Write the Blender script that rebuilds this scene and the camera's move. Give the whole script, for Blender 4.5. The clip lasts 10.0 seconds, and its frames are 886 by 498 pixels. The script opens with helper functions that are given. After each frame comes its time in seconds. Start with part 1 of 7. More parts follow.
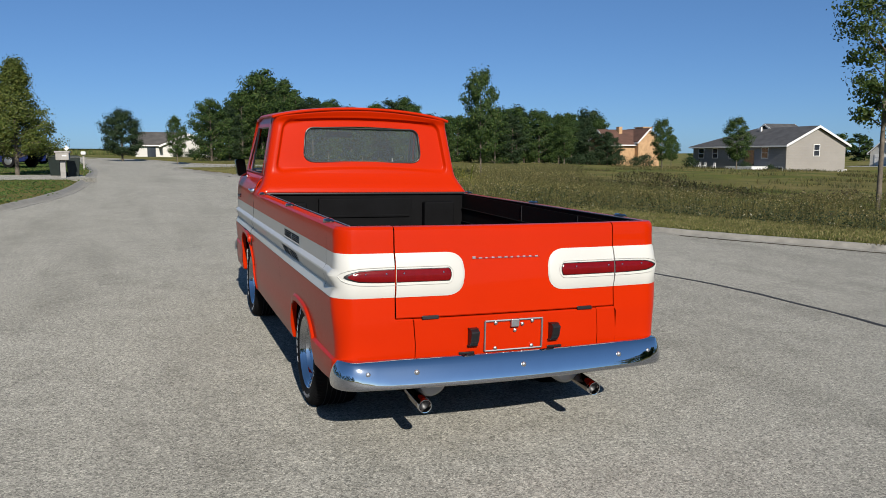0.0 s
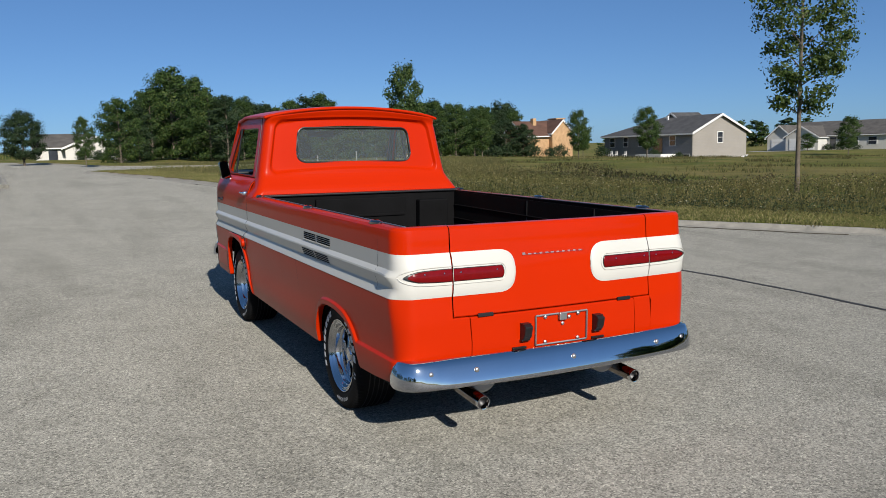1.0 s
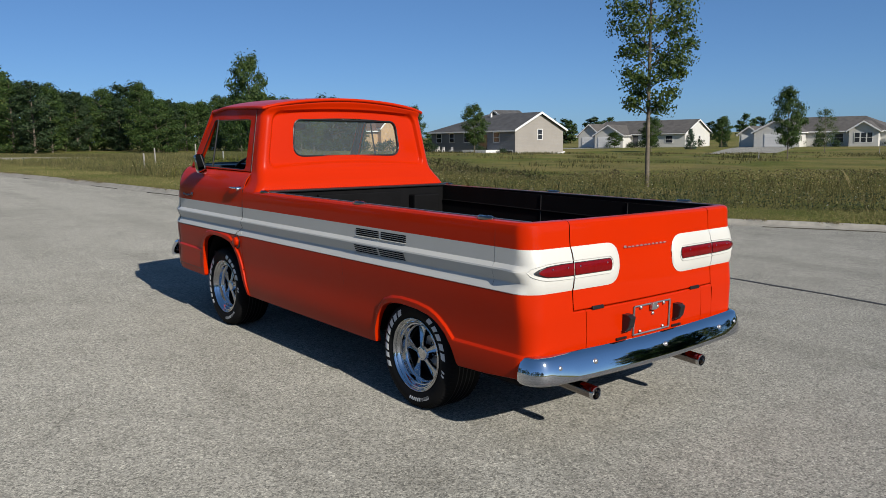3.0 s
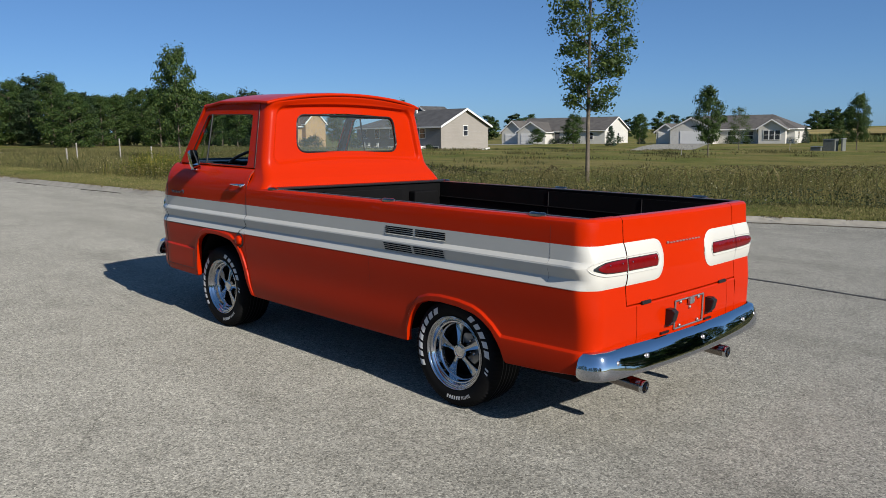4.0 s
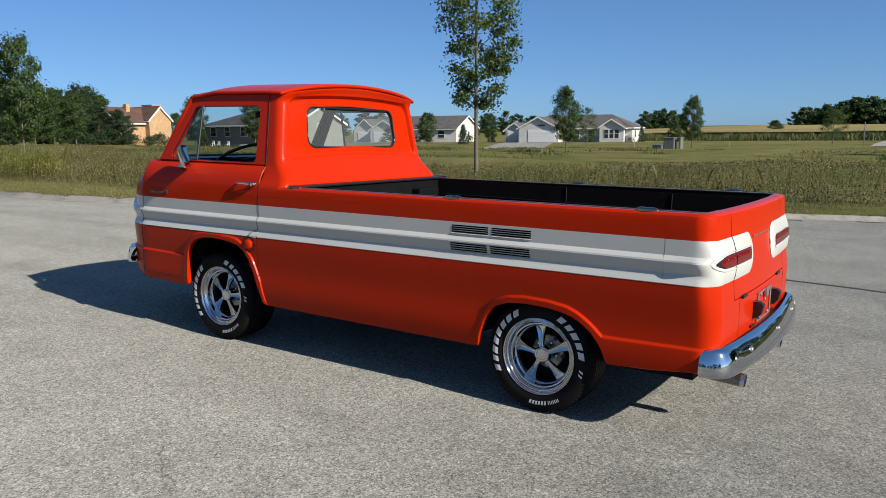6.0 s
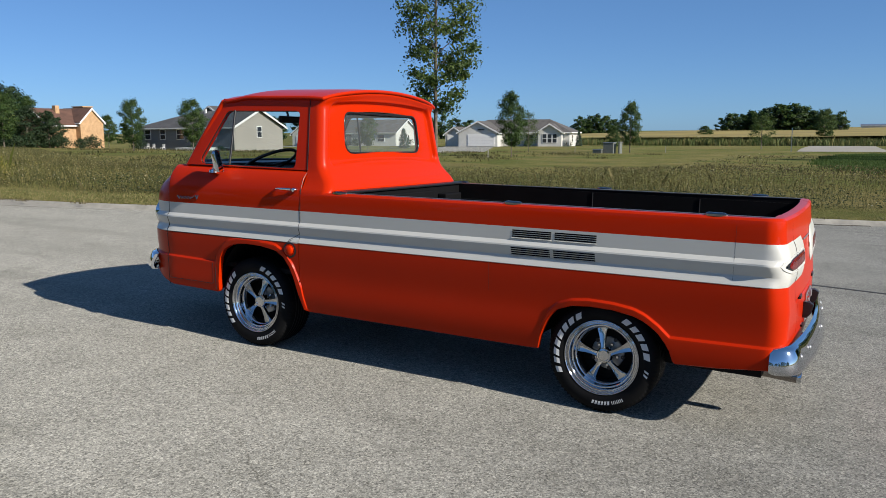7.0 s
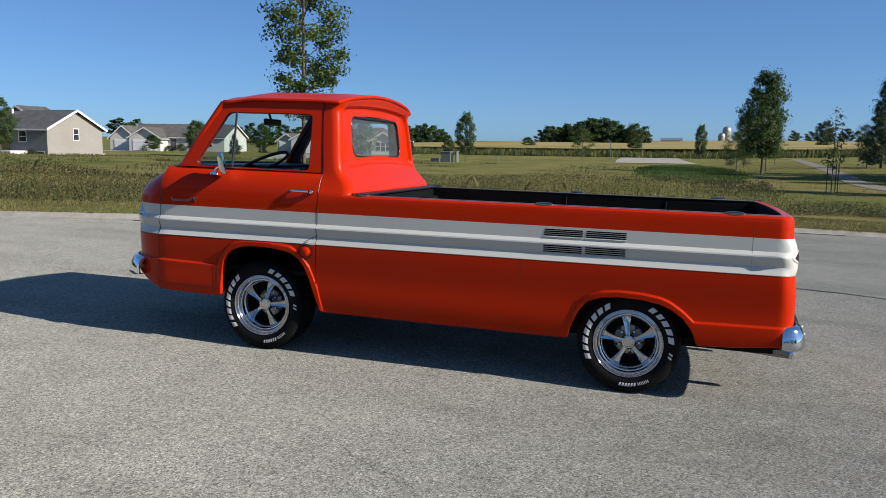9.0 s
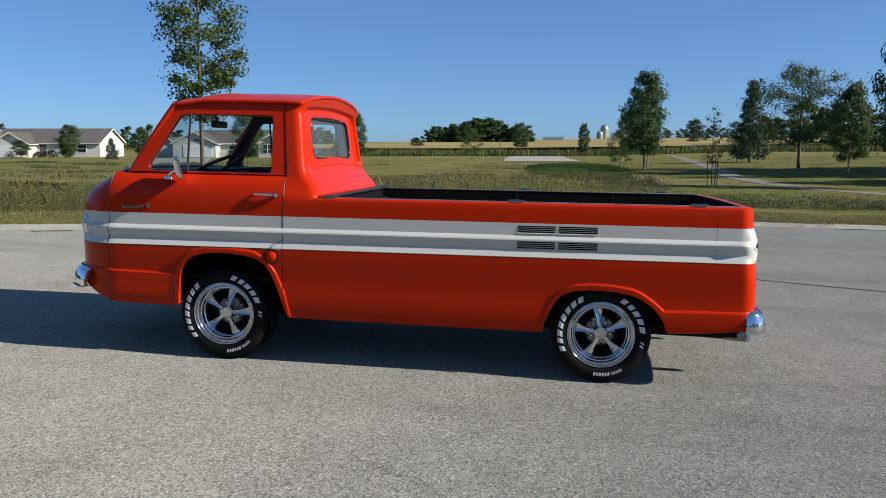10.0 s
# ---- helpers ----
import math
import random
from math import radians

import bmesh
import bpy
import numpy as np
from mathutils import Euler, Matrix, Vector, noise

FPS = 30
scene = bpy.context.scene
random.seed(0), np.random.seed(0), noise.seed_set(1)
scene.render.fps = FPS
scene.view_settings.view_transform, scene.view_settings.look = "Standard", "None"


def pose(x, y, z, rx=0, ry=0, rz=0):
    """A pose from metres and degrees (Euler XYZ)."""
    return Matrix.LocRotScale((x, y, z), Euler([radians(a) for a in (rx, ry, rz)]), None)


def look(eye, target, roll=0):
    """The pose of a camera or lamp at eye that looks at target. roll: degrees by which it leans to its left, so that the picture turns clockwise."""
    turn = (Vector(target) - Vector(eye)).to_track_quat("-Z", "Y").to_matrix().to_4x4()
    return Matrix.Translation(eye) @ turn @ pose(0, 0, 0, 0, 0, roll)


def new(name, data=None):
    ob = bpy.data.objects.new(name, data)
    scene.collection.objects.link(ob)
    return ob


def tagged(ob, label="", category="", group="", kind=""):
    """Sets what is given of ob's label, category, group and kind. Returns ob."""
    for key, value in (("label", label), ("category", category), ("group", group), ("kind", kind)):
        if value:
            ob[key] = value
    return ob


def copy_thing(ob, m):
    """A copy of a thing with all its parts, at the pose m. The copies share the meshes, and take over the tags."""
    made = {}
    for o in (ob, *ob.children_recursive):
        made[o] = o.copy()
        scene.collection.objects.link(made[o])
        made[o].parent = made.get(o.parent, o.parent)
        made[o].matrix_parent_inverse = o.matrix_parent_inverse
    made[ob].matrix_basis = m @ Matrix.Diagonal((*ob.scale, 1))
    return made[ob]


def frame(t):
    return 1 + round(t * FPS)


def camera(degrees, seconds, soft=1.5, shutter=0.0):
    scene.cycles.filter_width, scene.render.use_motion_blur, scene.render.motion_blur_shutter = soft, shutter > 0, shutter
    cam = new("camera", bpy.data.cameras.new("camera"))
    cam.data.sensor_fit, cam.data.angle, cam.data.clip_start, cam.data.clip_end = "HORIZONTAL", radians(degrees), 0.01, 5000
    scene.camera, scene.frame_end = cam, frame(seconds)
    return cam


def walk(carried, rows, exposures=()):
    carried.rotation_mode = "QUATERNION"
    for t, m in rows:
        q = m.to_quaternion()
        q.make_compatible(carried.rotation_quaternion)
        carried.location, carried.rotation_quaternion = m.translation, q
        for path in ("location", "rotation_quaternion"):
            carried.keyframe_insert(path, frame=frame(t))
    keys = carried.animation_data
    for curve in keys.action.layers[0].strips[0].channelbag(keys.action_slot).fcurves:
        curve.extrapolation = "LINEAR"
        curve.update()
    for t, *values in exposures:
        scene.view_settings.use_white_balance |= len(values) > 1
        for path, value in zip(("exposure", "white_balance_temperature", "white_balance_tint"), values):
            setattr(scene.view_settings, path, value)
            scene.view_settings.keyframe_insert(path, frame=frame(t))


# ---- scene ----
# The road under the truck rises ahead and falls to its right: the camera's rows are in the truck's own frame, which LIE lays on the road.
LIE = pose(0, 0, 0, 1.5, 0.9, 0)
cam = camera(58.51, 10.0, soft=0.5)
PATH = [
    (0, (-1.7034, -4.3788, 1.5138), (-0.9960, -2.5278, 1.2429), 1.17),
    (0.5, (-2.0091, -4.2542, 1.5150), (-1.1753, -2.4570, 1.2416), 1.14),
    (1, (-2.3097, -4.1321, 1.5297), (-1.4087, -2.3691, 1.2469), -0.16),
    (1.5, (-2.5730, -3.9163, 1.5168), (-1.5660, -2.2114, 1.2357), 0.25),
    (2, (-2.8627, -3.7238, 1.5105), (-1.7786, -2.0671, 1.2273), 0.38),
    (2.5, (-3.1818, -3.5401, 1.5173), (-1.9955, -1.9558, 1.2294), 0.65),
    (4, (-3.9105, -2.8656, 1.5150), (-2.4897, -1.4906, 1.2142), 1.00),
    (4.5, (-4.0633, -2.6495, 1.4896), (-2.5686, -1.3550, 1.1896), 1.45),
    (5, (-4.1693, -2.3443, 1.4732), (-2.5958, -1.1497, 1.1615), 0.72),
    (5.5, (-4.3137, -2.0584, 1.4572), (-2.6908, -0.9293, 1.1555), 1.24),
    (6, (-4.4846, -1.7554, 1.4616), (-2.8259, -0.6782, 1.1643), 1.20),
    (7.5, (-5.0754, -0.9600, 1.4528), (-3.2860, -0.1098, 1.1784), 1.98),
    (8, (-5.2399, -0.7345, 1.4202), (-3.4060, 0.0180, 1.1544), 2.25),
    (8.5, (-5.3996, -0.4569, 1.4148), (-3.5303, 0.2045, 1.1539), 1.66),
    (9, (-5.5775, -0.1738, 1.4006), (-3.6682, 0.3667, 1.1508), 2.42),
    (9.5, (-5.7069, 0.0736, 1.3920), (-3.7733, 0.5234, 1.1497), 2.66),
    (10, (-5.6883, 0.3302, 1.3758), (-3.7207, 0.5983, 1.1376), 1.51),
]
walk(cam, [(t, LIE @ look(eye, target, roll)) for t, eye, target, roll in PATH], exposures=[(0, 0.18), (2.5, 0.18), (4, 0.26), (5, 0.33), (5.5, 0.37), (6, 0.46), (7.5, 0.47), (9, 0.51), (10, 0.57)])

# ---- light ----
TO_SUN = (LIE.to_3x3() @ Vector((-0.050, -0.43, 0.252))).normalized()
world = bpy.data.worlds.new("sky")
scene.world = world
world.use_nodes = True
sky = world.node_tree.nodes.new("ShaderNodeTexSky")
sky.sky_type, sky.sun_disc = "NISHITA", False
sky.sun_elevation = math.asin(TO_SUN.z)
sky.sun_rotation = math.atan2(TO_SUN.x, TO_SUN.y)
sky.air_density, sky.dust_density, sky.ozone_density = 0.6, 0.35, 1.6
background = world.node_tree.nodes["Background"]
deep = world.node_tree.nodes.new("ShaderNodeMix")
deep.data_type, deep.blend_type = "RGBA", "MULTIPLY"
deep.inputs[0].default_value, deep.inputs[7].default_value = 1.0, (0.49, 0.67, 0.88, 1)
veil = world.node_tree.nodes.new("ShaderNodeMix")
veil.data_type, veil.blend_type = "RGBA", "ADD"
veil.inputs[0].default_value, veil.inputs[7].default_value = 1.0, (0.46, 1.12, 2.24, 1)
world.node_tree.links.new(sky.outputs["Color"], deep.inputs[6])
world.node_tree.links.new(deep.outputs[2], veil.inputs[6])
world.node_tree.links.new(veil.outputs[2], background.inputs["Color"])
background.inputs["Strength"].default_value = 0.064
sun = new("sun", bpy.data.lights.new("sun", "SUN"))
sun.data.energy, sun.data.angle, sun.data.color = 5.4, radians(0.53), (1.0, 0.945, 0.865)
sun.matrix_world = look(TO_SUN * 50, (0, 0, 0))


# ---- materials ----
def nodes_of(name):
    m = bpy.data.materials.new(name)
    m.use_nodes = True
    return m, m.node_tree.nodes, m.node_tree.links, m.node_tree.nodes["Principled BSDF"]


def noise_tex(n, l, scale, detail=4.0, rough=0.6, space="Object", stretch=None):
    co = n.new("ShaderNodeTexCoord")
    tex = n.new("ShaderNodeTexNoise")
    tex.inputs["Scale"].default_value, tex.inputs["Detail"].default_value, tex.inputs["Roughness"].default_value = scale, detail, rough
    if stretch:
        mp = n.new("ShaderNodeMapping")
        mp.inputs["Scale"].default_value = stretch
        l.new(co.outputs[space], mp.inputs["Vector"])
        l.new(mp.outputs["Vector"], tex.inputs["Vector"])
    else:
        l.new(co.outputs[space], tex.inputs["Vector"])
    return tex.outputs["Fac"]


def ramp(n, l, fac, stops):
    r = n.new("ShaderNodeValToRGB")
    while len(r.color_ramp.elements) < len(stops):
        r.color_ramp.elements.new(0.5)
    for e, (p, c) in zip(r.color_ramp.elements, stops):
        e.position, e.color = p, (*c, 1)
    l.new(fac, r.inputs["Fac"])
    return r.outputs["Color"]


def mixed(n, l, fac, a, b, mode="MIX"):
    m = n.new("ShaderNodeMix")
    m.data_type, m.blend_type = "RGBA", mode
    for v, s in ((fac, 0), (a, 6), (b, 7)):
        if isinstance(v, (int, float)):
            m.inputs[s].default_value = v
        elif isinstance(v, tuple):
            m.inputs[s].default_value = (*v, 1)
        else:
            l.new(v, m.inputs[s])
    return m.outputs[2]


def bump(n, l, b, height, strength, distance):
    bp = n.new("ShaderNodeBump")
    bp.inputs["Strength"].default_value, bp.inputs["Distance"].default_value = strength, distance
    l.new(height, bp.inputs["Height"])
    l.new(bp.outputs["Normal"], b.inputs["Normal"])


def plain(name, color, rough=0.5, metal=0.0, coat=0.0, vary=0.12, scale=6.0, fine=90.0, relief=0.0, spec=0.5):
    """A painted, moulded or metal surface with a little cloudiness and grain."""
    m, n, l, b = nodes_of(name)
    big = noise_tex(n, l, scale)
    dark = tuple(c * (1 - vary) for c in color)
    lite = tuple(min(1, c * (1 + vary)) for c in color)
    l.new(ramp(n, l, big, [(0.3, dark), (0.7, lite)]), b.inputs["Base Color"])
    b.inputs["Metallic"].default_value = metal
    b.inputs["Specular IOR Level"].default_value = spec
    b.inputs["Coat Weight"].default_value, b.inputs["Coat Roughness"].default_value = coat, 0.025
    f = noise_tex(n, l, fine, 3)
    rr = n.new("ShaderNodeMapRange")
    rr.inputs["To Min"].default_value, rr.inputs["To Max"].default_value = rough * 0.85, min(1, rough * 1.15)
    l.new(f, rr.inputs["Value"])
    l.new(rr.outputs["Result"], b.inputs["Roughness"])
    if relief:
        bump(n, l, b, f, relief, 0.004)
    return m


def islands(name, stops, rough=0.6, through_light=0.0, cloud=None):
    """Many small pieces, each with its own tint."""
    m, n, l, b = nodes_of(name)
    geo = n.new("ShaderNodeNewGeometry")
    col = ramp(n, l, geo.outputs["Random Per Island"], stops)
    if cloud:
        col = mixed(n, l, cloud[2], col, ramp(n, l, noise_tex(n, l, cloud[0], 3), [(0.35, (0.45, 0.45, 0.4)), (0.65, cloud[1])]), "MULTIPLY")
    l.new(col, b.inputs["Base Color"])
    b.inputs["Roughness"].default_value = rough
    b.inputs["Specular IOR Level"].default_value = 0.3
    if through_light:
        t = n.new("ShaderNodeBsdfTranslucent")
        l.new(col, t.inputs["Color"])
        mx = n.new("ShaderNodeMixShader")
        mx.inputs["Fac"].default_value = through_light
        l.new(b.outputs["BSDF"], mx.inputs[1])
        l.new(t.outputs["BSDF"], mx.inputs[2])
        l.new(mx.outputs["Shader"], n["Material Output"].inputs["Surface"])
    return m


RED = plain("orange_red_paint", (0.4346, 0.01722, 0.000492), 0.32, coat=0.2, vary=0.03, scale=1.5, spec=0.06)
WHITE = plain("cream_white_paint", (0.5166, 0.5084, 0.4633), 0.34, coat=0.25, vary=0.03, scale=2.0, spec=0.35)
BLACK = plain("black_bed_liner", (0.00328, 0.00328, 0.00369), 0.8, vary=0.3, relief=0.3, fine=260, spec=0.12)
RUBBER = plain("tyre_rubber", (0.00492, 0.00492, 0.00533), 0.7, vary=0.3, relief=0.2, fine=140, spec=0.14)
TRIM = plain("black_trim", (0.0082, 0.0082, 0.00902), 0.4, vary=0.2)
UNDER = plain("dark_underbody", (0.00574, 0.00533, 0.00492), 0.8, vary=0.4, relief=0.4, spec=0.2)
CHROME = plain("chrome", (0.72, 0.73, 0.75), 0.05, metal=1.0, vary=0.03)
WHEEL_CHROME = plain("wheel_chrome", (0.62, 0.63, 0.65), 0.07, metal=1.0, vary=0.05)
STEEL = plain("dull_steel", (0.42, 0.42, 0.42), 0.42, metal=0.9, vary=0.15)
LENS = plain("red_lamp_lens", (0.1394, 0.00246, 0.00328), 0.16, coat=0.05, vary=0.10, scale=40, fine=160, relief=0.08, spec=0.3)
PIPE = plain("smoked_chrome", (0.30, 0.27, 0.25), 0.10, metal=1.0, vary=0.15)
LETTER = plain("white_tyre_marking", (0.5904, 0.5904, 0.574), 0.6, vary=0.06)
CABIN = plain("dark_blue_cabin_trim", (0.0246, 0.0287, 0.041), 0.55, vary=0.2, relief=0.2)
DASH = plain("blue_grey_dashboard", (0.082, 0.0984, 0.1353), 0.45, vary=0.15, relief=0.1)
SEAT = plain("black_seat_vinyl", (0.0164, 0.0164, 0.01804), 0.45, vary=0.2, relief=0.2)


def glass(name, tint=(0.80, 0.86, 0.85), film=0.0):
    """Clear glass; film: the share of even pale grey diffuse mixed over it."""
    m, n, l, b = nodes_of(name)
    lw = n.new("ShaderNodeLayerWeight")
    lw.inputs["Blend"].default_value = 0.5
    steep = n.new("ShaderNodeMath")
    steep.operation = "POWER"
    steep.inputs[1].default_value = 4.0
    l.new(lw.outputs["Facing"], steep.inputs[0])
    fr = n.new("ShaderNodeMapRange")
    fr.inputs["To Min"].default_value, fr.inputs["To Max"].default_value = 0.035, 0.55
    l.new(steep.outputs["Value"], fr.inputs["Value"])
    tr = n.new("ShaderNodeBsdfTransparent")
    tr.inputs["Color"].default_value = (*tint, 1)
    gl = n.new("ShaderNodeBsdfGlossy")
    gl.inputs["Roughness"].default_value = 0.01
    mx = n.new("ShaderNodeMixShader")
    l.new(fr.outputs["Result"], mx.inputs["Fac"])
    l.new(tr.outputs["BSDF"], mx.inputs[1])
    l.new(gl.outputs["BSDF"], mx.inputs[2])
    b.inputs["Base Color"].default_value, b.inputs["Roughness"].default_value = (0.5, 0.55, 0.56, 1), 0.6
    film_mix = n.new("ShaderNodeMixShader")
    film_mix.inputs["Fac"].default_value = film
    l.new(mx.outputs["Shader"], film_mix.inputs[1])
    l.new(b.outputs["BSDF"], film_mix.inputs[2])
    l.new(film_mix.outputs["Shader"], n["Material Output"].inputs["Surface"])
    return m


GLASS = glass("window_glass")
REAR_GLASS = glass("filmed_rear_glass", film=0.08)


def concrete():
    m, n, l, b = nodes_of("worn_concrete")
    big = ramp(n, l, noise_tex(n, l, 0.22, 5), [(0.3, (0.202, 0.196, 0.173)), (0.7, (0.234, 0.228, 0.203))])
    streak = ramp(n, l, noise_tex(n, l, 0.5, 5, stretch=(2.2, 0.35, 1)), [(0.36, (0.80, 0.80, 0.79)), (0.52, (1, 1, 1))])
    col = mixed(n, l, 0.8, big, streak, "MULTIPLY")
    patch = ramp(n, l, noise_tex(n, l, 2.3, 6, 0.7), [(0.33, (0.78, 0.78, 0.765)), (0.5, (1, 1, 1)), (0.72, (1.10, 1.10, 1.09))])
    col = mixed(n, l, 0.7, col, patch, "MULTIPLY")
    cells = n.new("ShaderNodeTexVoronoi")
    cells.inputs["Scale"].default_value = 118
    co = n.new("ShaderNodeTexCoord")
    l.new(co.outputs["Object"], cells.inputs["Vector"])
    grey = n.new("ShaderNodeSeparateColor")
    l.new(cells.outputs["Color"], grey.inputs["Color"])
    col = mixed(n, l, 0.85, col, ramp(n, l, grey.outputs[0], [(0.0, (0.36, 0.355, 0.35)), (0.22, (0.76, 0.755, 0.74)), (0.55, (1.05, 1.04, 1.02)), (0.88, (1.36, 1.35, 1.32)), (1.0, (1.8, 1.78, 1.72))]), "MULTIPLY")
    fleck = ramp(n, l, noise_tex(n, l, 38, 5, 0.8), [(0.36, (0.66, 0.655, 0.64)), (0.5, (1.0, 1.0, 1.0)), (0.64, (1.22, 1.21, 1.19))])
    col = mixed(n, l, 0.8, col, fleck, "MULTIPLY")
    tiny = noise_tex(n, l, 150, 3, 0.75)
    col = mixed(n, l, 0.85, col, ramp(n, l, tiny, [(0.36, (0.58, 0.58, 0.57)), (0.5, (1.0, 1.0, 1.0)), (0.64, (1.34, 1.34, 1.33))]), "MULTIPLY")
    warp = n.new("ShaderNodeMix")
    warp.data_type, warp.blend_type = "RGBA", "ADD"
    warp.inputs[0].default_value = 0.35
    l.new(co.outputs["Object"], warp.inputs[6])
    l.new(noise_tex(n, l, 2.6, 5, 0.7), warp.inputs[7])
    crack = n.new("ShaderNodeTexVoronoi")
    crack.feature = "DISTANCE_TO_EDGE"
    crack.inputs["Scale"].default_value = 0.55
    l.new(warp.outputs[2], crack.inputs["Vector"])
    hair = ramp(n, l, crack.outputs["Distance"], [(0.0, (0.55, 0.54, 0.52)), (0.0035, (1, 1, 1))])
    where = ramp(n, l, noise_tex(n, l, 0.33, 3), [(0.58, (0, 0, 0)), (0.66, (1, 1, 1))])
    col = mixed(n, l, where, col, mixed(n, l, 1.0, col, hair, "MULTIPLY"))
    l.new(col, b.inputs["Base Color"])
    b.inputs["Roughness"].default_value = 0.85
    b.inputs["Diffuse Roughness"].default_value = 0.58
    b.inputs["Specular IOR Level"].default_value = 0.25
    bump(n, l, b, noise_tex(n, l, 120, 4, 0.7), 0.5, 0.006)
    return m


CONCRETE = concrete()
KERB = plain("kerb_concrete", (0.246, 0.2296, 0.1927), 0.9, vary=0.2, scale=5.0, fine=60, relief=0.25)
SEAM = plain("dark_joint_filler", (0.0246, 0.02378, 0.02296), 0.8, vary=0.3)


# ---- builders ----
def place(name, me, parent, label, mats):
    for m in mats:
        me.materials.append(m)
    ob = new(name, me)
    if parent is not None:
        ob.parent = parent
    if label:
        tagged(ob, label=label)
    return ob


def solid(name, verts, faces, mats, parent=None, label="", smooth=40, slots=None, thick=0.0, inside=0, bevel=0.0, away=None):
    """One mesh object. away: a point that the faces look away from."""
    me = bpy.data.meshes.new(name)
    verts = [tuple(map(float, v)) for v in verts]
    if away is not None:
        v = np.array(verts)
        score = 0.0
        for f in faces:
            p = v[list(f[:4])]
            nn = np.cross(p[1] - p[0], p[-1] - p[0])
            score += float(np.dot(nn, p.mean(0) - np.array(away)))
        if score < 0:
            faces = [tuple(reversed(f)) for f in faces]
    me.from_pydata(verts, [], [tuple(f) for f in faces])
    if slots is not None:
        me.polygons.foreach_set("material_index", np.array(slots, dtype=np.int32))
    if smooth:
        me.polygons.foreach_set("use_smooth", np.ones(len(me.polygons), dtype=bool))
        me.set_sharp_from_angle(angle=radians(smooth))
    if thick:
        rims = np.empty(len(me.loops), dtype=np.int32)
        me.loops.foreach_get("edge_index", rims)
        hard = np.empty(len(me.edges), dtype=bool)
        me.edges.foreach_get("use_edge_sharp", hard)
        me.edges.foreach_set("use_edge_sharp", hard | (np.bincount(rims, minlength=len(me.edges)) == 1))
    me.update()
    ob = place(name, me, parent, label, mats if isinstance(mats, (list, tuple)) else [mats])
    if thick:
        md = ob.modifiers.new("thickness", "SOLIDIFY")
        md.thickness, md.offset, md.material_offset = thick, -1, inside
        md.material_offset_rim = inside and 0
    if bevel:
        md = ob.modifiers.new("worn_edges", "BEVEL")
        md.width, md.segments, md.limit_method = bevel, 2, "ANGLE"
    return ob


def grid_faces(nu, nv, close_u=False, close_v=False, base=0):
    out = []
    for i in range(nu if close_u else nu - 1):
        for j in range(nv if close_v else nv - 1):
            a, c = i, (i + 1) % nu
            d, e = j, (j + 1) % nv
            out.append((base + a * nv + d, base + c * nv + d, base + c * nv + e, base + a * nv + e))
    return out


def sheet(name, P, mats, parent=None, label="", slot=None, **k):
    """A grid of points P[i][j] as a surface. slot(i, j): the material of a face."""
    P = np.array(P, dtype=float)
    nu, nv = P.shape[:2]
    f = grid_faces(nu, nv)
    s = [slot(i, j) for i in range(nu - 1) for j in range(nv - 1)] if slot else None
    return solid(name, P.reshape(-1, 3), f, mats, parent, label, slots=s, **k)


def tube(name, pts, r, mats, parent=None, label="", sides=10, closed=False, ends=True, **k):
    """A round bar along points; r may be a list."""
    pts = [Vector(p) for p in pts]
    n = len(pts)
    rs = r if isinstance(r, (list, tuple)) else [r] * n
    V = []
    up = Vector((0.03, 0.02, 1))
    for i, p in enumerate(pts):
        a = pts[(i - 1) % n] if (i or closed) else p
        b = pts[(i + 1) % n] if (i < n - 1 or closed) else p
        d = (b - a).normalized()
        s = d.cross(up)
        s = s.normalized() if s.length > 1e-4 else Vector((1, 0, 0))
        t = s.cross(d)
        for q in range(sides):
            w = 2 * math.pi * q / sides
            V.append(p + (s * math.cos(w) + t * math.sin(w)) * rs[i])
    f = grid_faces(n, sides, close_u=closed, close_v=True)
    if ends and not closed:
        f += [tuple(range(sides)), tuple(reversed(range((n - 1) * sides, n * sides)))]
    return solid(name, V, f, mats, parent, label, **k)


def box(name, lo, hi, mats, parent=None, label="", bevel=0.0, m=None, smooth=0):
    v = [Vector((x, y, z)) for x in (lo[0], hi[0]) for y in (lo[1], hi[1]) for z in (lo[2], hi[2])]
    if m is not None:
        v = [m @ p for p in v]
    f = [(0, 1, 3, 2), (4, 6, 7, 5), (0, 4, 5, 1), (2, 3, 7, 6), (0, 2, 6, 4), (1, 5, 7, 3)]
    return solid(name, v, f, mats, parent, label, smooth=smooth, bevel=bevel)


def turned(name, profile, mats, parent=None, label="", seg=48, axis="x", at=(0, 0, 0), wobble=None, slot=None, sign=1, **k):
    """A profile of (along, radius) turned round an axis."""
    V, n = [], len(profile)
    for i in range(seg):
        w = 2 * math.pi * i / seg
        for j, (a, r) in enumerate(profile):
            if wobble:
                a, r = wobble(i, j, a, r)
            c, s = r * math.cos(w), r * math.sin(w)
            p = (sign * a, c, s) if axis == "x" else (c, sign * a, s) if axis == "y" else (c, s, a)
            V.append((p[0] + at[0], p[1] + at[1], p[2] + at[2]))
    f = grid_faces(seg, n, close_u=True)
    s = [slot(j) for i in range(seg) for j in range(n - 1)] if slot else None
    return solid(name, V, f, mats, parent, label, slots=s, **k)


def thing(name, label, category, m=None, group="", kind=""):
    e = new(name)
    e.empty_display_size = 0.2
    if m is not None:
        e.matrix_world = m
    return tagged(e, label, category, group, kind)


def smooth01(x):
    x = min(1.0, max(0.0, x))
    return x * x * (3 - 2 * x)

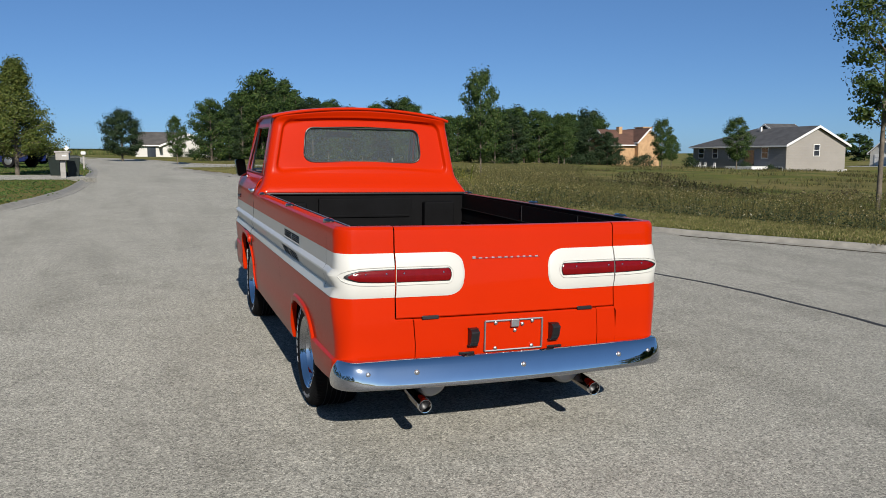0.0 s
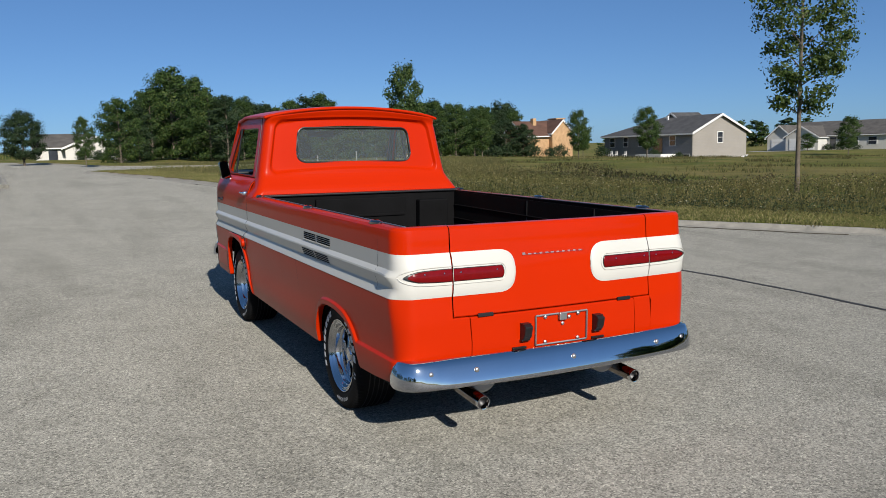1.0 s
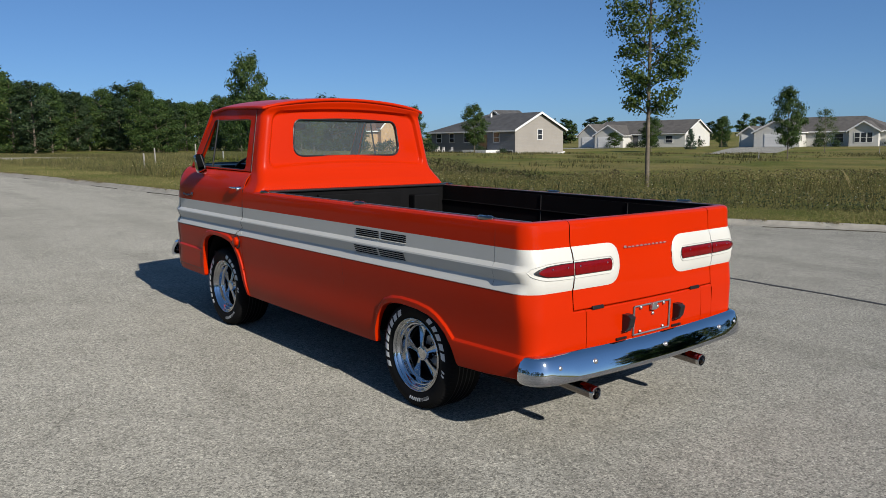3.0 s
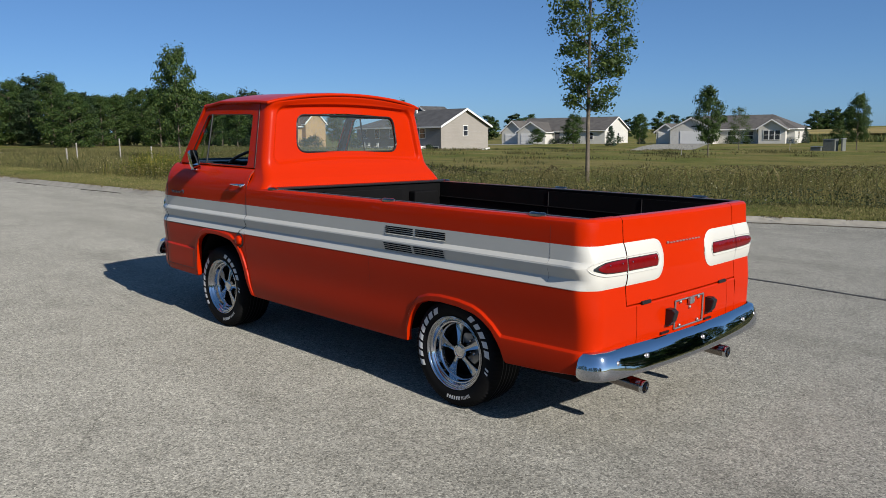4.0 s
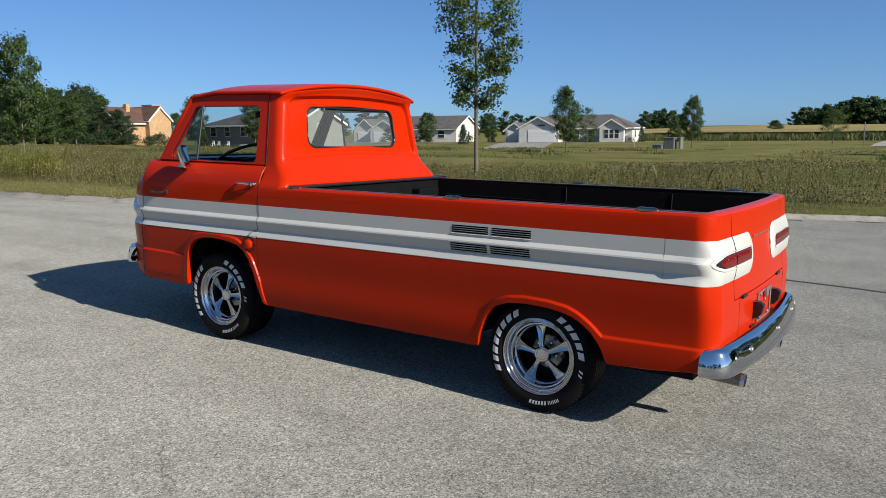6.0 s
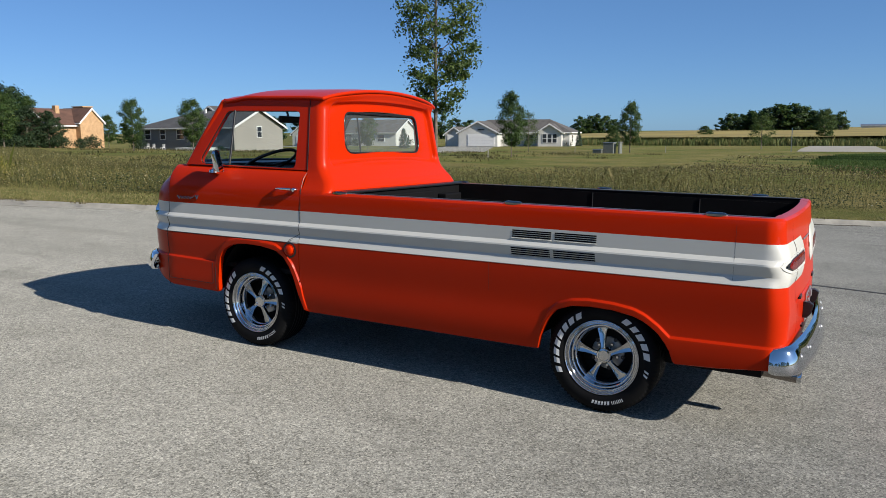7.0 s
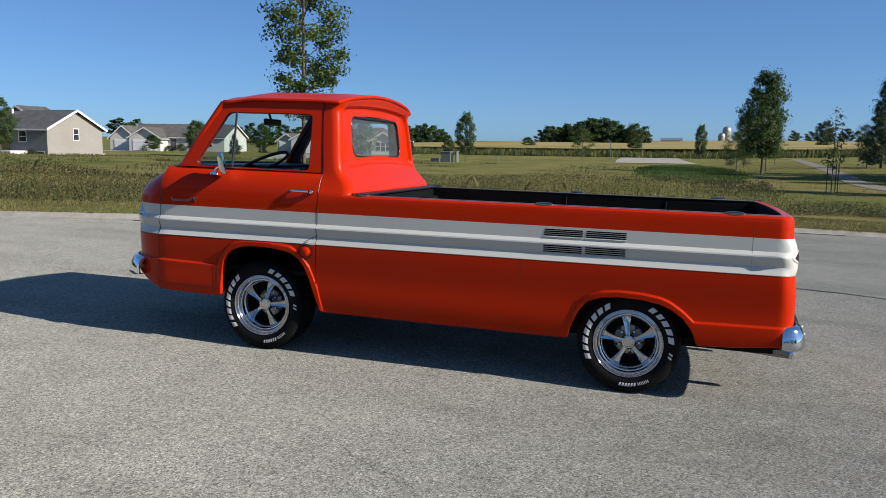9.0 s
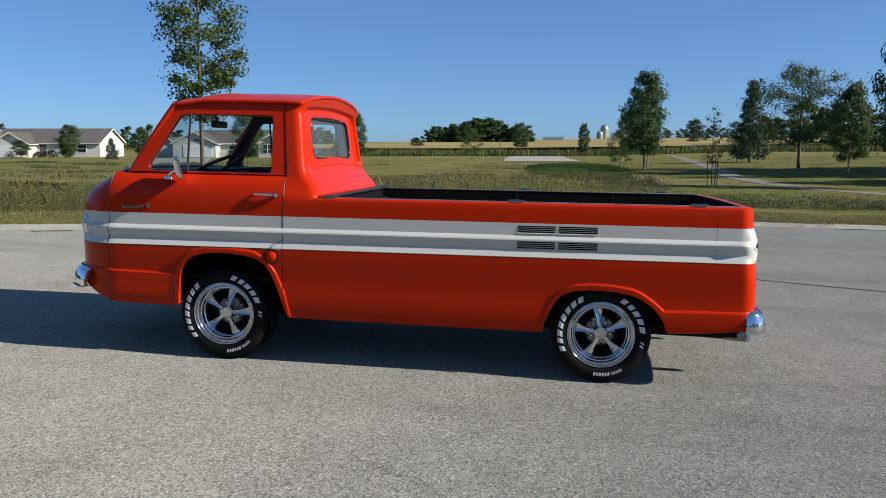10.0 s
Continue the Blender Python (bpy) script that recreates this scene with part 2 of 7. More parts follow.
# ---- ground, road, kerbs ----
def rise(x, y):
    """Height of the land: it climbs ahead of the truck and falls to its right, then lifts to low fields far off."""
    x, y = np.asarray(x, dtype=float), np.asarray(y, dtype=float)
    east = np.interp(x, [-600, -60, 0, 14, 22, 40, 60, 80, 110, 128, 165, 320, 440, 520, 3000], [1.5, 0.75, 0, -0.24, -0.33, -0.38, -0.42, -0.46, -0.5, -0.55, -0.1, 1.1, 2.3, 3.2, 5.0])
    t = np.clip((x - 15) / 75, 0, 1)
    north = 1.05 * np.tanh(y / 40) + np.interp(y, [60, 110, 400, 3000], [0, 0.4, 2.0, 6.0])
    south = 0.028 * np.clip(-y - 5, 0, 25) * np.clip((x - 18) / 25, 0, 1)
    hollow = 0.8 * np.exp(-((x - 71) / 15) ** 2 - ((y - 56) / 16) ** 2)
    return east + north * (1 - t * t * (3 - 2 * t)) + south - hollow


def curve(pts, step=0.5):
    """A smooth line through points."""
    P = [Vector((*p, 0)) for p in pts]
    P = [P[0] * 2 - P[1]] + P + [P[-1] * 2 - P[-2]]
    out = []
    for i in range(1, len(P) - 2):
        n = max(2, int((P[i + 1] - P[i]).length / step))
        for k in range(n):
            t = k / n
            a, b, c, d = P[i - 1:i + 3]
            q = 0.5 * ((2 * b) + (c - a) * t + (2 * a - 5 * b + 4 * c - d) * t * t + (3 * b - a - 3 * c + d) * t ** 3)
            out.append((q.x, q.y))
    out.append((P[-2].x, P[-2].y))
    return out


RIGHT_KERB = curve([(20, -34), (15.8, -20), (13.4, -11), (12.75, -6.5), (12.55, -4.2), (12.35, -2.2), (11.85, -0.6), (10.95, 1.2), (9.9, 3.0), (8.75, 4.6), (7.65, 6.0), (6.8, 7.3), (6.05, 8.6), (5.15, 10.3), (4.4, 12.2), (3.85, 15.0), (3.4, 18.2), (2.85, 22.7), (2.2, 27.4), (1.3, 32.5), (0.5, 36.5), (-0.1, 38.8), (0.3, 40.4), (2.6, 41.8), (6.5, 43.2), (10.5, 45.5), (11.5, 46.5)])
LEFT_KERB = curve([(-70, -3), (-40, 3), (-22, 6.0), (-12, 8.6), (-7.4, 10.6), (-5.4, 11.9), (-4.45, 13.2), (-4.1, 14.7), (-3.75, 16.8), (-3.5, 20.0), (-3.5, 26.7), (-3.75, 34.7), (-4.3, 42.0), (-5.2, 52.0), (-6.6, 66.0), (-11.0, 82.0), (-34, 110)])
FAR_KERB = curve([(11.6, 47.5), (11.0, 49.0), (8.5, 50.4), (6.0, 51.0), (2.5, 54.5), (1.0, 62.0), (-1.0, 72.0), (-5.0, 84.0), (-14, 98.0), (-34, 122)])
NEAR_KERB = curve([(-70, -14), (-40, -14), (-20, -15), (-10, -18), (0, -26), (6, -40), (10, -60)])
ROAD_AREA = np.array(RIGHT_KERB + FAR_KERB + list(reversed(LEFT_KERB)) + NEAR_KERB + [(24, -60)])


def in_road(X, Y):
    poly = ROAD_AREA
    inside = np.zeros(X.shape, bool)
    j = len(poly) - 1
    for i in range(len(poly)):
        xi, yi, xj, yj = *poly[i], *poly[j]
        if yi != yj:
            c = ((yi > Y) != (yj > Y)) & (X < (xj - xi) * (Y - yi) / (yj - yi) + xi)
            inside ^= c
        j = i
    return inside


def kerb_distance(X, Y):
    best = np.full(X.shape, 1e9)
    for line in (RIGHT_KERB, LEFT_KERB, FAR_KERB, NEAR_KERB):
        L = np.array(line)
        for i in range(len(L) - 1):
            a, b = L[i], L[i + 1]
            d = b - a
            t = np.clip(((X - a[0]) * d[0] + (Y - a[1]) * d[1]) / (d @ d + 1e-9), 0, 1)
            best = np.minimum(best, np.hypot(X - a[0] - t * d[0], Y - a[1] - t * d[1]))
    return best


def steps(*spans):
    out = []
    for a, b, s in spans:
        out += list(np.arange(a, b, s))
    return np.array(out + [spans[-1][1]])


def height_sheet(name, xs, ys, lift_of, mats, label, kind="structure", category=""):
    X, Y = np.meshgrid(xs, ys, indexing="ij")
    Z = rise(X, Y) + lift_of(X, Y)
    V = np.stack([X, Y, Z], -1).reshape(-1, 3)
    n, m = X.shape
    idx = np.arange(n * m).reshape(n, m)
    F = np.stack([idx[:-1, :-1], idx[1:, :-1], idx[1:, 1:], idx[:-1, 1:]], -1).reshape(-1, 4)
    me = bpy.data.meshes.new(name)
    me.from_pydata(V.tolist(), [], F.tolist())
    me.polygons.foreach_set("use_smooth", np.ones(len(F), bool))
    ob = place(name, me, None, "", mats)
    return tagged(ob, label, category or name, kind=kind)


def grass_ground():
    m, n, l, b = nodes_of("grass_and_fields")
    lawn = ramp(n, l, noise_tex(n, l, 0.35, 5), [(0.3, (0.0943, 0.1189, 0.0246)), (0.5, (0.1435, 0.1517, 0.0369)), (0.7, (0.1968, 0.1804, 0.05904))])
    dry = ramp(n, l, noise_tex(n, l, 0.085, 6, 0.65), [(0.42, (0.0, 0.0, 0.0)), (0.62, (1, 1, 1))])
    lawn = mixed(n, l, dry, lawn, (0.2214, 0.1845, 0.0697))
    shade = ramp(n, l, noise_tex(n, l, 0.6, 5, 0.7, stretch=(1, 0.6, 1)), [(0.35, (0.62, 0.66, 0.6)), (0.6, (1.08, 1.06, 1.0))])
    lawn = mixed(n, l, 0.8, lawn, shade, "MULTIPLY")
    fine = ramp(n, l, noise_tex(n, l, 26, 4, 0.75), [(0.3, (0.5, 0.52, 0.45)), (0.55, (1.0, 1.0, 1.0)), (0.75, (1.35, 1.3, 1.2))])
    col = mixed(n, l, 0.9, lawn, fine, "MULTIPLY")
    l.new(col, b.inputs["Base Color"])
    b.inputs["Roughness"].default_value = 0.95
    b.inputs["Specular IOR Level"].default_value = 0.1
    bump(n, l, b, noise_tex(n, l, 40, 5, 0.8), 0.9, 0.05)
    return m


GRASS = grass_ground()


def land(X, Y):
    d = kerb_distance(X, Y)
    road = in_road(X, Y)
    return np.where(road, -0.10, np.clip(0.02 + (d - 0.1) * 0.5, -0.02, 0.085))


gx = steps((-2500, -400, 300), (-400, -80, 40), (-80, -12, 4), (-12, -2, 0.5), (-2, 17, 0.35), (17, 40, 1.5), (40, 120, 8), (120, 640, 40), (640, 3000, 300))
gy = steps((-2500, -400, 300), (-400, -60, 40), (-60, -14, 3), (-14, 46, 0.45), (46, 70, 1.5), (70, 140, 6), (140, 600, 40), (600, 3000, 300))
height_sheet("ground", gx, gy, land, [GRASS], "grassy ground and fields reaching the horizon", category="ground")
height_sheet("road", steps((-70, -14, 4), (-14, 25, 0.8), (25, 42, 2)), steps((-62, -14, 4), (-14, 60, 0.8), (60, 124, 4)), lambda X, Y: 0 * X, [CONCRETE], "light grey worn concrete road", category="road")

KERB_SECTION = [(-0.22, 0.005), (-0.10, -0.002), (-0.02, 0.016), (0.04, 0.055), (0.07, 0.074), (0.12, 0.080), (0.14, 0.03), (0.14, -0.1), (-0.22, -0.1)]
for line, flip in ((RIGHT_KERB, 1), (LEFT_KERB, -1), (FAR_KERB, 1), (NEAR_KERB, -1)):
    V = []
    for i, (x, y) in enumerate(line):
        a, b = Vector(line[max(i - 1, 0)]), Vector(line[min(i + 1, len(line) - 1)])
        d = (b - a).normalized()
        n = Vector((d.y, -d.x)) * flip
        for o, z in KERB_SECTION:
            o += 0.012 * noise.noise(Vector((x * 1.3, y * 1.3, o)))
            px, py = x + n.x * o, y + n.y * o
            V.append((px, py, float(rise(px, py)) + z + 0.006 * noise.noise(Vector((px * 2, py * 2, 3)))))
    tagged(solid("kerb", V, grid_faces(len(line), len(KERB_SECTION), close_v=True), [KERB], smooth=50), "worn concrete rolled kerb beside the grass", "kerb", kind="structure")

# ---- the truck ----
truck = thing("pickup_truck", "orange-red vintage pickup truck with white side band, parked on concrete road", "pickup truck", LIE)


def rake(y):
    return 0.0105 * (1 - y)


def side_x(y):
    return 0.882 - 0.004 * ((y - 0.6) / 1.5) ** 2


def rear_y(x):
    return -0.925 + 0.03 * (x / 0.88) ** 2


ARCH = [(-0.95, 0.378), (-0.80, 0.372), (-0.60, 0.350), (-0.385, 0.338), (-0.376, 0.36), (-0.355, 0.42), (-0.297, 0.49), (-0.23, 0.535), (-0.168, 0.56), (-0.06, 0.578), (0.068, 0.582), (0.17, 0.572), (0.251, 0.54),
        (0.295, 0.49), (0.321, 0.435), (0.345, 0.37), (0.36, 0.304), (0.40, 0.300), (1.96, 0.300), (1.985, 0.31), (2.02, 0.41), (2.055, 0.51), (2.09, 0.59), (2.13, 0.645), (2.193, 0.685),
        (2.30, 0.704), (2.434, 0.710), (2.53, 0.702), (2.60, 0.682), (2.66, 0.645), (2.695, 0.59), (2.712, 0.50), (2.722, 0.36), (2.735, 0.345), (3.18, 0.352), (3.28, 0.385), (3.40, 0.44), (3.55, 0.47), (3.6, 0.47)]
CREASE = [(-0.95, 0.485), (-0.36, 0.472), (-0.30, 0.525), (-0.23, 0.572), (-0.168, 0.597), (-0.06, 0.612), (0.068, 0.616), (0.17, 0.605), (0.251, 0.575), (0.30, 0.523), (0.332, 0.46), (0.352, 0.39), (0.372, 0.30), (1.962, 0.30),
          (2.0, 0.46), (2.06, 0.60), (2.12, 0.68), (2.193, 0.722), (2.30, 0.738), (2.434, 0.743), (2.53, 0.738), (2.61, 0.718), (2.66, 0.690), (2.70, 0.640), (2.728, 0.60), (2.742, 0.556), (3.2, 0.562), (3.6, 0.57)]
FLARE = [(-0.95, 0.013), (-0.36, 0.015), (0.2, 0.012), (0.27, 0.008), (0.335, 0.004), (0.36, 0.0), (1.95, 0.0), (1.985, 0.010), (2.1, 0.014), (2.6, 0.014), (2.735, 0.012), (3.3, 0.013), (3.6, 0.01)]
BAND = [(0.0, 0.0), (0.04, 0.0), (0.36, -0.001), (0.46, 0.0165), (0.50, 0.0185), (0.54, 0.0165), (0.76, -0.001), (0.79, 0.0), (0.985, 0.020), (1.0, 0.018)]


def table(rows, v):
    return float(np.interp(v, [r[0] for r in rows], [r[1] for r in rows]))


def outline():
    """Half of the plan of the body, from the tailgate round the corner and along the side to the middle of the nose: x, y and how far round it is."""
    pts = [(x, rear_y(x)) for x in np.linspace(0.598, 0.78, 6)]
    pts += [(0.78 + (side_x(-0.81) - 0.78) * math.sin(a), -0.81 - 0.092 * math.cos(a)) for a in np.radians(np.linspace(8, 90, 10))]
    ys = set(np.round(np.linspace(-0.79, 3.12, 60), 3)) | set(np.round(np.linspace(-0.40, -0.14, 14), 3)) | set(np.round(np.linspace(0.15, 0.42, 19), 3)) | {0.363, 0.352, 1.965, 1.975, 1.985, 2.0}
    ys |= set(np.round(np.linspace(2.012, 2.22, 14), 3)) | set(np.round(np.linspace(2.52, 2.78, 22), 3)) | {2.717, 2.719, 2.728}
    pts += [(side_x(y), y) for y in sorted(ys)]
    x0 = side_x(3.13)
    pts += [(x0 - 0.40 + 0.40 * math.cos(a), 3.13 + 0.425 * math.sin(a)) for a in np.radians([3, 6, 9.3, 9.7, 13, 18, 24, 31, 39, 47, 56, 65, 74, 82, 90])]
    pts += [(x, 3.555 + 0.02 * (1 - (x / 0.47) ** 2)) for x in np.linspace(0.40, 0, 6)]
    out = []
    for i, (x, y) in enumerate(pts):
        a, b = pts[max(i - 1, 0)], pts[min(i + 1, len(pts) - 1)]
        d = Vector((b[0] - a[0], b[1] - a[1])).normalized()
        out.append((x, y, d.y, -d.x))
    return out


PLAN = outline()


def band_z(y, s):
    zt, zb = 0.968 + rake(y), 0.761 + rake(y)
    return zt + (zb - zt) * s


def bulge(x, y, nx, ny, z):
    """How far the skin stands out of the plan at this height."""
    zt, zb = 0.968 + rake(y), 0.761 + rake(y)
    back = smooth01((-ny - 0.05) / 0.8) if y < 0 else 0.0
    front = smooth01((ny - 0.55) / 0.45) if y > 2 else 0.0
    if zb <= z <= zt:
        s = (zt - z) / (zt - zb)
        pillow = 0.016 * (1 - abs(2 * s - 1) ** 3)
        tip = 0.012 * math.exp(-((s - 0.5) / 0.16) ** 2) * smooth01((-0.72 - y) / 0.1) * (1 - back)
        v = table(BAND, s) * (1 - back) * (1 - front) + pillow * max(back, front) + tip
        return v
    if z > zt:
        return 0.0
    v = 0.018 * smooth01((z - (zb - 0.26)) / 0.26) * (1 - back) * (1 - front)
    zc = table(CREASE, y) if y < 3.3 else 0.57
    v += table(FLARE, y) * smooth01((zc + 0.012 - z) / 0.016) * (1 - 0.9 * back)
    if z < 0.46:
        v -= 0.022 * ((0.46 - z) / 0.16) ** 2 * (1 - back)
    return v


def skin(col, z, inset=0.0):
    x, y, nx, ny = col
    o = bulge(x, y, nx, ny, z) - inset
    return (x + nx * o, y + ny * o, z)


def columns(lo, hi):
    """Plan columns between two places along the side, with exact ends."""
    res = []
    for c in PLAN:
        res.append(c)
    if lo is not None:
        res = [(side_x(lo), lo, 1.0, 0.0)] + [c for c in res if c[1] > lo + 0.002 and not (c[0] < 0.8 and c[1] < 0)]
    if hi is not None:
        res = [c for c in res if c[1] < hi - 0.002] + [(side_x(hi), hi, 1.0, 0.0)]
    return res


S_ROWS = [0.0, 0.04, 0.18, 0.32, 0.36, 0.41, 0.46, 0.50, 0.54, 0.65, 0.76, 0.79, 0.88, 0.985, 1.0]


def rows_low(col, n=30, cut=0.0):
    y = col[1]
    b, zb = table(ARCH, y), 0.761 + rake(y) - cut
    b = min(b, zb - 0.02)
    zc = max(min(table(CREASE, y), zb - 0.021), b + 0.012)
    zs = list(np.linspace(b + 0.004, zc - 0.006, 9)) + [zc - 0.002, zc + 0.002, zc + 0.006, zc + 0.010, zc + 0.014] + list(np.linspace(zc + 0.02, zb - 0.0005, n - 14))
    return [skin(col, b, 0.035), skin(col, b, 0.006)] + [skin(col, z) for z in zs]


def rows_band(col):
    return [skin(col, band_z(col[1], s)) for s in reversed(S_ROWS)]


def mirrored(P, side):
    P = np.array(P, dtype=float)
    P[..., 0] *= side
    return P


for side, word in ((-1, "left"), (1, "right")):
    # bed side, with the rear corner
    cols = [c for c in columns(None, 2.012)]
    P = []
    for c in cols:
        r = rake(c[1])
        top = [skin(c, 1.02 + r), skin(c, 1.058 + r), skin(c, 1.078 + r, 0.004), skin(c, 1.0895 + r, 0.016), skin(c, 1.0915 + r, 0.032), skin(c, 1.090 + r, 0.066), skin(c, 1.083 + r, 0.074), skin(c, 1.04 + r, 0.076)]
        P.append(rows_low(c) + rows_band(c) + top)
    nlow, nband = 32, len(S_ROWS)
    sheet("bed_side", mirrored(P, side), [RED, WHITE, UNDER, BLACK], truck, "orange-red bed side with white band", slot=lambda i, j: 1 if nlow <= j < nlow + nband - 1 else 3 if j >= nlow + nband + 5 else 0, thick=0.012, inside=2, away=(0, 0.6, 0.8), smooth=20)

    # panel below the door, with the front wheel arch, to the nose
    cols = columns(2.016, None)
    P = []
    for c in cols:
        cut = 0.003
        P.append(rows_low(c, cut=cut))
    sheet("front_fender", mirrored(P, side), [RED, UNDER], truck, thick=0.012, inside=1, away=(0, 2.6, 0.6), smooth=20)
    Q = []
    for y in np.linspace(2.0165, 2.106, 8):
        c = (side_x(y), y, 1.0, 0.0)
        zb = band_z(y, 1.0)
        hi = 0.05 * (2.11 - y) / 0.094 - 0.004
        Q.append([skin(c, zb - 0.0025 + max(0.002, hi) * t) for t in (0, 0.3, 0.6, 1.0)])
    sheet("sill_corner", mirrored(Q, side), [WHITE, UNDER], truck, thick=0.008, inside=1, away=(0, 2.06, 0.78), smooth=20)
    seam = [c for c in PLAN if 3.19 < c[1] < 3.205][-1]
    tube("panel_seam", [(side * p[0], p[1], p[2]) for p in (skin(seam, z, -0.0005) for z in np.linspace(0.352, 0.79, 24))], 0.0022, [TRIM], truck, "dark panel seam", sides=5)
    mid_seam = (side_x(0.66), 0.66, 1.0, 0.0)
    tube("panel_seam", [(side * p[0], p[1], p[2]) for p in (skin(mid_seam, z, 0.0004) for z in np.linspace(0.60, 0.76, 12))], 0.0007, [TRIM], truck, "fine panel seam", sides=5)
    rear_seam = (side_x(-0.64), -0.64, 1.0, 0.0)
    tube("panel_seam", [(side * p[0], p[1], p[2]) for p in (skin(rear_seam, z, 0.0004) for z in np.linspace(0.80, 1.07, 24))], 0.0008, [TRIM], truck, "fine panel seam", sides=5)

    for line in ([(2.768, z) for z in np.linspace(0.548, 0.405, 10)] + [(y, 0.402) for y in np.linspace(2.78, 3.19, 14)],
                 [(2.745, z) for z in np.linspace(0.60, 0.365, 10)],
                 [(2.0145, z) for z in np.linspace(0.812, 1.214, 30)],
                 [(2.0145, 0.809), (2.03, 0.800), (2.06, 0.783), (2.09, 0.767)] + [(y, band_z(y, 1.0) - 0.001) for y in np.linspace(2.106, 3.15, 30)]):
        tube("panel_seam", [(side * p[0], p[1], p[2]) for p in (skin((side_x(y), y, 1.0, 0.0), z, 0.0005 if z < 1.0 else 0.0005 + float(np.interp(z, [1.0, 1.09, 1.165, 1.214], [0, 0.006, 0.036, 0.088]))) for y, z in line)], 0.0022, [TRIM], truck, "dark panel seam", sides=5)
    front = [c for c in PLAN if 3.19 < c[1] < 3.205][-1]
    tube("panel_seam", [(side * p[0], p[1], p[2]) for p in (skin(front, z, 0.0005 + float(np.interp(z, [1.0, 1.05, 1.09, 1.13, 1.165, 1.2], [0, 0.002, 0.008, 0.021, 0.039, 0.068]))) for z in np.linspace(0.765, 1.195, 30))], 0.0022, [TRIM], truck, "dark panel seam", sides=5)

    # door
    door_cols = [c for c in columns(2.017, None) if c[1] < 3.1995]
    P = []
    for c in door_cols:
        lift = 0.05 * max(0.0, min(1.0, (2.11 - c[1]) / 0.094))
        zs = [band_z(c[1], s) for s in reversed(S_ROWS)]
        zs = [max(z, zs[0] + lift) if z < zs[0] + lift else z for z in zs]
        r = 0.3 * rake(c[1])
        up = [skin(c, 1.0 + r), skin(c, 1.05 + r, 0.001), skin(c, 1.09 + r, 0.006), skin(c, 1.13 + r, 0.018), skin(c, 1.165 + r, 0.036), skin(c, 1.19 + r, 0.056), skin(c, 1.206 + r, 0.073), skin(c, 1.214 + r, 0.088)]
        P.append([skin(c, z) for z in zs] + up)
    door = sheet("door", mirrored(P, side), [RED, WHITE, CABIN], truck, "orange-red cab door with white band", slot=lambda i, j: 1 if j < nband - 1 else 0, thick=0.012, inside=2, away=(0, 2.6, 0.8), smooth=20)

    # nose, up to the windscreen's foot
    cols = [c for c in columns(2.017, None) if c[1] > 3.1995]
    P = []
    for c in cols:
        r = 0.3 * rake(3.13)
        reach = 0.088 + (0.30 - 0.088) * smooth01((c[1] - 3.12) / 0.40)
        up = [skin(c, z + r, reach * g) for z, g in ((1.0, 0.02), (1.04, 0.07), (1.08, 0.17), (1.115, 0.31), (1.15, 0.48), (1.18, 0.68), (1.20, 0.85), (1.214, 1.0))]
        P.append(rows_band(c) + up)
    sheet("nose", mirrored(P, side), [RED, WHITE, UNDER], truck, slot=lambda i, j: 1 if j < nband - 1 else 0, thick=0.012, inside=2, away=(0, 2.9, 0.8), smooth=20)

    # louvres
    for y0, y1 in ((0.302, 0.530), (0.050, 0.282)):
        for s0, s1 in ((0.075, 0.29), (0.535, 0.765)):
            for k in range(4):
                a, b = s0 + (s1 - s0) * (k + 0.02) / 4, s0 + (s1 - s0) * (k + (0.70 if s0 < 0.3 else 0.60)) / 4
                Q = []
                for y in np.linspace(y0, y1, 3):
                    c = (side_x(y), y, 1.0, 0.0)
                    Q.append([skin(c, band_z(y, a), -0.002), skin(c, band_z(y, (a + b) / 2), -0.001), skin(c, band_z(y, b), -0.002)])
                sheet("louvre_slot", mirrored(Q, side), [BLACK], truck, "black louvre slot", smooth=0)
            Q = []
            for y in np.linspace(y0 - 0.004, y1 + 0.004, 4):
                c = (side_x(y), y, 1.0, 0.0)
                Q.append([skin(c, band_z(y, s1 - 0.004), -0.0005), skin(c, band_z(y, s1 + 0.006), -0.005), skin(c, band_z(y, s1 + 0.02), -0.0005)])
            sheet("louvre_lip", mirrored(Q, side), [WHITE], truck, smooth=0)

    # chrome stake caps on the rail
    for y in (1.727, 0.547, -0.535):
        z = 1.092 + rake(y)
        V = []
        for zz, k in ((z - 0.004, 1.0), (z + 0.006, 1.0), (z + 0.014, 0.72), (z + 0.015, 0.3)):
            V.append([(side * (side_x(y) - 0.036) + 0.026 * k * math.cos(a), y + 0.056 * k * math.sin(a), zz) for a in np.linspace(0, 2 * math.pi, 19)])
        sheet("stake_cap", V, [PIPE], truck, "dark chrome stake pocket cap", away=(0, y, z - 0.2))

    # fuel cap, handle, emblem
    if side < 0:
        c = (side_x(2.083), 2.083, 1.0, 0.0)
        x = -skin(c, 0.701)[0]
        turned("fuel_cap", [(-0.03, 0.040), (0.002, 0.040), (0.006, 0.038), (0.004, 0.032), (0.022, 0.030), (0.027, 0.024), (0.028, 0.001)], [RED], truck, "round orange-red fuel cap", at=(x, 2.083, 0.701), sign=-1)
        turned("fuel_cap_recess", [(-0.02, 0.051), (0.003, 0.051), (0.005, 0.040), (-0.02, 0.040)], [TRIM], truck, at=(x, 2.083, 0.701), sign=-1)
    hx = side * 0.868
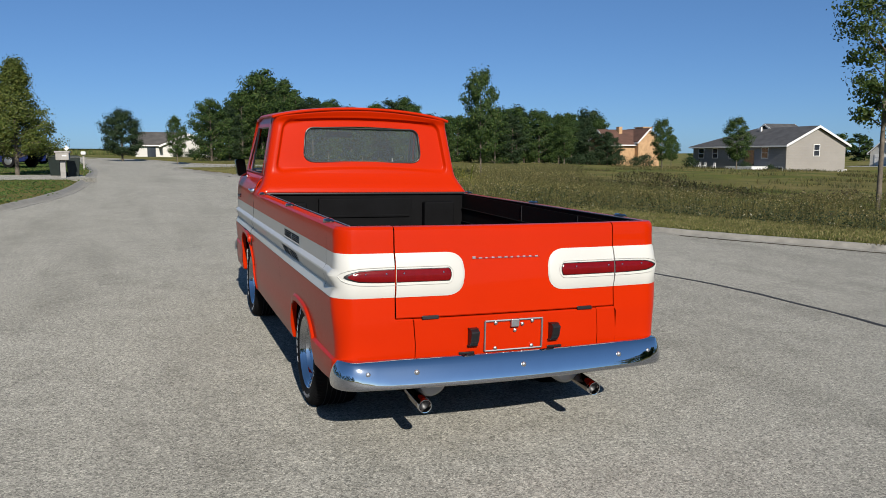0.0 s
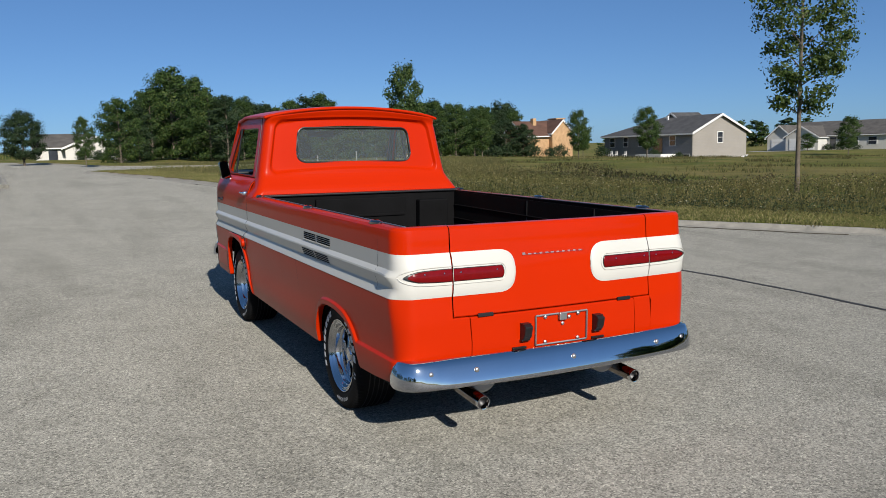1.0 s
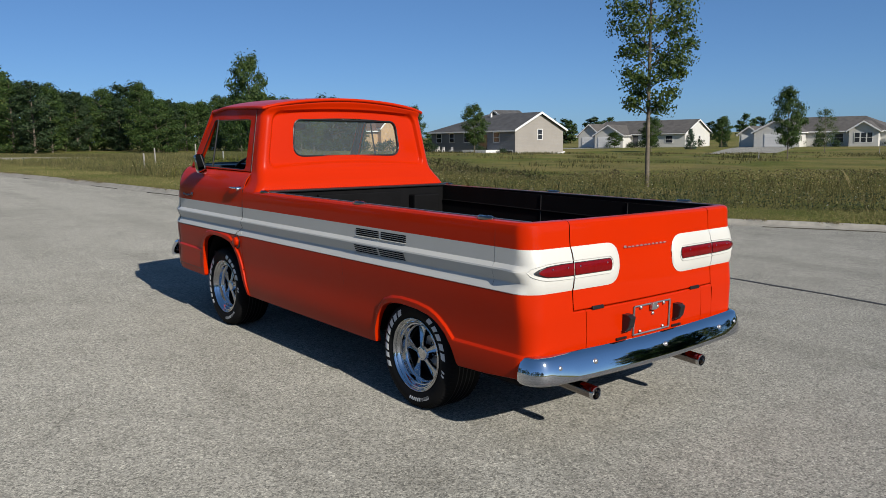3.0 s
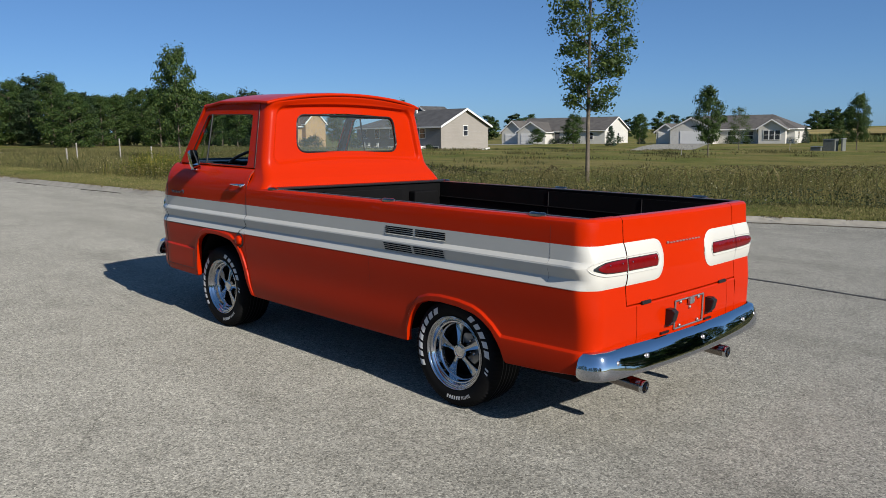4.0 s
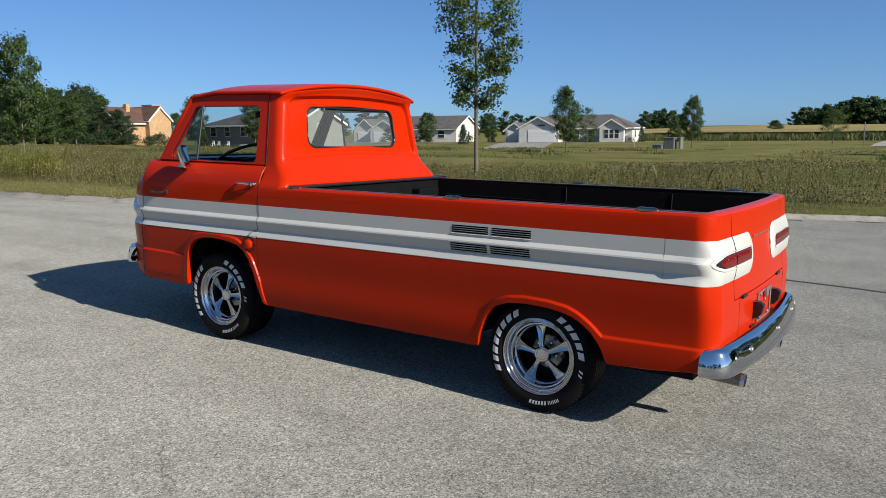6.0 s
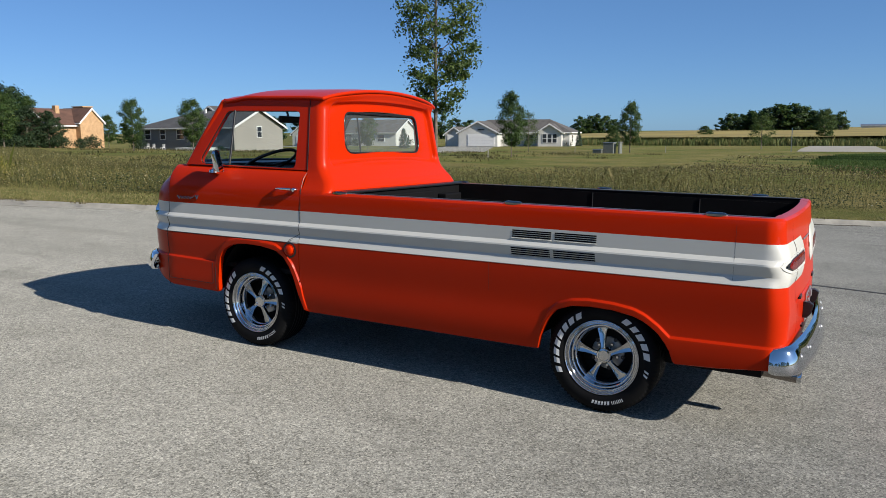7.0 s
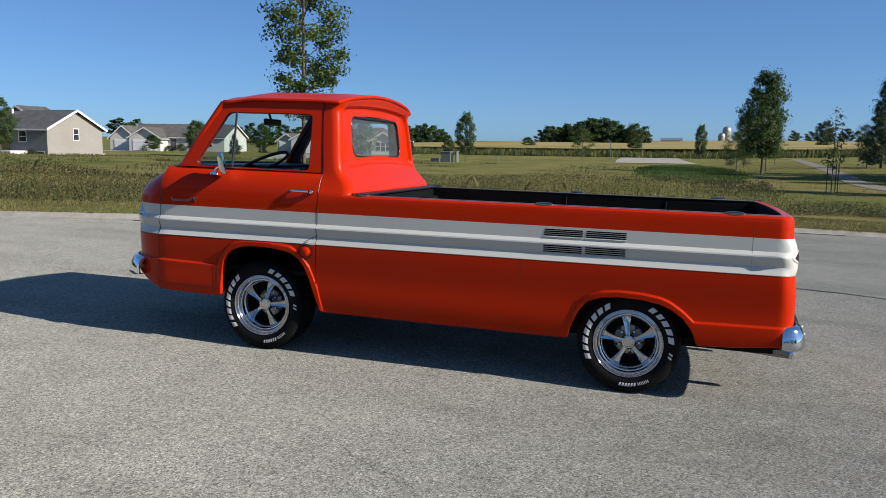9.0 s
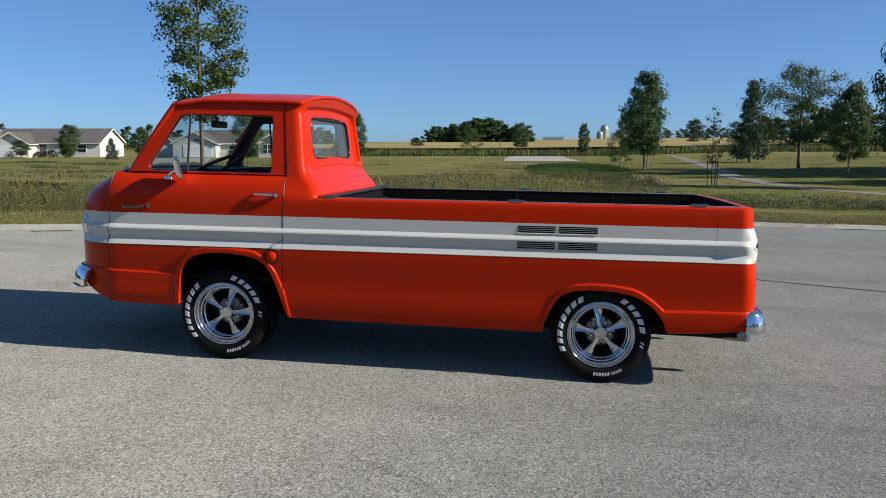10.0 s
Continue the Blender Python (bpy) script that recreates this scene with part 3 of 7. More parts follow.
    tube("door_handle", [(hx - side * 0.012, 2.215, 1.092), (hx + side * 0.018, 2.20, 1.093), (hx + side * 0.028, 2.14, 1.094), (hx + side * 0.024, 2.075, 1.094)], [0.005, 0.007, 0.008, 0.009], [CHROME], door, "chrome door handle")
    turned("handle_button", [(-0.02, 0.016), (0.018, 0.016), (0.030, 0.012), (0.034, 0.001)], [CHROME], door, seg=20, at=(hx, 2.055, 1.092), sign=side)
    pts = []
    for k in range(60):
        u = k / 59
        pts.append((side * (side_x(3.0) + 0.004), 3.108 - 0.165 * u, 0.984 + 0.010 * math.sin(u * 40) * (1.2 if u < 0.12 else 0.8) + 0.01 * (u > 0.88)))
    tube("script_emblem", pts, 0.0030, [PIPE], door, "chrome script emblem", sides=5)
    tube("emblem_tail", [(side * (side_x(3.0) + 0.004), 2.935 - 0.03 * u, 0.993 + 0.014 * math.sin(u * 9)) for u in np.linspace(0, 1, 16)], 0.004, [PIPE], door, sides=5)


def glass_x(z):
    return 0.796 - 0.077 * (z - 1.214) / 0.436


def rounded(pts, radii, n=8):
    """A polygon with rounded corners."""
    out, m = [], len(pts)
    for i in range(m):
        p, a, b = Vector(pts[i]), Vector(pts[i - 1]), Vector(pts[(i + 1) % m])
        r = radii[i]
        da, db = (a - p).normalized(), (b - p).normalized()
        h = r / math.tan(da.angle(db) / 2)
        h = min(h, (a - p).length * 0.48, (b - p).length * 0.48)
        q0, q1 = p + da * h, p + db * h
        for k in range(n + 1):
            t = k / n
            out.append(tuple(q0 * (1 - t) ** 2 + p * 2 * t * (1 - t) + q1 * t ** 2))
    return out


def at_angles(poly, centre, angles):
    """Where rays from the centre meet the polygon."""
    P = [(p[0] - centre[0], p[1] - centre[1]) for p in poly]
    res = []
    for w in angles:
        d = (math.cos(w), math.sin(w))
        best = None
        for i in range(len(P)):
            a, b = P[i - 1], P[i]
            ex, ey = b[0] - a[0], b[1] - a[1]
            den = d[0] * ey - d[1] * ex
            if abs(den) < 1e-12:
                continue
            t = (a[0] * ey - a[1] * ex) / den
            u = (a[0] * d[1] - a[1] * d[0]) / den
            if t > 0 and -1e-9 <= u <= 1 + 1e-9 and (best is None or t > best):
                best = t
        res.append((centre[0] + d[0] * best, centre[1] + d[1] * best))
    return res


def framed(name, hole, outer, rings, to3d, mats, parent, label="", n=120, away=(0, 2.5, 1.3), **k):
    """A panel with an opening: rings of points between the opening and the outline."""
    hx = [p[0] for p in hole]
    hy = [p[1] for p in hole]
    c = ((min(hx) + max(hx)) / 2, (min(hy) + max(hy)) / 2)
    ang = sorted(set([2 * math.pi * i / n for i in range(n)] + [math.atan2(p[1] - c[1], p[0] - c[0]) % (2 * math.pi) for p in outer if len(outer) < 8]))
    A, B = at_angles(hole, c, ang), at_angles(outer, c, ang)
    V = []
    for a, b in zip(A, B):
        for t in rings:
            V.append(to3d(a[0] + (b[0] - a[0]) * t, a[1] + (b[1] - a[1]) * t))
    return solid(name, V, grid_faces(len(ang), len(rings), close_u=True), mats, parent, label, away=away, **k)


doors = [o for o in truck.children if o.name.startswith("door")]
for side, door in zip((-1, 1), doors):
    hole = rounded([(2.118, 1.222), (2.985, 1.222), (2.758, 1.592), (2.128, 1.596)], [0.035, 0.045, 0.06, 0.03])
    outer = [(2.022, 1.2145), (3.09, 1.2145), (2.805, 1.674), (2.060, 1.674)]

    def on_side(y, z, side=side):
        return (side * (glass_x(z) + 0.004), y, z)
    framed("window_frame", hole, outer, [0, 0.12, 0.35, 0.6, 0.85, 1.0], on_side, [RED, CABIN], door, "orange-red window frame", thick=0.035, inside=1, bevel=0.004)
    tube("frame_seam", [(side * (glass_x(z) + 0.005), 2.0165 + 0.039 * (z - 1.2145) / 0.46, z) for z in np.linspace(1.2145, 1.672, 8)], 0.0025, [TRIM], door, "dark door seam", sides=5)
    ring = [(side * (glass_x(z) - 0.004), y, z) for y, z in hole]
    tube("window_seal", ring, 0.006, [TRIM], door, "black rubber window seal", sides=6, closed=True)
    tube("vent_bar", [(side * (glass_x(1.225) + 0.002), 2.688, 1.225), (side * (glass_x(1.594) + 0.002), 2.692, 1.594)], 0.0075, [TRIM], door, "black vent window bar", sides=8)
    tri = [p for p in hole if p[0] > 2.692] + [(2.692, 1.594), (2.692, 1.226)]
    tri.sort(key=lambda p: math.atan2(p[1] - 1.36, p[0] - 2.78))
    solid("vent_pane", [(side * (glass_x(z) - 0.006), y, z) for y, z in tri], [tuple(range(len(tri)))], [GLASS], door, "clear vent window pane", smooth=0)
    box("door_card", (side * 0.775 - 0.012, 2.04, 0.72), (side * 0.775 + 0.012, 3.08, 1.212), [CABIN], door, "dark blue inner door panel", bevel=0.008)
    # outside mirror
    if side < 0:
        tube("mirror_arm", [(-0.835, 2.80, 1.185), (-0.86, 2.775, 1.205), (-0.885, 2.72, 1.232)], [0.012, 0.008, 0.008], [CHROME], door, "chrome mirror arm")
        turned("mirror_foot", [(-0.01, 0.030), (0.008, 0.028), (0.014, 0.018), (0.015, 0.001)], [CHROME], door, seg=20, axis="z", at=(-0.835, 2.80, 1.178))
        mm = Matrix.Translation((-0.895, 2.70, 1.248)) @ pose(0, 0, 0, -13, 0, 25) @ Matrix.Scale(1.04, 4)
        head = rounded([(-0.045, -0.072), (0.045, -0.072), (0.045, 0.072), (-0.045, 0.072)], [0.022] * 4, 6)
        V = []
        for dy, k in ((0.028, 0.25), (0.024, 0.7), (0.012, 0.95), (-0.004, 1.0), (-0.010, 1.0)):
            V.append([mm @ Vector((x * k, dy, z * k)) for x, z in head + head[:1]])
        sheet("mirror_shell", V, [CHROME], door, "chrome mirror shell", away=tuple(mm @ Vector((0, 0, 0))))
        solid("mirror_glass", [mm @ Vector((x * 0.95, -0.009, z * 0.95)) for x, z in head], [tuple(range(len(head)))], [plain("mirror_glass", (0.72, 0.74, 0.76), 0.02, metal=1.0, vary=0.02)], door, "mirror glass", smooth=0)

# cab back with the rear window, its corners and quarter panels
BACK_Y = [(1.07, 1.795), (1.10, 1.798), (1.125, 1.806), (1.15, 1.822), (1.18, 1.850), (1.21, 1.875), (1.24, 1.893), (1.28, 1.903), (1.34, 1.912), (1.60, 1.943), (1.655, 1.948), (1.68, 1.946), (1.70, 1.94), (1.73, 1.925)]
HALF_W = [(1.07, 0.874), (1.09, 0.868), (1.12, 0.845), (1.16, 0.822), (1.214, 0.800), (1.652, 0.722), (1.75, 0.70)]


def cab_skin(s, v, recess=True):
    """Back wall of the cab: s runs across and round the corners, v up to the roof."""
    a = abs(s)
    x_guess = min(a / 0.8, 1.0) * 0.66
    top = 1.744 - 0.128 * x_guess ** 2 if a < 0.8 else 1.688 - 0.022 * (a - 0.8) / 0.2
    z = 1.07 + v * (top - 1.07)
    W, yb = table(HALF_W, z), table(BACK_Y, min(z + (1.744 - top) * smooth01((v - 0.8) / 0.2), 1.73))
    rc = 0.058
    bow = 0.012
    if a <= 0.8:
        x, y = (a / 0.8) * (W - rc), yb - bow * (1 - (a / 0.8) ** 2)
    elif a <= 0.92:
        w = (a - 0.8) / 0.12 * math.pi / 2
        x, y = W - rc + rc * math.sin(w), yb + rc - rc * math.cos(w)
    else:
        y1 = 2.014 + 0.04 * smooth01((z - 1.21) / 0.44)
        x, y = W, yb + rc + (y1 - yb - rc) * (a - 0.92) / 0.08
    if recess and a < 0.8:
        dx, dz = abs(x) - (W - rc - 0.014), abs(z - (1.478 - 0.03 * (x / 0.66) ** 2)) - 0.204
        d = max(dx, dz) if min(dx, dz) < -0.07 else math.hypot(max(dx + 0.07, 0), max(dz + 0.07, 0)) - 0.07
        y += 0.030 * smooth01((0.004 - d) / 0.024)
    return (math.copysign(x, s), y, z)


def on_back(x, z):
    """Where a point of the back wall, seen from behind, lies on cab_skin."""
    a = abs(x) / (table(HALF_W, z) - 0.058) * 0.8
    return math.copysign(a, x), (z - 1.07) / (1.744 - 0.128 * (a / 0.8 * 0.66) ** 2 - 1.07)


hole = [on_back(x, z) for x, z in rounded([(-0.497, 1.326), (0.497, 1.326), (0.468, 1.598), (-0.468, 1.598)], [0.085, 0.085, 0.075, 0.075])]
outer = [(-0.8, 0), (0.8, 0), (0.8, 1), (-0.8, 1)]
framed("cab_back", hole, outer, list(np.linspace(0, 1, 52)), cab_skin, [RED, CABIN], truck, "orange-red cab back wall", n=220, thick=0.03, inside=1, smooth=60)
for side in (-1, 1):
    sheet("cab_corner", [[cab_skin(side * a, v) for v in np.linspace(0, 1, 40)] for a in list(np.linspace(0.8, 0.92, 11)) + [0.95, 1.0]], [RED, CABIN], truck, "orange-red cab corner post", thick=0.03, inside=1, smooth=60, away=(0, 2.5, 1.3))
rw = [Vector(cab_skin(s, v)) + Vector((0, 0.004, 0)) for s, v in hole]
tube("rear_window_seal", rw, 0.0075, [TRIM], truck, "black rubber rear window seal", sides=8, closed=True)
solid("rear_window", [p + Vector((0, 0.012, 0)) for p in rw], [tuple(range(len(rw)))], [REAR_GLASS], truck, "clear rear window with a faint pale grey film", smooth=0)


# roof with its rear visor
def roof_point(u, v):
    x = 0.742 * u
    y0 = 1.899 + 0.04 * abs(u) ** 5
    y1 = 2.862 - 0.07 * u * u
    y = y0 + (y1 - y0) * v
    z = 1.772 - 0.128 * x * x - 0.012 * abs(u) ** 8 - 0.045 * smooth01((v - 0.72) / 0.28) * (0.6 + 0.4 * (1 - abs(u))) - 0.006 * smooth01((0.2 - v) / 0.2)
    return (x, y, z)


U = sorted(set(list(np.linspace(-1, 1, 33)) + [-0.985, 0.985]))
sheet("roof", [[roof_point(u, v) for v in np.linspace(0, 1, 22)] for u in U], [RED, CABIN], truck, "orange-red cab roof with rear visor", thick=0.024, inside=0, bevel=0.010, away=(0, 2.4, 0.5), smooth=60)
box("headliner", (-0.70, 1.99, 1.640), (0.70, 2.84, 1.655), [CABIN], truck, "dark headliner")

# windscreen, pillars
ws = []
for u in np.linspace(-1, 1, 17):
    foot = Vector((0.765 * u, 3.36 - 0.27 * u * u * (0.55 + 0.45 * u * u), 1.216))
    head = Vector((0.70 * u, 2.84 - 0.07 * u * u, 1.655 + 0.03 * (1 - u * u)))
    ws.append([foot.lerp(head, t) for t in np.linspace(0, 1, 6)])
sheet("windscreen", ws, [GLASS], truck, "clear curved windscreen", smooth=60)
edge = [r[0] for r in ws] + [p for p in ws[-1][1:]] + [r[-1] for r in reversed(ws[:-1])] + [p for p in reversed(ws[0][1:-1])]
tube("windscreen_seal", edge, 0.016, [TRIM], truck, "black windscreen seal", sides=8, closed=True)
for side in (-1, 1):
    tube("screen_pillar", [(side * 0.775, 3.088, 1.20), (side * 0.755, 3.01, 1.34), (side * 0.735, 2.908, 1.50), (side * 0.715, 2.803, 1.655)], [0.024, 0.022, 0.022, 0.022], [RED], truck, "orange-red windscreen pillar")

# cabin
box("dashboard", (-0.76, 2.86, 1.06), (0.76, 3.12, 1.215), [DASH], truck, "blue-grey dashboard", bevel=0.03)
box("dash_pad", (-0.75, 2.84, 1.205), (0.75, 3.08, 1.228), [TRIM], truck, "black dashboard top pad", bevel=0.01)
box("glovebox", (0.18, 2.845, 1.10), (0.55, 2.862, 1.19), [STEEL], truck, "silver glovebox lid", bevel=0.01)
box("instrument_panel", (-0.52, 2.845, 1.10), (-0.20, 2.862, 1.19), [STEEL], truck, "silver instrument panel", bevel=0.01)
box("front_bulkhead", (-0.74, 3.10, 0.40), (0.74, 3.13, 1.07), [UNDER], truck, "dark front bulkhead")
box("cab_floor", (-0.80, 1.98, 0.52), (0.80, 3.2, 0.55), [UNDER], truck, "dark cab floor")
box("seat_cushion", (-0.70, 2.08, 0.72), (0.70, 2.55, 0.90), [SEAT], truck, "black bench seat cushion", bevel=0.05)
box("seat_back", (-0.70, 2.00, 0.86), (0.70, 2.14, 1.205), [SEAT], truck, "black bench seat back", bevel=0.045)
tilt = Matrix.Translation((-0.37, 2.70, 1.235)) @ pose(0, 0, 0, -28, 0, 0)
wheel_rim = tube("steering_wheel", [tilt @ Vector((0.205 * math.cos(a), 0.205 * math.sin(a), 0)) for a in np.linspace(0, 2 * math.pi, 40, endpoint=False)], 0.0115, [TRIM], truck, "black steering wheel", closed=True)
tube("spoke", [tilt @ Vector((-0.20, 0, 0)), tilt @ Vector((0, -0.01, -0.03)), tilt @ Vector((0.20, 0, 0))], 0.010, [TRIM], wheel_rim)
tube("steering_column", [tilt @ Vector((0, 0, -0.02)), (-0.37, 2.92, 1.0)], 0.025, [TRIM], wheel_rim)
for x in (-0.50, -0.36, -0.22):
    turned("dial", [(-0.01, 0.052), (0.006, 0.052), (0.012, 0.046), (0.004, 0.042), (0.003, 0.001)], [CHROME, TRIM], truck, "chrome-ringed dashboard dial", axis="y", at=(x, 2.856, 1.165), sign=-1, seg=24, slot=lambda j: 1 if j >= 3 else 0)
box("dash_trim", (-0.70, 2.852, 1.095), (0.70, 2.862, 1.108), [CHROME], truck, "thin chrome dashboard strip", bevel=0.003)
box("cab_mirror", (-0.125, 2.80, 1.525), (0.125, 2.83, 1.578), [TRIM], truck, "black interior mirror", bevel=0.012)
tube("cab_mirror_arm", [(0, 2.825, 1.56), (0, 2.84, 1.60), (0, 2.86, 1.655)], 0.009, [TRIM], truck)

# bed
for side in (-1, 1):
    box("bed_wall", (min(side * 0.805, side * 0.795), -0.86, 0.60), (max(side * 0.805, side * 0.795), 1.77, 1.075), [BLACK], truck, "black lined bed wall")
    for y in (-0.15, 0.62):
        tube("bed_wall_seam", [(side * 0.794, y, 0.62), (side * 0.794, y, 1.07)], 0.004, [TRIM], truck)
    for k in range(3):
        z = 0.74 + 0.11 * k
        tube("bed_wall_rib", [(side * 0.792, -0.82, z), (side * 0.792, 1.72, z)], 0.006, [BLACK], truck)
for side in (-1, 1):
    tube("rail_trim", [(side * 0.8045, -0.85, 1.091 + rake(-0.85)), (side * 0.8045, 1.72, 1.091 + rake(1.72))], 0.0035, [STEEL], truck, "thin silver rail trim", sides=6)
box("bed_floor", (-0.80, -0.86, 0.585), (0.80, 1.78, 0.605), [BLACK], truck, "black lined bed floor")
for k in range(9):
    x = -0.68 + 0.17 * k
    box("bed_rib", (x - 0.03, -0.84, 0.606), (x + 0.03, 1.70, 0.616), [BLACK], truck, bevel=0.003)
box("bulkhead", (-0.80, 1.735, 0.60), (0.80, 1.765, 1.078), [BLACK], truck, "black bed bulkhead", bevel=0.004)
box("bulkhead_cap", (-0.83, 1.715, 1.078), (0.83, 1.80, 1.094), [TRIM], truck, "black bulkhead cap", bevel=0.006)
for lo, hi in ((-0.72, -0.52), (0.44, 0.70)):
    box("bulkhead_box", (lo, 1.66, 0.61), (hi, 1.737, 1.02), [BLACK], truck, "black raised bulkhead panel", bevel=0.012)
box("bulkhead_panel", (-0.42, 1.70, 0.62), (0.34, 1.737, 1.05), [BLACK], truck, bevel=0.008)
for z in (0.80, 0.90):
    box("bulkhead_bar", (-0.40, 1.685, z), (0.32, 1.702, z + 0.022), [BLACK], truck, bevel=0.005)


# tailgate
def gate_rows(x, zlo, out=0.0):
    y, r = rear_y(x), rake(-0.92)
    return [(x, y + 0.05, zlo), (x, y + 0.006, zlo), (x, y - out, zlo + 0.006)] + [(x, y - out, zlo + 0.006 + (1.045 + r - zlo) * t) for t in np.linspace(0.08, 1, 10)] + \
        [(x, y + 0.004, 1.076 + r), (x, y + 0.016, 1.0885 + r), (x, y + 0.034, 1.0905 + r), (x, y + 0.062, 1.089 + r), (x, y + 0.070, 1.082 + r), (x, y + 0.072, zlo)]


# the gate's inner edge faces are coloured black for the dark reflection there
gate = sheet("tailgate", [gate_rows(x, 0.680) for x in np.linspace(-0.592, 0.592, 25)], [RED, BLACK], truck, "orange-red tailgate with white lamp surrounds", slot=lambda i, j: 1 if j >= 16 else 0, away=(0, -0.88, 0.85), smooth=20)
box("gate_liner", (-0.595, rear_y(0.5) + 0.074, 0.60), (0.595, rear_y(0.5) + 0.085, 1.068), [BLACK], gate, "black tailgate liner")
marks = random.Random(12)
for k in range(11):
    x, w, up = -0.205 + 0.034 * k, marks.uniform(0.012, 0.021), marks.uniform(0.0028, 0.0042) * (1.6 if k == 0 else 1.0)
    box("emblem_mark", (x, rear_y(0.1) - 0.007, 0.951), (x + w, rear_y(0.1), 0.951 + 2 * up), [STEEL], gate, "small chrome emblem mark", bevel=0.002)
tube("emblem_bar", [(-0.205, rear_y(0.1) - 0.003, 0.953), (0.160, rear_y(0.1) - 0.003, 0.953)], 0.0010, [CHROME], gate, "thin chrome emblem bar", sides=5)


def pod_limits(a, end):
    r = rake(-0.92)
    hi, lo = 0.968 + r, 0.761 + r
    mid, h = (hi + lo) / 2, (hi - lo) / 2
    e = (end + 0.105 - a) / 0.105
    if e > 0:
        e = min(e, 1.0)
        h *= (1 - e ** 2.6) ** (1 / 2.6)
    return mid - h, mid + h


for side, end, lamp in ((-1, 0.246, 0.322), (1, 0.206, 0.280)):
    P = []
    for a in sorted(set(list(np.linspace(end + 0.0005, end + 0.115, 22)) + list(np.linspace(end + 0.115, 0.5915, 12)))):
        lo, hi = pod_limits(a, end)
        full = 0.207
        row = []
        for t in np.linspace(0, 1, 13):
            z = lo + (hi - lo) * t
            fall = min(1.0, (hi - lo) / full)
            o = 0.002 + 0.015 * (1 - abs(2 * t - 1) ** 3) * fall
            row.append((side * a, rear_y(a) - o, z))
        P.append(row)
    sheet("lamp_surround", P, [WHITE], gate, "cream-white raised lamp surround", away=(0, -0.5, 0.9), smooth=50)
    # lamp on the tailgate
    zc = 0.8645 + rake(-0.92)
    for nm, mt, grow, out, ln in (("lamp_bezel", TRIM, 0.0035, 0.0185, "dark lamp gasket"), ("tail_lamp", LENS, 0.0, 0.0205, "red tail lamp lens")):
        P = []
        for a in [lamp - grow + q for q in (0, 0.001, 0.003, 0.006, 0.010, 0.014)] + list(np.linspace(lamp + 0.03, 0.590, 10)):
            h = 0.028 + grow
            e = (lamp - grow + 0.014 - a) / 0.014
            if e > 0:
                h *= (1 - min(e, 0.98) ** 2) ** 0.5
            P.append([(side * a, rear_y(a) - o, zc + d * h) for o, d in ((0.010, -1), (out - 0.0015, -1), (out, -0.93), (out + 0.001, 0), (out, 0.93), (out - 0.0015, 1), (0.010, 1))])
        sheet(nm, P, [mt], gate, ln, away=(0, -0.5, zc), smooth=50)
    # lamp on the corner
    cs = [c for c in PLAN if c[1] < -0.735 and c[0] > 0.59]
    for nm, mt, grow, out, ln in (("lamp_bezel", TRIM, 0.0035, 0.0185, "dark lamp gasket"), ("tail_lamp", LENS, 0.0, 0.0205, "red tail lamp lens")):
        P, N = [], 9 if grow == 0 else 10
        for i, c in enumerate(cs[:N]):
            h = (0.028 + grow) * max(0.03, (1 - (i / (N - 1)) ** 2.4)) ** 0.62
            o2 = 0.011 * max(0.0, min(1.0, (i - 7) / 4))
            P.append([(side * (c[0] + c[2] * (o + o2)), c[1] + c[3] * (o + o2), zc + dz * h) for o, dz in ((0.008, -1), (out - 0.0015, -1), (out, -0.93), (out + 0.001, 0), (out, 0.93), (out - 0.0015, 1), (0.008, 1))])
        sheet(nm, P, [mt], truck, ln, away=(0, -0.3, zc), smooth=50)
    # raised white lip round both lamps
    lip = []
    for up in (1, -1):
        line = [(side * x, rear_y(x) - 0.0175, zc + up * 0.042) for x in np.linspace(0.588, lamp + 0.02, 10)] + [(side * (lamp + 0.02 - 0.034 * math.sin(w)), rear_y(lamp) - 0.0175, zc + up * 0.042 * math.cos(w)) for w in np.radians([20, 40, 60, 80, 90])]
        lip += line if up > 0 else list(reversed(line))
    tube("surround_lip", lip, 0.0028, [WHITE], gate, sides=6)
    lip = []
    for up in (1, -1):
        line = []
        for i, c in enumerate(cs[:12]):
            hh = 0.042 * max(0.0, 1 - (i / 11) ** 2.4) ** 0.62
            line.append((side * (c[0] + c[2] * 0.0175), c[1] + c[3] * 0.0175, zc + up * hh))
        lip += line if up > 0 else list(reversed(line))
    tube("surround_lip", lip, 0.0028, [WHITE], truck, "raised white lamp lip", sides=6)
    for a in (0.36, 0.555, 0.64, 0.75):
        turned("lens_screw", [(0, 0.004), (0.002, 0.004), (0.003, 0.001)], [CHROME], truck, seg=8, axis="y", at=(side * a, rear_y(a) - 0.0225, zc + 0.012), sign=-1, smooth=0)

# lower rear: fixed panels, engine lid, plate, latches
for lo, hi in ((-0.598, -0.512), (0.488, 0.598)):
    sheet("rear_panel", [[(x, rear_y(x) + o, z) for o, z in ((0.05, 0.676), (0.004, 0.676), (0, 0.670), (0, 0.55), (0.004, 0.42), (0.03, 0.36))] for x in np.linspace(lo, hi, 4)], [RED], truck, thick=0.01, away=(0, -0.5, 0.5), smooth=15)
lid = sheet("engine_lid", [[(x, rear_y(x) + o, z) for o, z in ((0.05, 0.674), (0.005, 0.674), (0.0, 0.668), (0, 0.55), (0.004, 0.42), (0.03, 0.36))] for x in np.linspace(-0.508, 0.484, 16)], [RED], truck, "orange-red engine lid", thick=0.01, away=(0, -0.5, 0.5), smooth=15)
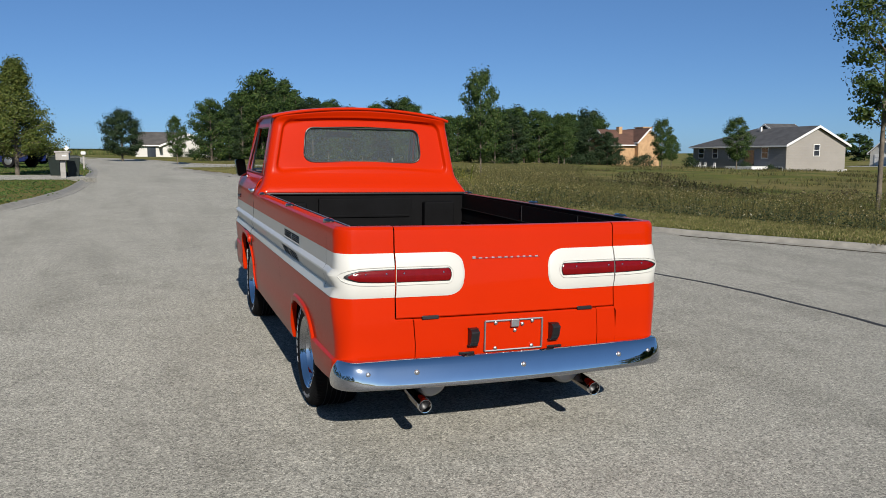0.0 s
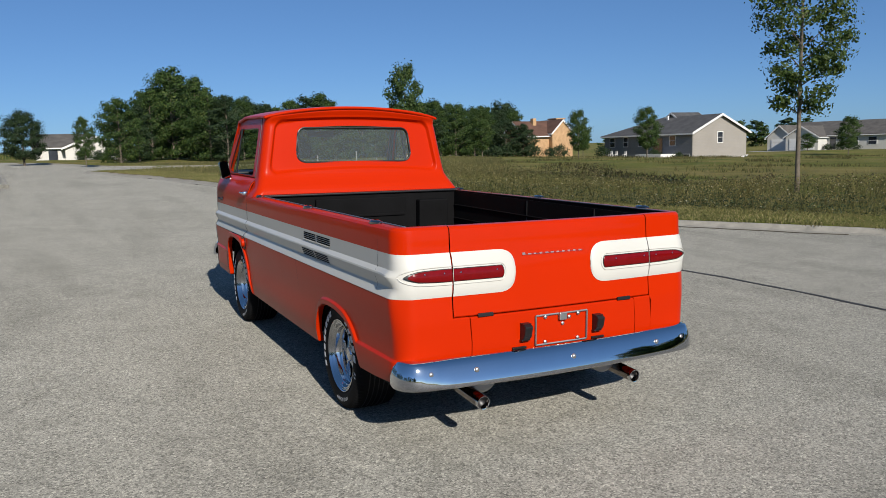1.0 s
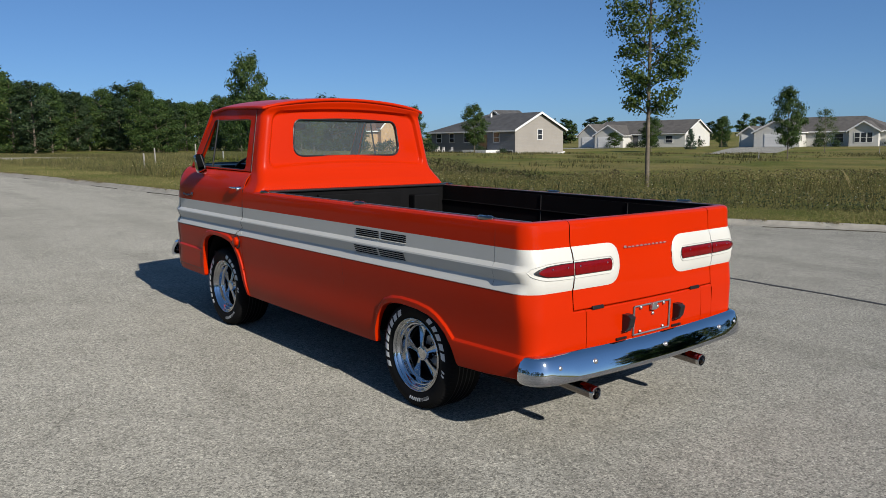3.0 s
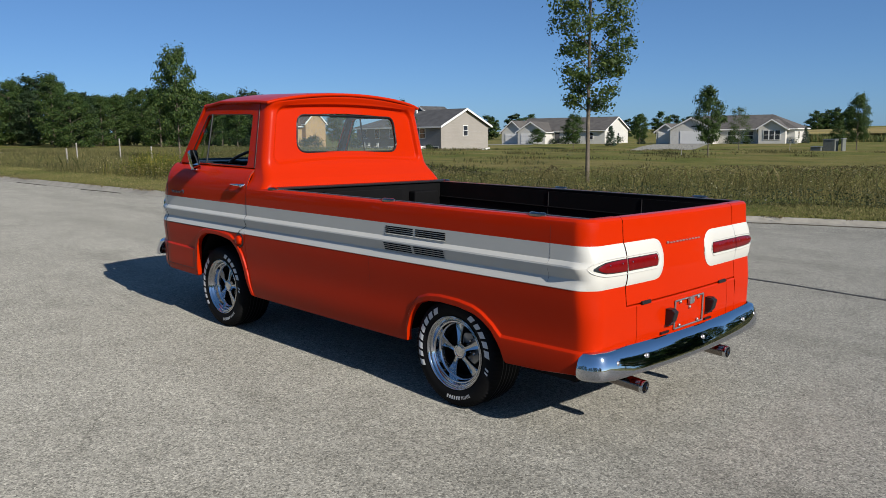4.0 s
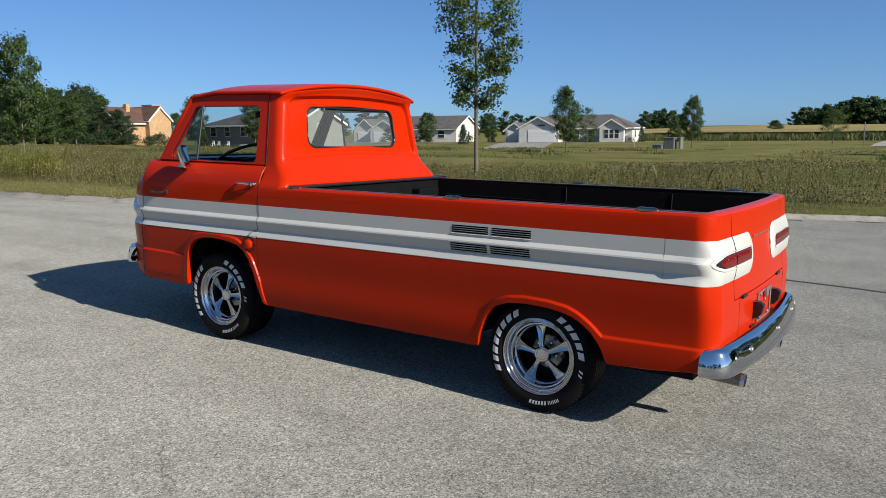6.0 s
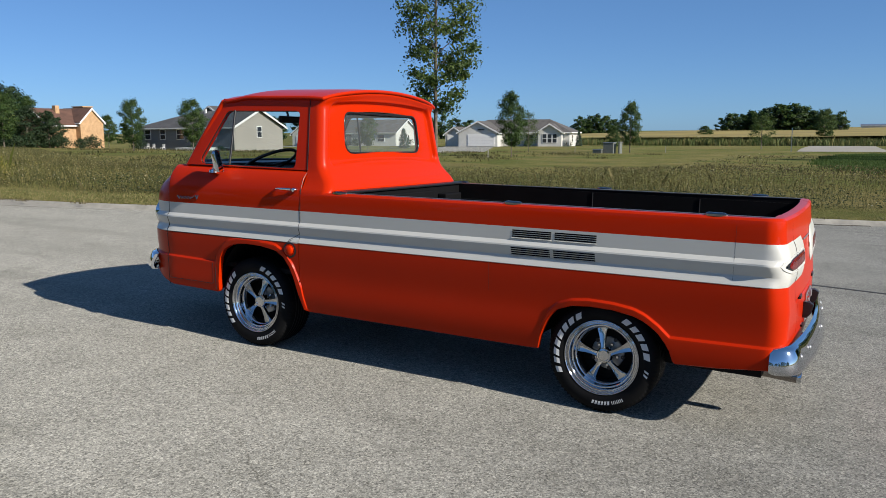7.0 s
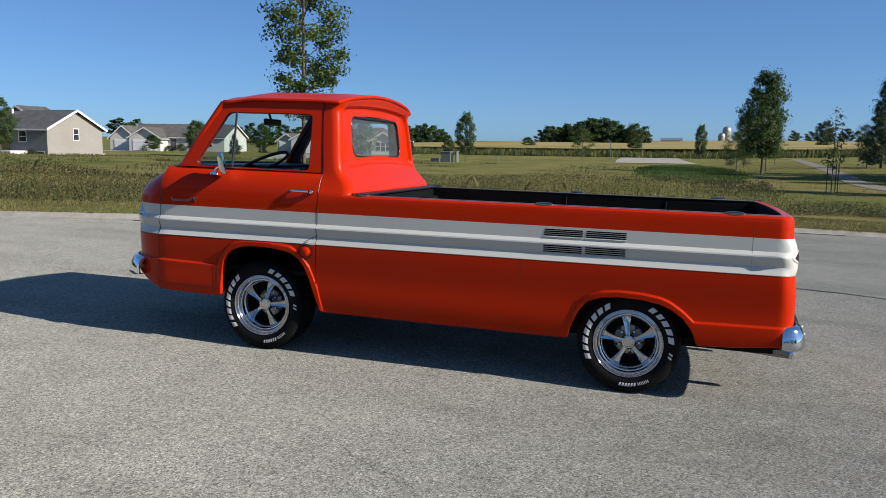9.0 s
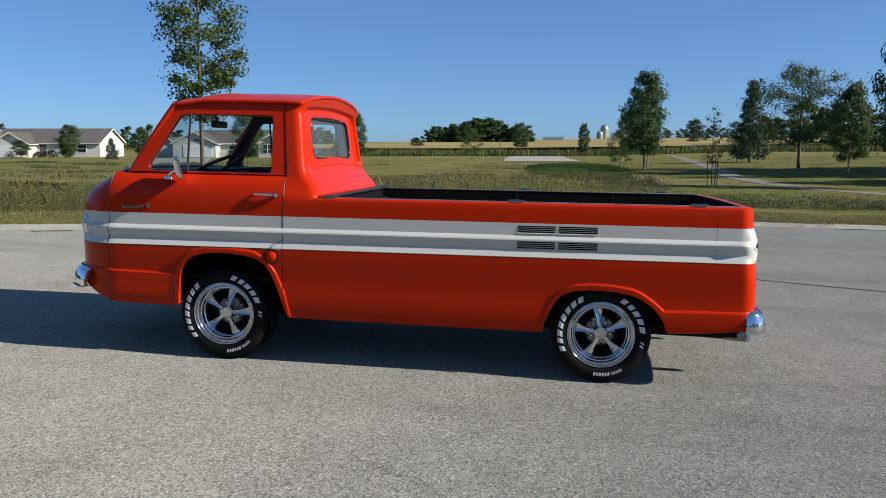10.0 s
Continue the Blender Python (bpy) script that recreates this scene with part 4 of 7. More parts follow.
box("rear_frame", (-0.70, -0.86, 0.36), (0.70, -0.845, 0.70), [TRIM], truck, "dark panel behind the seams")
yp = rear_y(0.1) - 0.004
for a, b in (((-0.156, 0.496), (0.156, 0.496)), ((-0.156, 0.645), (0.156, 0.645)), ((-0.156, 0.496), (-0.156, 0.645)), ((0.156, 0.496), (0.156, 0.645))):
    tube("plate_frame", [(a[0], yp, a[1]), (b[0], yp, b[1])], 0.005, [STEEL], lid, "steel number plate frame", sides=6)
for x, z in ((-0.10, 0.635), (0.10, 0.635), (-0.10, 0.508), (0.10, 0.508), (0.045, 0.622), (0.005, 0.592)):
    turned("plate_bolt", [(0, 0.009), (0.008, 0.009), (0.011, 0.005), (0.012, 0.001)], [STEEL], lid, seg=12, axis="y", at=(x, rear_y(0.1), z), sign=-1)
box("plate_catch", (-0.022, yp - 0.018, 0.612), (0.022, yp, 0.652), [STEEL], lid, "steel plate catch", bevel=0.004)
for x in (-0.223, 0.217):
    V = [(x + sx * w, rear_y(0.2) - o, z) for z, w, d in ((0.532, 0.022, 0.022), (0.556, 0.022, 0.042), (0.605, 0.022, 0.052), (0.618, 0.020, 0.030)) for sx, o in ((-1, -0.002), (1, -0.002), (1, d), (-1, d))]
    solid("rubber_bumper", V, [(0, 1, 2, 3), (15, 14, 13, 12)] + [(4 * k + i, 4 * k + (i + 1) % 4, 4 * k + 4 + (i + 1) % 4, 4 * k + 4 + i) for k in range(3) for i in range(4)], [TRIM], lid, "black rubber gate bumper", smooth=0, bevel=0.004, away=(x, rear_y(0.2) - 0.03, 0.57))
for x in (-0.425, 0.415):
    box("hinge_slot", (x - 0.042, rear_y(0.42) - 0.008, 0.672), (x + 0.042, rear_y(0.42) + 0.01, 0.690), [TRIM], truck, "black hinge slot", bevel=0.003)
for x in (-0.25, 0.23):
    box("lid_hinge", (x - 0.04, rear_y(0.2) - 0.008, 0.488), (x + 0.04, rear_y(0.2) + 0.01, 0.500), [TRIM], lid, "black lid hinge", bevel=0.002)


# bumpers
def bumper(name, path, z0, label):
    path = [Vector(p) for p in path]
    full = [(-p.x, p.y) for p in reversed(path[1:])] + [(p.x, p.y) for p in path]
    nrm = []
    for i in range(len(full)):
        a, b = Vector(full[max(i - 1, 0)]), Vector(full[min(i + 1, len(full) - 1)])
        d = (b - a).normalized()
        nn = Vector((d.y, -d.x))
        nrm.append(nn)
    if nrm[len(nrm) // 2].y * path[0].y < 0:
        nrm = [-q for q in nrm]
    sec = [(-0.035, 0.000), (-0.008, 0.000), (0.010, 0.001), (0.021, 0.003), (0.0275, 0.007), (0.0290, 0.012), (0.0255, 0.028), (0.0205, 0.045), (0.0140, 0.064), (0.0065, 0.083), (-0.002, 0.101), (-0.011, 0.116), (-0.022, 0.127), (-0.035, 0.134), (-0.035, 0.126), (-0.022, 0.112), (-0.010, 0.09), (0.002, 0.060), (0.006, 0.03), (-0.002, 0.008), (-0.035, 0.006)]
    V, n, m = [], len(full), len(sec)
    for i, ((x, y), nn) in enumerate(zip(full, nrm)):
        e = min(i, n - 1 - i)
        k = (0.84, 0.95, 0.99)[e] if e < 3 else 1.0
        wrap = smooth01((abs(x) - (path[-1].x - 0.24)) / 0.22)
        for q, (o, z) in enumerate(sec):
            if 2 <= q <= 12:
                o += 0.7 * wrap * (0.026 - 3.6 * (z - 0.045) ** 2 - o)
            V.append((x + nn.x * o, y + nn.y * o, z0 + 0.067 + (z - 0.067) * k))
    b = solid(name, V, grid_faces(n, m, close_v=True) + [tuple(range(m)), tuple(reversed(range((n - 1) * m, n * m)))], [CHROME], truck, label, away=(0, (path[0].y + path[-1].y) / 2, z0 + 0.067), smooth=60)
    return b


rear_path = [(x, -1.0 + 0.05 * (x / 0.8) ** 2) for x in np.linspace(0, 0.78, 12)] + [(0.782 + 0.098 * math.sin(a), -0.85 - 0.098 * math.cos(a)) for a in np.radians(np.linspace(10, 85, 10))] + [(0.881, -0.848), (0.881, -0.836)]
rb = bumper("rear_bumper", rear_path, 0.362, "chrome rear bumper")
for x in (-0.755, -0.525, 0.02, 0.58, 0.77):
    y = -1.0 + 0.05 * (x / 0.8) ** 2 - 0.0095
    turned("bumper_bolt", [(-0.004, 0.013), (0.002, 0.013), (0.006, 0.010), (0.008, 0.004), (0.008, 0.0005)], [STEEL], rb, seg=16, axis="y", at=(x, y, 0.438), sign=-1)
front_path = [(x, 3.625 - 0.02 * (x / 0.5) ** 2) for x in np.linspace(0, 0.5, 8)] + [(0.50 + 0.405 * math.sin(a), 3.18 + 0.425 * math.cos(a)) for a in np.radians(np.linspace(8, 64, 12))]
bumper("front_bumper", front_path, 0.43, "chrome front bumper")
for side in (-1, 1):
    for dx in (0.53, 0.70):
        turned("headlamp", [(-0.05, 0.095), (0.02, 0.095), (0.03, 0.085), (0.024, 0.075), (0.03, 0.05), (0.034, 0.001)], [CHROME], truck, "chrome headlamp ring", axis="y", at=(side * dx, 3.50 - 0.5 * (dx - 0.5), 0.85), seg=24)

# the tail leans forward above the engine lid, and its gate sits a little to the left
def lean_tail():
    for ob in list(truck.children_recursive):
        if ob.type != "MESH":
            continue
        m, up = ob.matrix_basis.copy(), ob.parent
        while up != truck:
            m, up = up.matrix_basis @ m, up.parent
        back = m.inverted()
        for v in ob.data.vertices:
            p = m @ v.co
            if p.y > -0.66 or p.z < 0.655:
                continue
            rear = smooth01((-0.66 - p.y) / 0.20)
            p.y += 0.046 * min(1.0, (p.z - 0.655) / 0.40) * rear
            if p.y < -0.70 and abs(p.x) < 0.78:
                p.x -= 0.013 * smooth01((p.z - 0.655) / 0.02) * smooth01((0.78 - abs(p.x)) / 0.15)
            v.co = back @ p


lean_tail()

# underside
box("chassis_plate", (-0.52, -0.84, 0.36), (0.52, 3.3, 0.40), [UNDER], truck, "dark underbody")
for side in (-1, 1):
    for y0, y1 in ((-0.80, -0.44), (0.42, 1.94), (2.78, 3.08)):
        box("floor_pan", (min(side * 0.52, side * 0.845), y0, 0.328 if y0 < 0 else 0.352), (max(side * 0.52, side * 0.845), y1, 0.375), [UNDER], truck)
    for yc, zt in ((-0.01, 0.60), (2.36, 0.74)):
        P = []
        for a in np.radians(np.linspace(10, 170, 22)):
            P.append([(side * x, yc + 0.40 * math.cos(a), 0.30 + (zt - 0.27) * max(math.sin(a), -0.2)) for x in (0.84, 0.60, 0.52)])
        sheet("wheel_well", P, [UNDER], truck, "dark wheel well", smooth=60)
        box("well_wall", (side * 0.52 - 0.006, yc - 0.42, 0.26), (side * 0.52 + 0.006, yc + 0.42, zt + 0.05), [UNDER], truck)
box("rear_valance", (-0.52, -0.885, 0.335), (0.52, -0.855, 0.372), [RED], truck, "orange-red lower valance", bevel=0.01)
for x in (-0.47, 0.46):
    pipe = turned("tail_pipe", [(0.0, 0.034), (0.40, 0.034), (0.403, 0.0325), (0.400, 0.030), (0.34, 0.030)], [PIPE], truck, "smoked chrome tail pipe tip", seg=28, axis="y", sign=-1)
    pipe.matrix_basis = pose(x, -0.555, 0.282, 3.5, 0, 0)
    turned("pipe_lip", [(0.385, 0.0345), (0.403, 0.0345), (0.405, 0.0335), (0.404, 0.0302), (0.39, 0.0300)], [CHROME], pipe, "bright rolled pipe lip", axis="y", seg=28, sign=-1)
    turned("pipe_bore", [(0.37, 0.0301), (0.36, 0.02), (0.355, 0.001)], [TRIM], pipe, "sooty pipe bore", axis="y", seg=18, sign=-1)
    turned("muffler", [(-0.02, 0.01), (-0.015, 0.07), (0.0, 0.085), (0.30, 0.085), (0.315, 0.07), (0.32, 0.01)], [STEEL], truck, "dull steel muffler", axis="y", at=(x * 0.82, -0.80, 0.335), seg=20)
for side in (-1, 1):
    box("frame_rail", (side * 0.66 - 0.03, -0.76, 0.288), (side * 0.66 + 0.03, -0.30, 0.345), [UNDER], truck, bevel=0.006)
tube("axle", [(-0.66, 0, 0.303), (0.66, 0, 0.303)], 0.04, [UNDER], truck, "dark axle")
tube("front_axle", [(-0.66, 2.40, 0.303), (0.66, 2.40, 0.303)], 0.03, [UNDER], truck, "dark axle")

# wheels
def build_wheel(first_spoke):
    w = new("wheel")
    w.parent = truck
    tagged(w, label="black tyre with white sidewall bars on a chrome five-spoke wheel")

    def lug(i, j, a, r):
        if j in (3, 4, 7, 8) and i % 2 == 0:
            r -= 0.008
        return a, r
    tyre = turned("tyre", [(-0.125, 0.196), (-0.148, 0.222), (-0.152, 0.25), (-0.145, 0.283), (-0.130, 0.299), (-0.090, 0.305), (0.055, 0.305), (0.088, 0.299), (0.103, 0.283), (0.110, 0.25), (0.106, 0.222), (0.090, 0.198), (0.080, 0.196)], [RUBBER], w, "black rubber tyre", seg=150, wobble=lug, smooth=35)
    for k in range(5):
        x = -0.072 + 0.028 * k
        turned("tread_groove", [(x - 0.003, 0.3055), (x, 0.3057), (x + 0.003, 0.3055)], [TRIM], tyre, seg=60)
    rim = turned("rim", [(0.076, 0.198), (0.096, 0.202), (0.101, 0.2045), (0.1015, 0.2025), (0.098, 0.199), (0.090, 0.1965), (0.086, 0.194), (0.087, 0.190), (0.092, 0.186), (0.093, 0.182), (0.088, 0.178), (0.078, 0.175), (0.073, 0.172), (0.073, 0.168), (0.070, 0.165), (0.058, 0.1625), (0.050, 0.160), (0.046, 0.155), (0.036, 0.151), (0.022, 0.149), (0.020, 0.146), (-0.09, 0.144)], [WHEEL_CHROME, UNDER], w, "chrome stepped wheel rim", seg=72, smooth=32, slot=lambda j: 1 if j >= 19 else 0)
    turned("drum", [(-0.04, 0.001), (-0.03, 0.155), (-0.08, 0.157)], [UNDER], w, "dark brake drum", seg=40)
    turned("hub_plate", [(-0.030, 0.092), (-0.024, 0.088), (-0.022, 0.05), (-0.022, 0.001)], [STEEL], w, "steel hub plate", seg=36)
    for k in range(5):
        a0 = 2 * math.pi * k / 5 + radians(first_spoke)
        mm = Matrix.Rotation(a0, 4, "X")
        P = []
        for r, half, x, dip in ((0.030, 0.017, 0.052, 0.003), (0.06, 0.0145, 0.048, 0.005), (0.085, 0.018, 0.044, 0.008), (0.11, 0.0235, 0.040, 0.010), (0.132, 0.030, 0.037, 0.010), (0.146, 0.034, 0.034, 0.006), (0.153, 0.035, 0.030, 0.002)):
            P.append([mm @ Vector((x + o, r, s * half * 0.86)) for o, s in ((-0.022, -1.0), (-0.004, -1.02), (0.0, -0.9), (-dip, -0.25), (-dip, 0.25), (0.0, 0.9), (-0.004, 1.02), (-0.022, 1.0))])
        sheet("spoke", P, [WHEEL_CHROME], rim, "chrome wheel spoke", smooth=40, away=(-0.05, 0, 0))
        ab = a0 + math.pi / 5
        turned("lug_nut", [(-0.022, 0.010), (0.002, 0.010), (0.006, 0.007), (0.006, 0.001)], [WHEEL_CHROME], rim, "chrome lug nut", seg=6, at=(0, 0.062 * math.cos(ab), 0.062 * math.sin(ab)), smooth=0)
        turned("hub_hole", [(0.0005, 0.012), (0.001, 0.001)], [TRIM], rim, seg=14, at=(-0.0235, 0.086 * math.cos(ab), 0.086 * math.sin(ab)), smooth=0)
    turned("centre_cap", [(0.0, 0.046), (0.046, 0.044), (0.055, 0.038), (0.057, 0.030), (0.054, 0.028), (0.055, 0.001)], [WHEEL_CHROME], rim, "chrome centre cap", seg=32)
    # white marking bars on the outer wall

    def bar(a0, a1, r0, r1, lean=0.0):
        P = []
        for t in np.linspace(0, 1, 4):
            row = []
            for q in (0, 0.5, 1):
                r = r0 + (r1 - r0) * q
                a = a0 + (a1 - a0) * t + lean * (q - 0.5)
                x = float(np.interp(r, [0.198, 0.222, 0.25, 0.283, 0.299], [0.090, 0.106, 0.110, 0.103, 0.088])) + 0.0012
                row.append((x, r * math.cos(a), r * math.sin(a)))
            P.append(row)
        sheet("marking_bar", P, [LETTER], tyre, "white sidewall bar", smooth=0)

    shapes = random.Random(5)

    def word(start, end, count, r0, r1, lean):
        """A row of chunky white blocks, with dark gaps between them."""
        step = (end - start) / count
        for i in range(count):
            a = start + i * step
            bar(a, a + shapes.uniform(0.60, 0.74) * step, r0, r1, -lean)
    d = radians
    word(d(118), d(211), 8, 0.233, 0.265, 0.05)
    word(d(6), d(67), 5, 0.233, 0.265, 0.05)
    for k in range(2):
        bar(d(-15 + 5 * k), d(-12.5 + 5 * k), 0.240, 0.263, -0.04)
    word(d(262), d(286), 6, 0.237, 0.257, 0.02)
    for k in range(7):
        bar(d(287.5 + 2.3 * k), d(288.5 + 2.3 * k), 0.238, 0.256)
    return w


wheel = build_wheel(98)
wheel.matrix_basis = pose(-0.752, 0.0, 0.303, 0, 0, 180)
copy_thing(wheel, pose(0.752, 0.0, 0.303, 20, 0, 0))
wheel = build_wheel(62)
wheel.matrix_basis = pose(-0.745, 2.425, 0.303, 14, 0, 180)
copy_thing(wheel, pose(0.745, 2.425, 0.303, 70, 0, 0))

# ---- road details ----
def laid(name, line, width, lift, mats, label, category, kind="structure", jitter=0.0):
    """A strip that follows the land along a line."""
    V = []
    for i, (x, y) in enumerate(line):
        a, b = Vector(line[max(i - 1, 0)]), Vector(line[min(i + 1, len(line) - 1)])
        d = (b - a).normalized()
        n = Vector((d.y, -d.x))
        for s in (-0.5, 0.5):
            w = width * (1 + jitter * noise.noise(Vector((x * 3, y * 3, s * 7))))
            px, py = x + n.x * s * w, y + n.y * s * w
            V += [(px, py, float(rise(px, py)) + lift), (px, py, float(rise(px, py)) - 0.05)]
    m = len(line)
    f = []
    for i in range(m - 1):
        k = 4 * i
        f += [(k, k + 2, k + 6, k + 4), (k, k + 4, k + 5, k + 1), (k + 2, k + 3, k + 7, k + 6)]
    return tagged(solid(name, V, f, mats, smooth=0), label, category, kind=kind)


def wander(pts, amount, step=0.25):
    return [(x + amount * noise.noise(Vector((x * 1.7, y * 1.7, 1))), y + amount * noise.noise(Vector((x * 1.7, y * 1.7, 9)))) for x, y in curve(pts, step)]


laid("road_joint", wander([(1.2, -9), (2.6, -5.5), (3.6, -3.1), (4.07, -1.8), (4.28, 0.0), (4.31, 1.4), (4.22, 2.6), (3.95, 3.6), (3.5, 5.2)], 0.03), 0.06, 0.003, [SEAM], "dark filled joint along the concrete road", "road joint", jitter=0.6)
LITTER = plain("dark_gutter_litter", (0.045, 0.038, 0.028), 0.9, vary=0.4, scale=30)
bits = random.Random(21)
gutter = [Vector((a[0] - 0.30 * (b[1] - a[1]) / math.dist(a, b), a[1] + 0.30 * (b[0] - a[0]) / math.dist(a, b))) for a, b in zip(RIGHT_KERB, RIGHT_KERB[1:])]
for k in range(16):
    i = bits.randrange(52, len(gutter) - 30)
    a, b = gutter[i], gutter[i + bits.choice((1, 2, 2, 3))]
    n, w = (b - a).orthogonal().normalized(), bits.uniform(-0.06, 0.05)
    laid("gutter_litter", wander([tuple(a + n * w), tuple(a.lerp(b, 0.5) + n * (w + bits.uniform(-0.03, 0.03))), tuple(b + n * w)], 0.05, 0.08), bits.uniform(0.015, 0.035), 0.012, [LITTER], "dark twigs and dirt in the gutter", "litter", kind="stuff", jitter=1.2)
PALE = plain("pale_gravel", (0.30, 0.27, 0.215), 0.9, vary=0.10, scale=0.6, fine=30)
TAN = plain("tan_path_gravel", (0.165, 0.14, 0.10), 0.9, vary=0.15, scale=0.8, fine=30)
laid("path", curve([(110, -16), (80, -13.4), (55.4, -11.3), (42, -9.8), (36.4, -9.7), (30.8, -10.5), (27, -12.4), (20, -17)], 2.0), 1.15, 0.10, [TAN], "tan gravel footpath through the lawn", "path")
laid("gravel_patch", curve([(81, 1.5), (100, 2.5), (124, 3.2)], 3.0), 8.4, 0.12, [PALE], "pale gravel patch in the field", "gravel patch")
laid("driveway", curve([(-3.5, 26.2), (-8, 25.2), (-16, 23.6), (-30, 21)], 1.0), 3.4, 0.115, [CONCRETE], "pale concrete driveway", "driveway")
for c, d in (((107.0, 55), (76, 42)), ((107.0, 88), (99, 82))):
    laid("driveway", curve([c, ((c[0] + d[0]) / 2, (c[1] + d[1]) / 2), d], 2.0), 8.0, 0.10, [CONCRETE], "pale concrete driveway", "driveway")

# ---- plants ----
LEAF = islands("tree_leaves", [(0.0, (0.023, 0.048, 0.012)), (0.5, (0.045, 0.086, 0.019)), (0.85, (0.074, 0.120, 0.028)), (1.0, (0.112, 0.143, 0.034))], 0.55, 0.42)
LEAF_YOUNG = islands("young_tree_leaves", [(0.0, (0.031, 0.061, 0.013)), (0.5, (0.061, 0.100, 0.022)), (0.85, (0.090, 0.129, 0.028)), (1.0, (0.129, 0.160, 0.036))], 0.5, 0.4)
LEAF_DARK = islands("dark_leaves", [(0.0, (0.012, 0.028, 0.011)), (0.6, (0.025, 0.049, 0.017)), (1.0, (0.043, 0.066, 0.022))], 0.6, 0.3)
NEEDLE = islands("conifer_needles", [(0.0, (0.01804, 0.041, 0.0246)), (0.6, (0.03444, 0.06396, 0.03772)), (1.0, (0.0656, 0.0943, 0.0533))], 0.6, 0.1)
LEAF_MAPLE = islands("maple_leaves", [(0.0, (0.045, 0.072, 0.013)), (0.5, (0.090, 0.120, 0.022)), (0.85, (0.135, 0.155, 0.032)), (1.0, (0.19, 0.19, 0.045))], 0.5, 0.4)
BARK = plain("grey_brown_bark", (0.1148, 0.0943, 0.0697), 0.9, vary=0.4, scale=9, fine=70, relief=0.8)


def leaf_mesh(name, centres, size, mat, parent, rng, face=None):
    """Many small leaves, each a bent diamond; face: the way each one tends to look."""
    n = len(centres)
    d = rng.normal(size=(n, 3))
    d[:, 2] = d[:, 2] * 0.6 - 0.25
    if face is not None:
        to = face + 0.55 * rng.normal(size=(n, 3))
        to /= np.linalg.norm(to, axis=1)[:, None] + 1e-9
        d -= (d * to).sum(1)[:, None] * to
    d /= np.linalg.norm(d, axis=1)[:, None] + 1e-9
    e = rng.normal(size=(n, 3)) if face is None else np.cross(to, d)
    e -= (e * d).sum(1)[:, None] * d
    e /= np.linalg.norm(e, axis=1)[:, None] + 1e-9
    nn = np.cross(d, e)
    s = size * rng.uniform(0.65, 1.35, size=(n, 1))
    V = np.empty((n, 4, 3))
    V[:, 0] = centres - d * s * 0.5
    V[:, 1] = centres + e * s * 0.30 + nn * s * 0.08
    V[:, 2] = centres + d * s * 0.5
    V[:, 3] = centres - e * s * 0.30 + nn * s * 0.08
    F = np.arange(n * 4).reshape(n, 4)
    me = bpy.data.meshes.new(name)
    me.from_pydata(V.reshape(-1, 3).tolist(), [], F.tolist())
    return place(name, me, parent, "", [mat])


def envelope(kind, t):
    if kind == "oval":
        return max(0.05, math.sin(math.pi * (0.12 + 0.83 * t))) ** 0.8
    if kind == "round":
        return max(0.05, 1 - (2 * t - 0.85) ** 2 / 1.35) ** 0.5
    if kind in ("cone", "spire"):
        return 0.06 + 0.94 * (1 - t) ** 0.85
    return (0.75 + 0.35 * t) * max(0.0, 1 - t ** 5) ** 0.5


